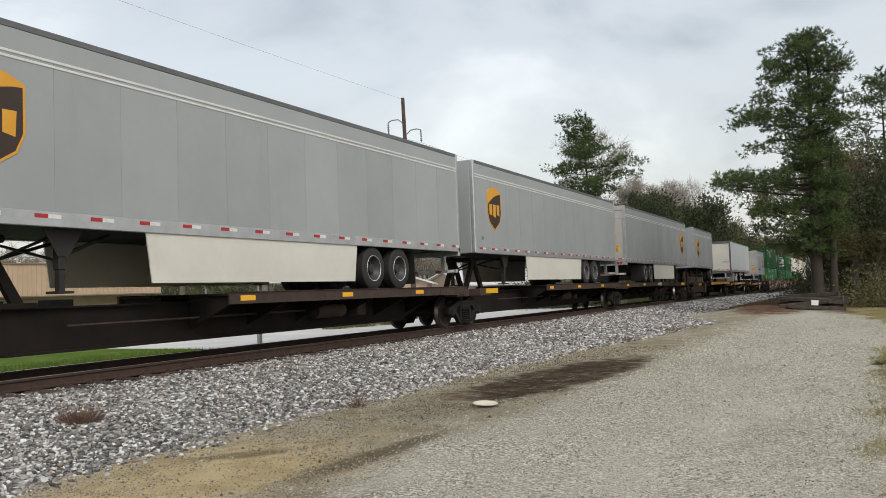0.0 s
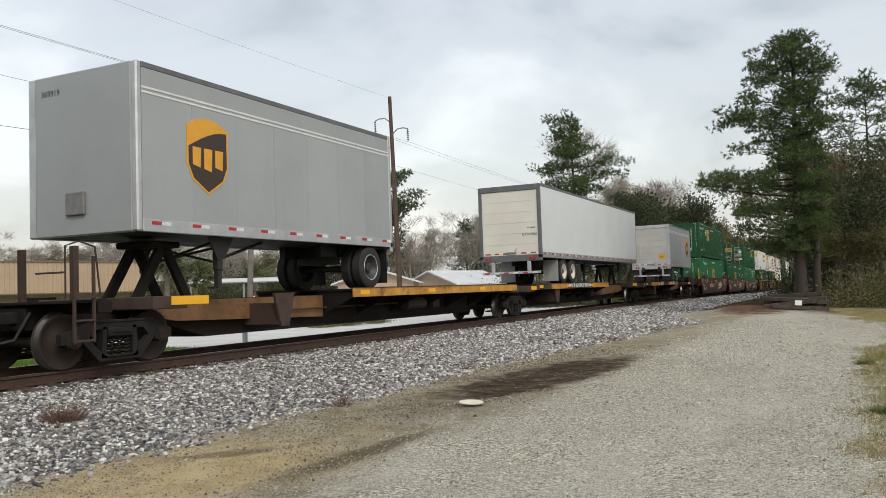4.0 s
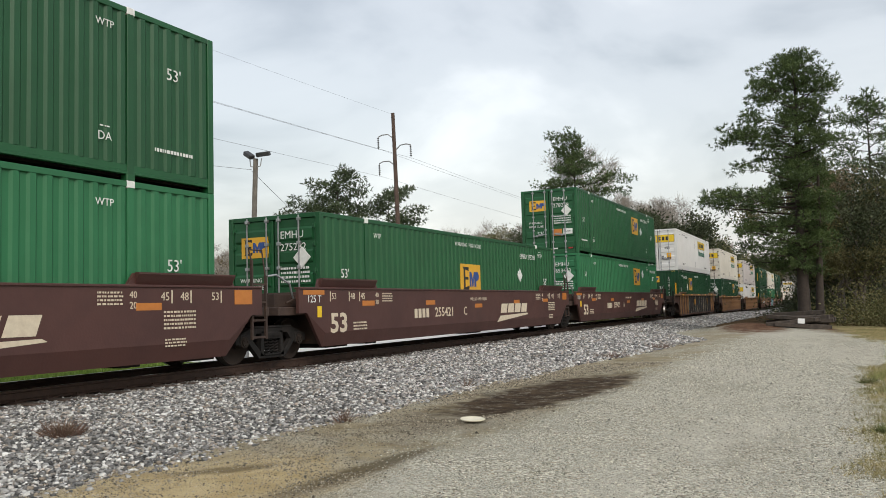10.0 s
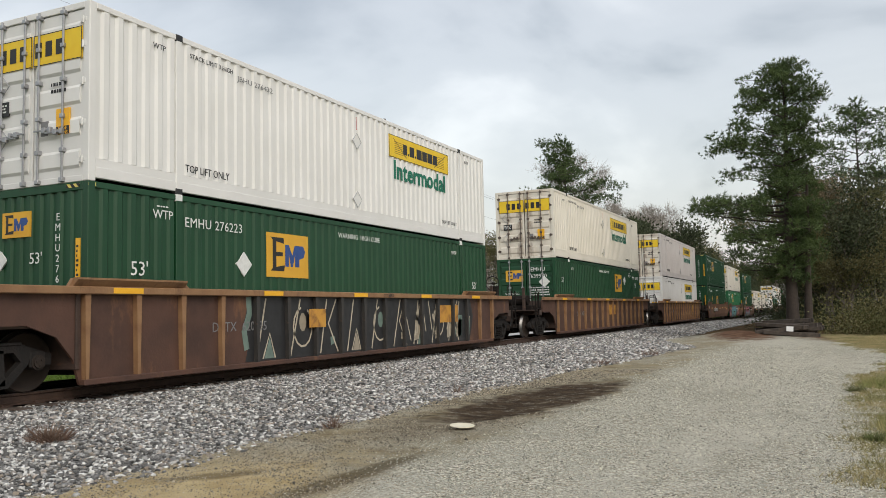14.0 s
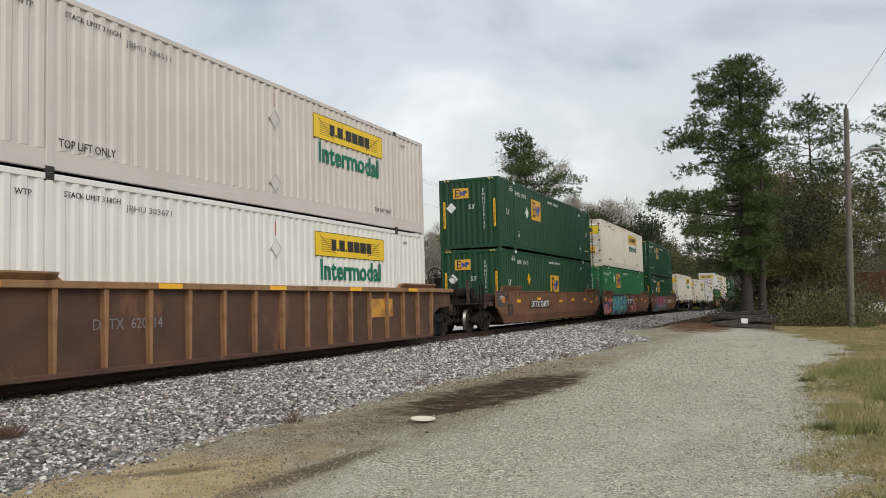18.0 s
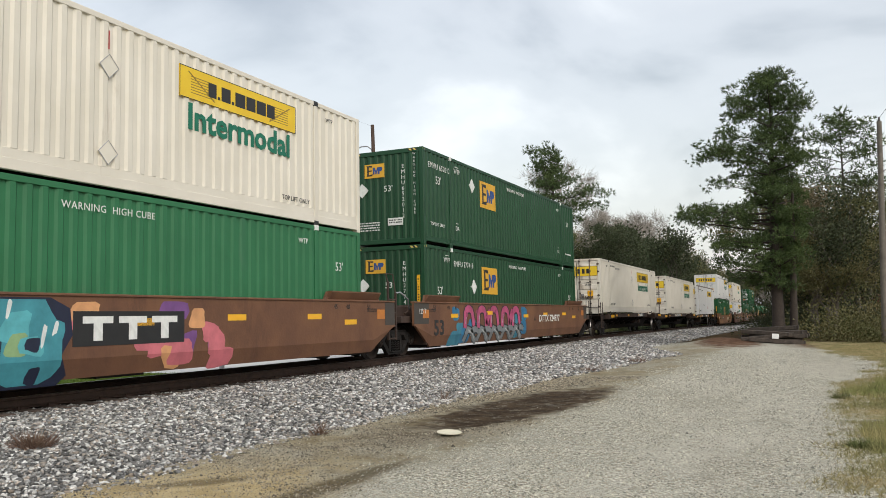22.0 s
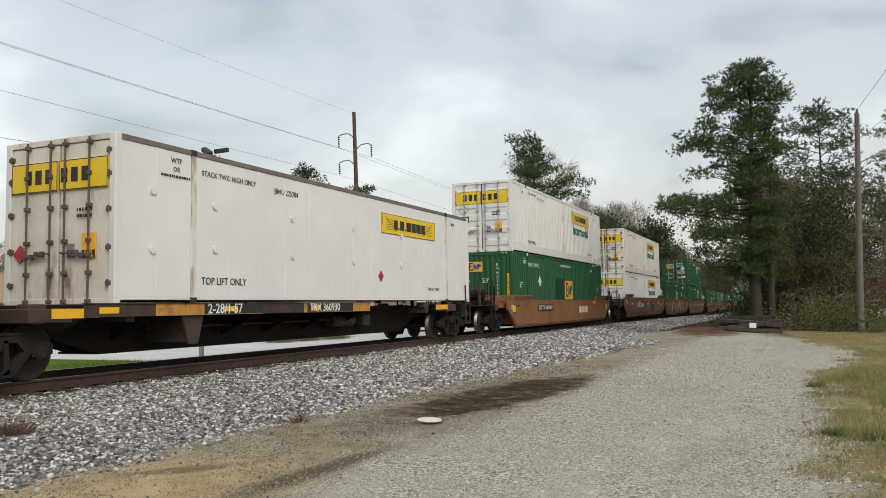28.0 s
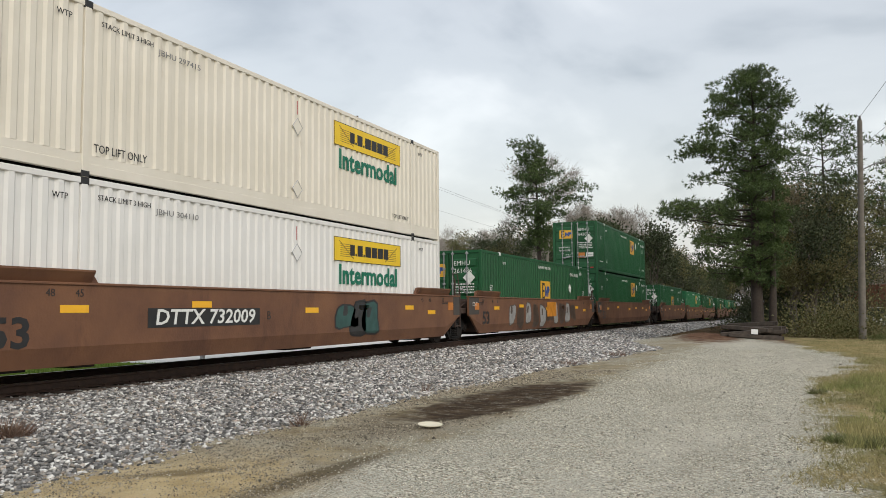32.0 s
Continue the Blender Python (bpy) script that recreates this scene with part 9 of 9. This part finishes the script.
    if skirts:
        for s in (1, -1):
            a0, a1 = sorted((Y(axles[-1] + 0.75), Y(h - 4.3)))
            g = Geo().prism([(a0, z0), (a1, z0), (a1 - 0.12, 0.2), (a0 + 0.12, 0.2)], "x", s * 1.24, s * 1.265)
            part("side_skirt", g, t, SKIRT)
    if mark:
        emblem(t, Y(h - (1.55 if not pup else 1.7)), 2.48, 1.4)
        if not pup:
            write("53", 0.16, BLACK, t, 1.296, Y(h - 0.55), 1.5, align="CENTER")
    return t


# ---- the make-up of the train: metres along the line at the start of the clip ----
TRAIN = []


def run(ob, centre, base):
    TRAIN.append((ob, centre, base))
    return ob


def spine_block(first, trucks, **kw):
    cars = []
    for i in range(len(trucks) - 1):
        c = 0.5 * (trucks[i] + trucks[i + 1])
        half = round(0.5 * (trucks[i + 1] - trucks[i]), 2)
        opt = {k: v[i] for k, v in kw.items()}
        cars.append(run(spine_car(half, (i == 0 and first, i == len(trucks) - 2), (True, i == len(trucks) - 2), **opt), c, 0.0))
    return cars


def well_block(kind, trucks, numbers, units, tags=None):
    out = []
    for i in range(len(trucks) - 1):
        c = 0.5 * (trucks[i] + trucks[i + 1])
        last = i == len(trucks) - 2
        w = well_car(kind, HALF_W, (i == 0, last), (True, last), numbers[i], units[i], tags[i] if tags else "")
        out.append(run(w, c, 0.0))
    return out


HALF_W = 9.65
REST_W, REST_S, REST_T = 0.328, 1.172, 1.158

# trailers on the first two spine blocks
spine_block(True, (5.3, 22.4, 39.3, 56.1), deck=((-2.2, 7.9), (-2.2, 7.9), (-7.9, 2.4)), hitch=(-6.3, -6.3, 6.0), dark=(True, True, True), number=("", "", "655859"))
spine_block(True, (59.9, 77.8, 96.7, 114.6), deck=((-2.4, 8.2), (-8.1, 2.2), (-8.1, 2.6)), hitch=(-7.3, 7.0, 6.0), words=("", "TWIN 28'-ALL PURPOSE SPINE CAR", "2-28/1-57"), wide_at=(0, -4.17, 0), number=("", "", "TTAX 370297"))
run(trailer(16.15, True, VAN), 5.57 + 8.075, REST_T)
run(trailer(16.15, True, VAN), 22.8 + 8.075, REST_T)
run(trailer(16.15, False, VAN, tandem=4.15), 40.83 + 8.075, REST_T)
run(trailer(8.53, True, VAN, skirts=False, fleet="369919", pup=True), 60.09 + 4.265, REST_T)
run(trailer(16.15, False, VAN_WHITE, skirts=False, mark=False, rim=RIMWHITE, fleet="GT006061", band=False, tandem=2.85), 80.25 + 8.075, REST_T)
run(trailer(8.53, False, VAN, skirts=False, pup=True), 106.56 + 4.265, REST_T)

# brown three-unit well wagon
well_block("brown", (118.5, 138.3, 157.9, 177.2), ("255421", "255421", "255421"), ("B", "C", "A"))
run(green_container("EMHU 272402", "front", "B", True), 120.35 + 8.075, REST_W)
run(green_container("EMHU 652909", "front", "A"), 120.35 + 8.075, REST_W + CH)
run(green_container("EMHU 275282", "doors", "B"), 139.9 + 8.075, REST_W)
run(green_container("EMHU 653443", "doors", "A", True), 159.55 + 8.075, REST_W)
run(green_container("EMHU 278248", "doors", "C"), 159.55 + 8.075, REST_W + CH)

# three ribbed single wells
for near, number, tag in ((183.21, "620535", "sprayed"), (206.9, "620933", "logo"), (230.34, "620614", "")):
    w = run(well_car("ribbed", HALF_W, (True, True), (True, True), number, tag=tag), near + 8.075, 0.0)
    if number == "620535":
        sprayed(w, "grey")
run(green_container("EMHU 276223", "front", "C", deep=True), 183.21 + 8.075, REST_W)
run(white_container("JBHU 276432", grimy=False), 183.21 + 8.075, REST_W + CH)
run(green_container("EMHU 639930", "doors", "A", deep=True), 206.9 + 8.075, REST_W)
run(white_container("JBHU 281190", cream=True), 206.9 + 8.075, REST_W + CH)
run(white_container("JBHU 303671"), 230.34 + 8.075, REST_W)
run(white_container("JBHU 284511", cream=True, dull=True), 230.34 + 8.075, REST_W + CH)

# weathered three-unit well wagon with sprayed sides
cars = well_block("tan", (252.35, 271.8, 291.4, 311.1), ("DTTX 724977", "", "DTTX 724977"), ("B", "", "A"), ("", "panel", ""))
sprayed(cars[1], "teal")
sprayed(cars[2], "pink")
run(green_container("EMHU 270170", "front", "B", yellow_marks=True, deep=True), 253.93 + 8.075, REST_W)
run(green_container("EMHU 278145", "front", "C", deep=True), 253.93 + 8.075, REST_W + CH)
run(green_container("EMHU 832420", "front", "A", True), 273.22 + 8.075, REST_W)
run(white_container("JBHU 283374", cream=True), 273.22 + 8.075, REST_W + CH)
run(green_container("EMHU 277418", "front", "C", deep=True), 293.06 + 8.075, REST_W)
run(green_container("EMHU 652012", "front", "A", deep=True), 293.06 + 8.075, REST_W + CH)

# white containers on a spine block
spine_block(True, (315.0, 332.4, 351.5, 368.7), load=("box", "box", "box"), deck=((-7.2, 2.2),) * 3, hitch=(0, 0, 0), words=("", "TWIN 28'-ALL PURPOSE SPINE CAR", "2-28/1-57"), wide_at=(0, 0, -4.26), number=("TRX 360930", "", "TRX 360930"), dark=(True, True, False))
run(white_container("JBHU 257646", cream=True), 314.17 + 8.075, REST_S)
run(white_container("JBHU 257378", cream=True), 334.98 + 8.075, REST_S)
run(white_container("JBHU 225784", old=True), 353.64 + 8.075, REST_S)

# a single well, then two more three-unit well wagons
run(well_car("gold", HALF_W, (True, True), (True, True), "DTTX 469481", ""), 374.62 + 8.075, 0.0)
run(green_container("EMHU 249022", "front", "B", patched=True), 374.62 + 8.075, REST_W)
run(white_container("JBHU 321659", grimy=False), 374.62 + 8.075, REST_W + CH)
cars = well_block("tan", (396.5, 415.9, 435.2, 454.5), ("DTTX 732009", "", ""), ("B", "", ""))
sprayed(cars[0], "spot")
sprayed(cars[1], "pale")
run(white_container("JBHU 304110"), 398.06 + 8.075, REST_W)
run(white_container("JBHU 297415", cream=True), 398.06 + 8.075, REST_W + CH)
run(green_container("EMHU 261486", "doors", "B"), 417.98 + 8.075, REST_W)
run(green_container("EMHU 274327", "doors", "A"), 436.6 + 8.075, REST_W)
run(green_container("EMHU 643002", "doors", "A"), 436.6 + 8.075, REST_W + CH)
for k in range(2):
    u = 458.7 + 62.4 * k
    well_block("tan", (u, u + 19.4, u + 38.8, u + 58.2), ("", "", ""), ("", "", ""))
    for i in range(3):
        run(green_container("EMHU 27%d1%d4" % (3 + i, 4 + k), "doors", "A" if i else "B", i == 1), u + 1.6 + 19.4 * i + 8.075, REST_W)


build_ties()




def motions():
    """The train rolls along the line; everything on it is keyed from start to end."""
    times = [0.0] + [float(k) for k in range(1, 33)]
    for ob, centre, base in TRAIN:
        rows = []
        for t in times:
            x, y, z, th = on_line(centre - gone(t))
            rows.append((t, Matrix.Translation((x, y, z + base)) @ pose(0, 0, 0, 0, 0, math.degrees(th))))
        walk(ob, rows)
    where = {ob.name: centre for ob, centre, base in TRAIN}
    for w, car, along in WHEELSETS:
        # a wheelset turns as it rolls; it is keyed while it is near enough to be seen turning
        u = where[car.name] + along
        t0 = max(0.0, (u - 48.0) / 12.5)
        t1 = min(32.0, (u + 1.0) / 12.2)
        if t0 >= 32.0 or t1 <= 0.0:
            continue
        home = w.location.copy()
        first = math.degrees(gone(t0) / WR)
        ts = [t0 + 0.045 * k for k in range(int((t1 - t0) / 0.045) + 1)]
        rows = [(t, Matrix.Translation(home) @ pose(0, 0, 0, math.degrees(gone(t) / WR) - first, 0, 0)) for t in ts]
        if ts[0] > 0.05:
            rows = [(0.0, rows[0][1]), (ts[0] - 0.04, rows[0][1])] + rows
        if ts[-1] < 31.9:
            rows += [(ts[-1] + 0.04, rows[-1][1]), (32.0, rows[-1][1])]
        walk(w, rows)


motions()
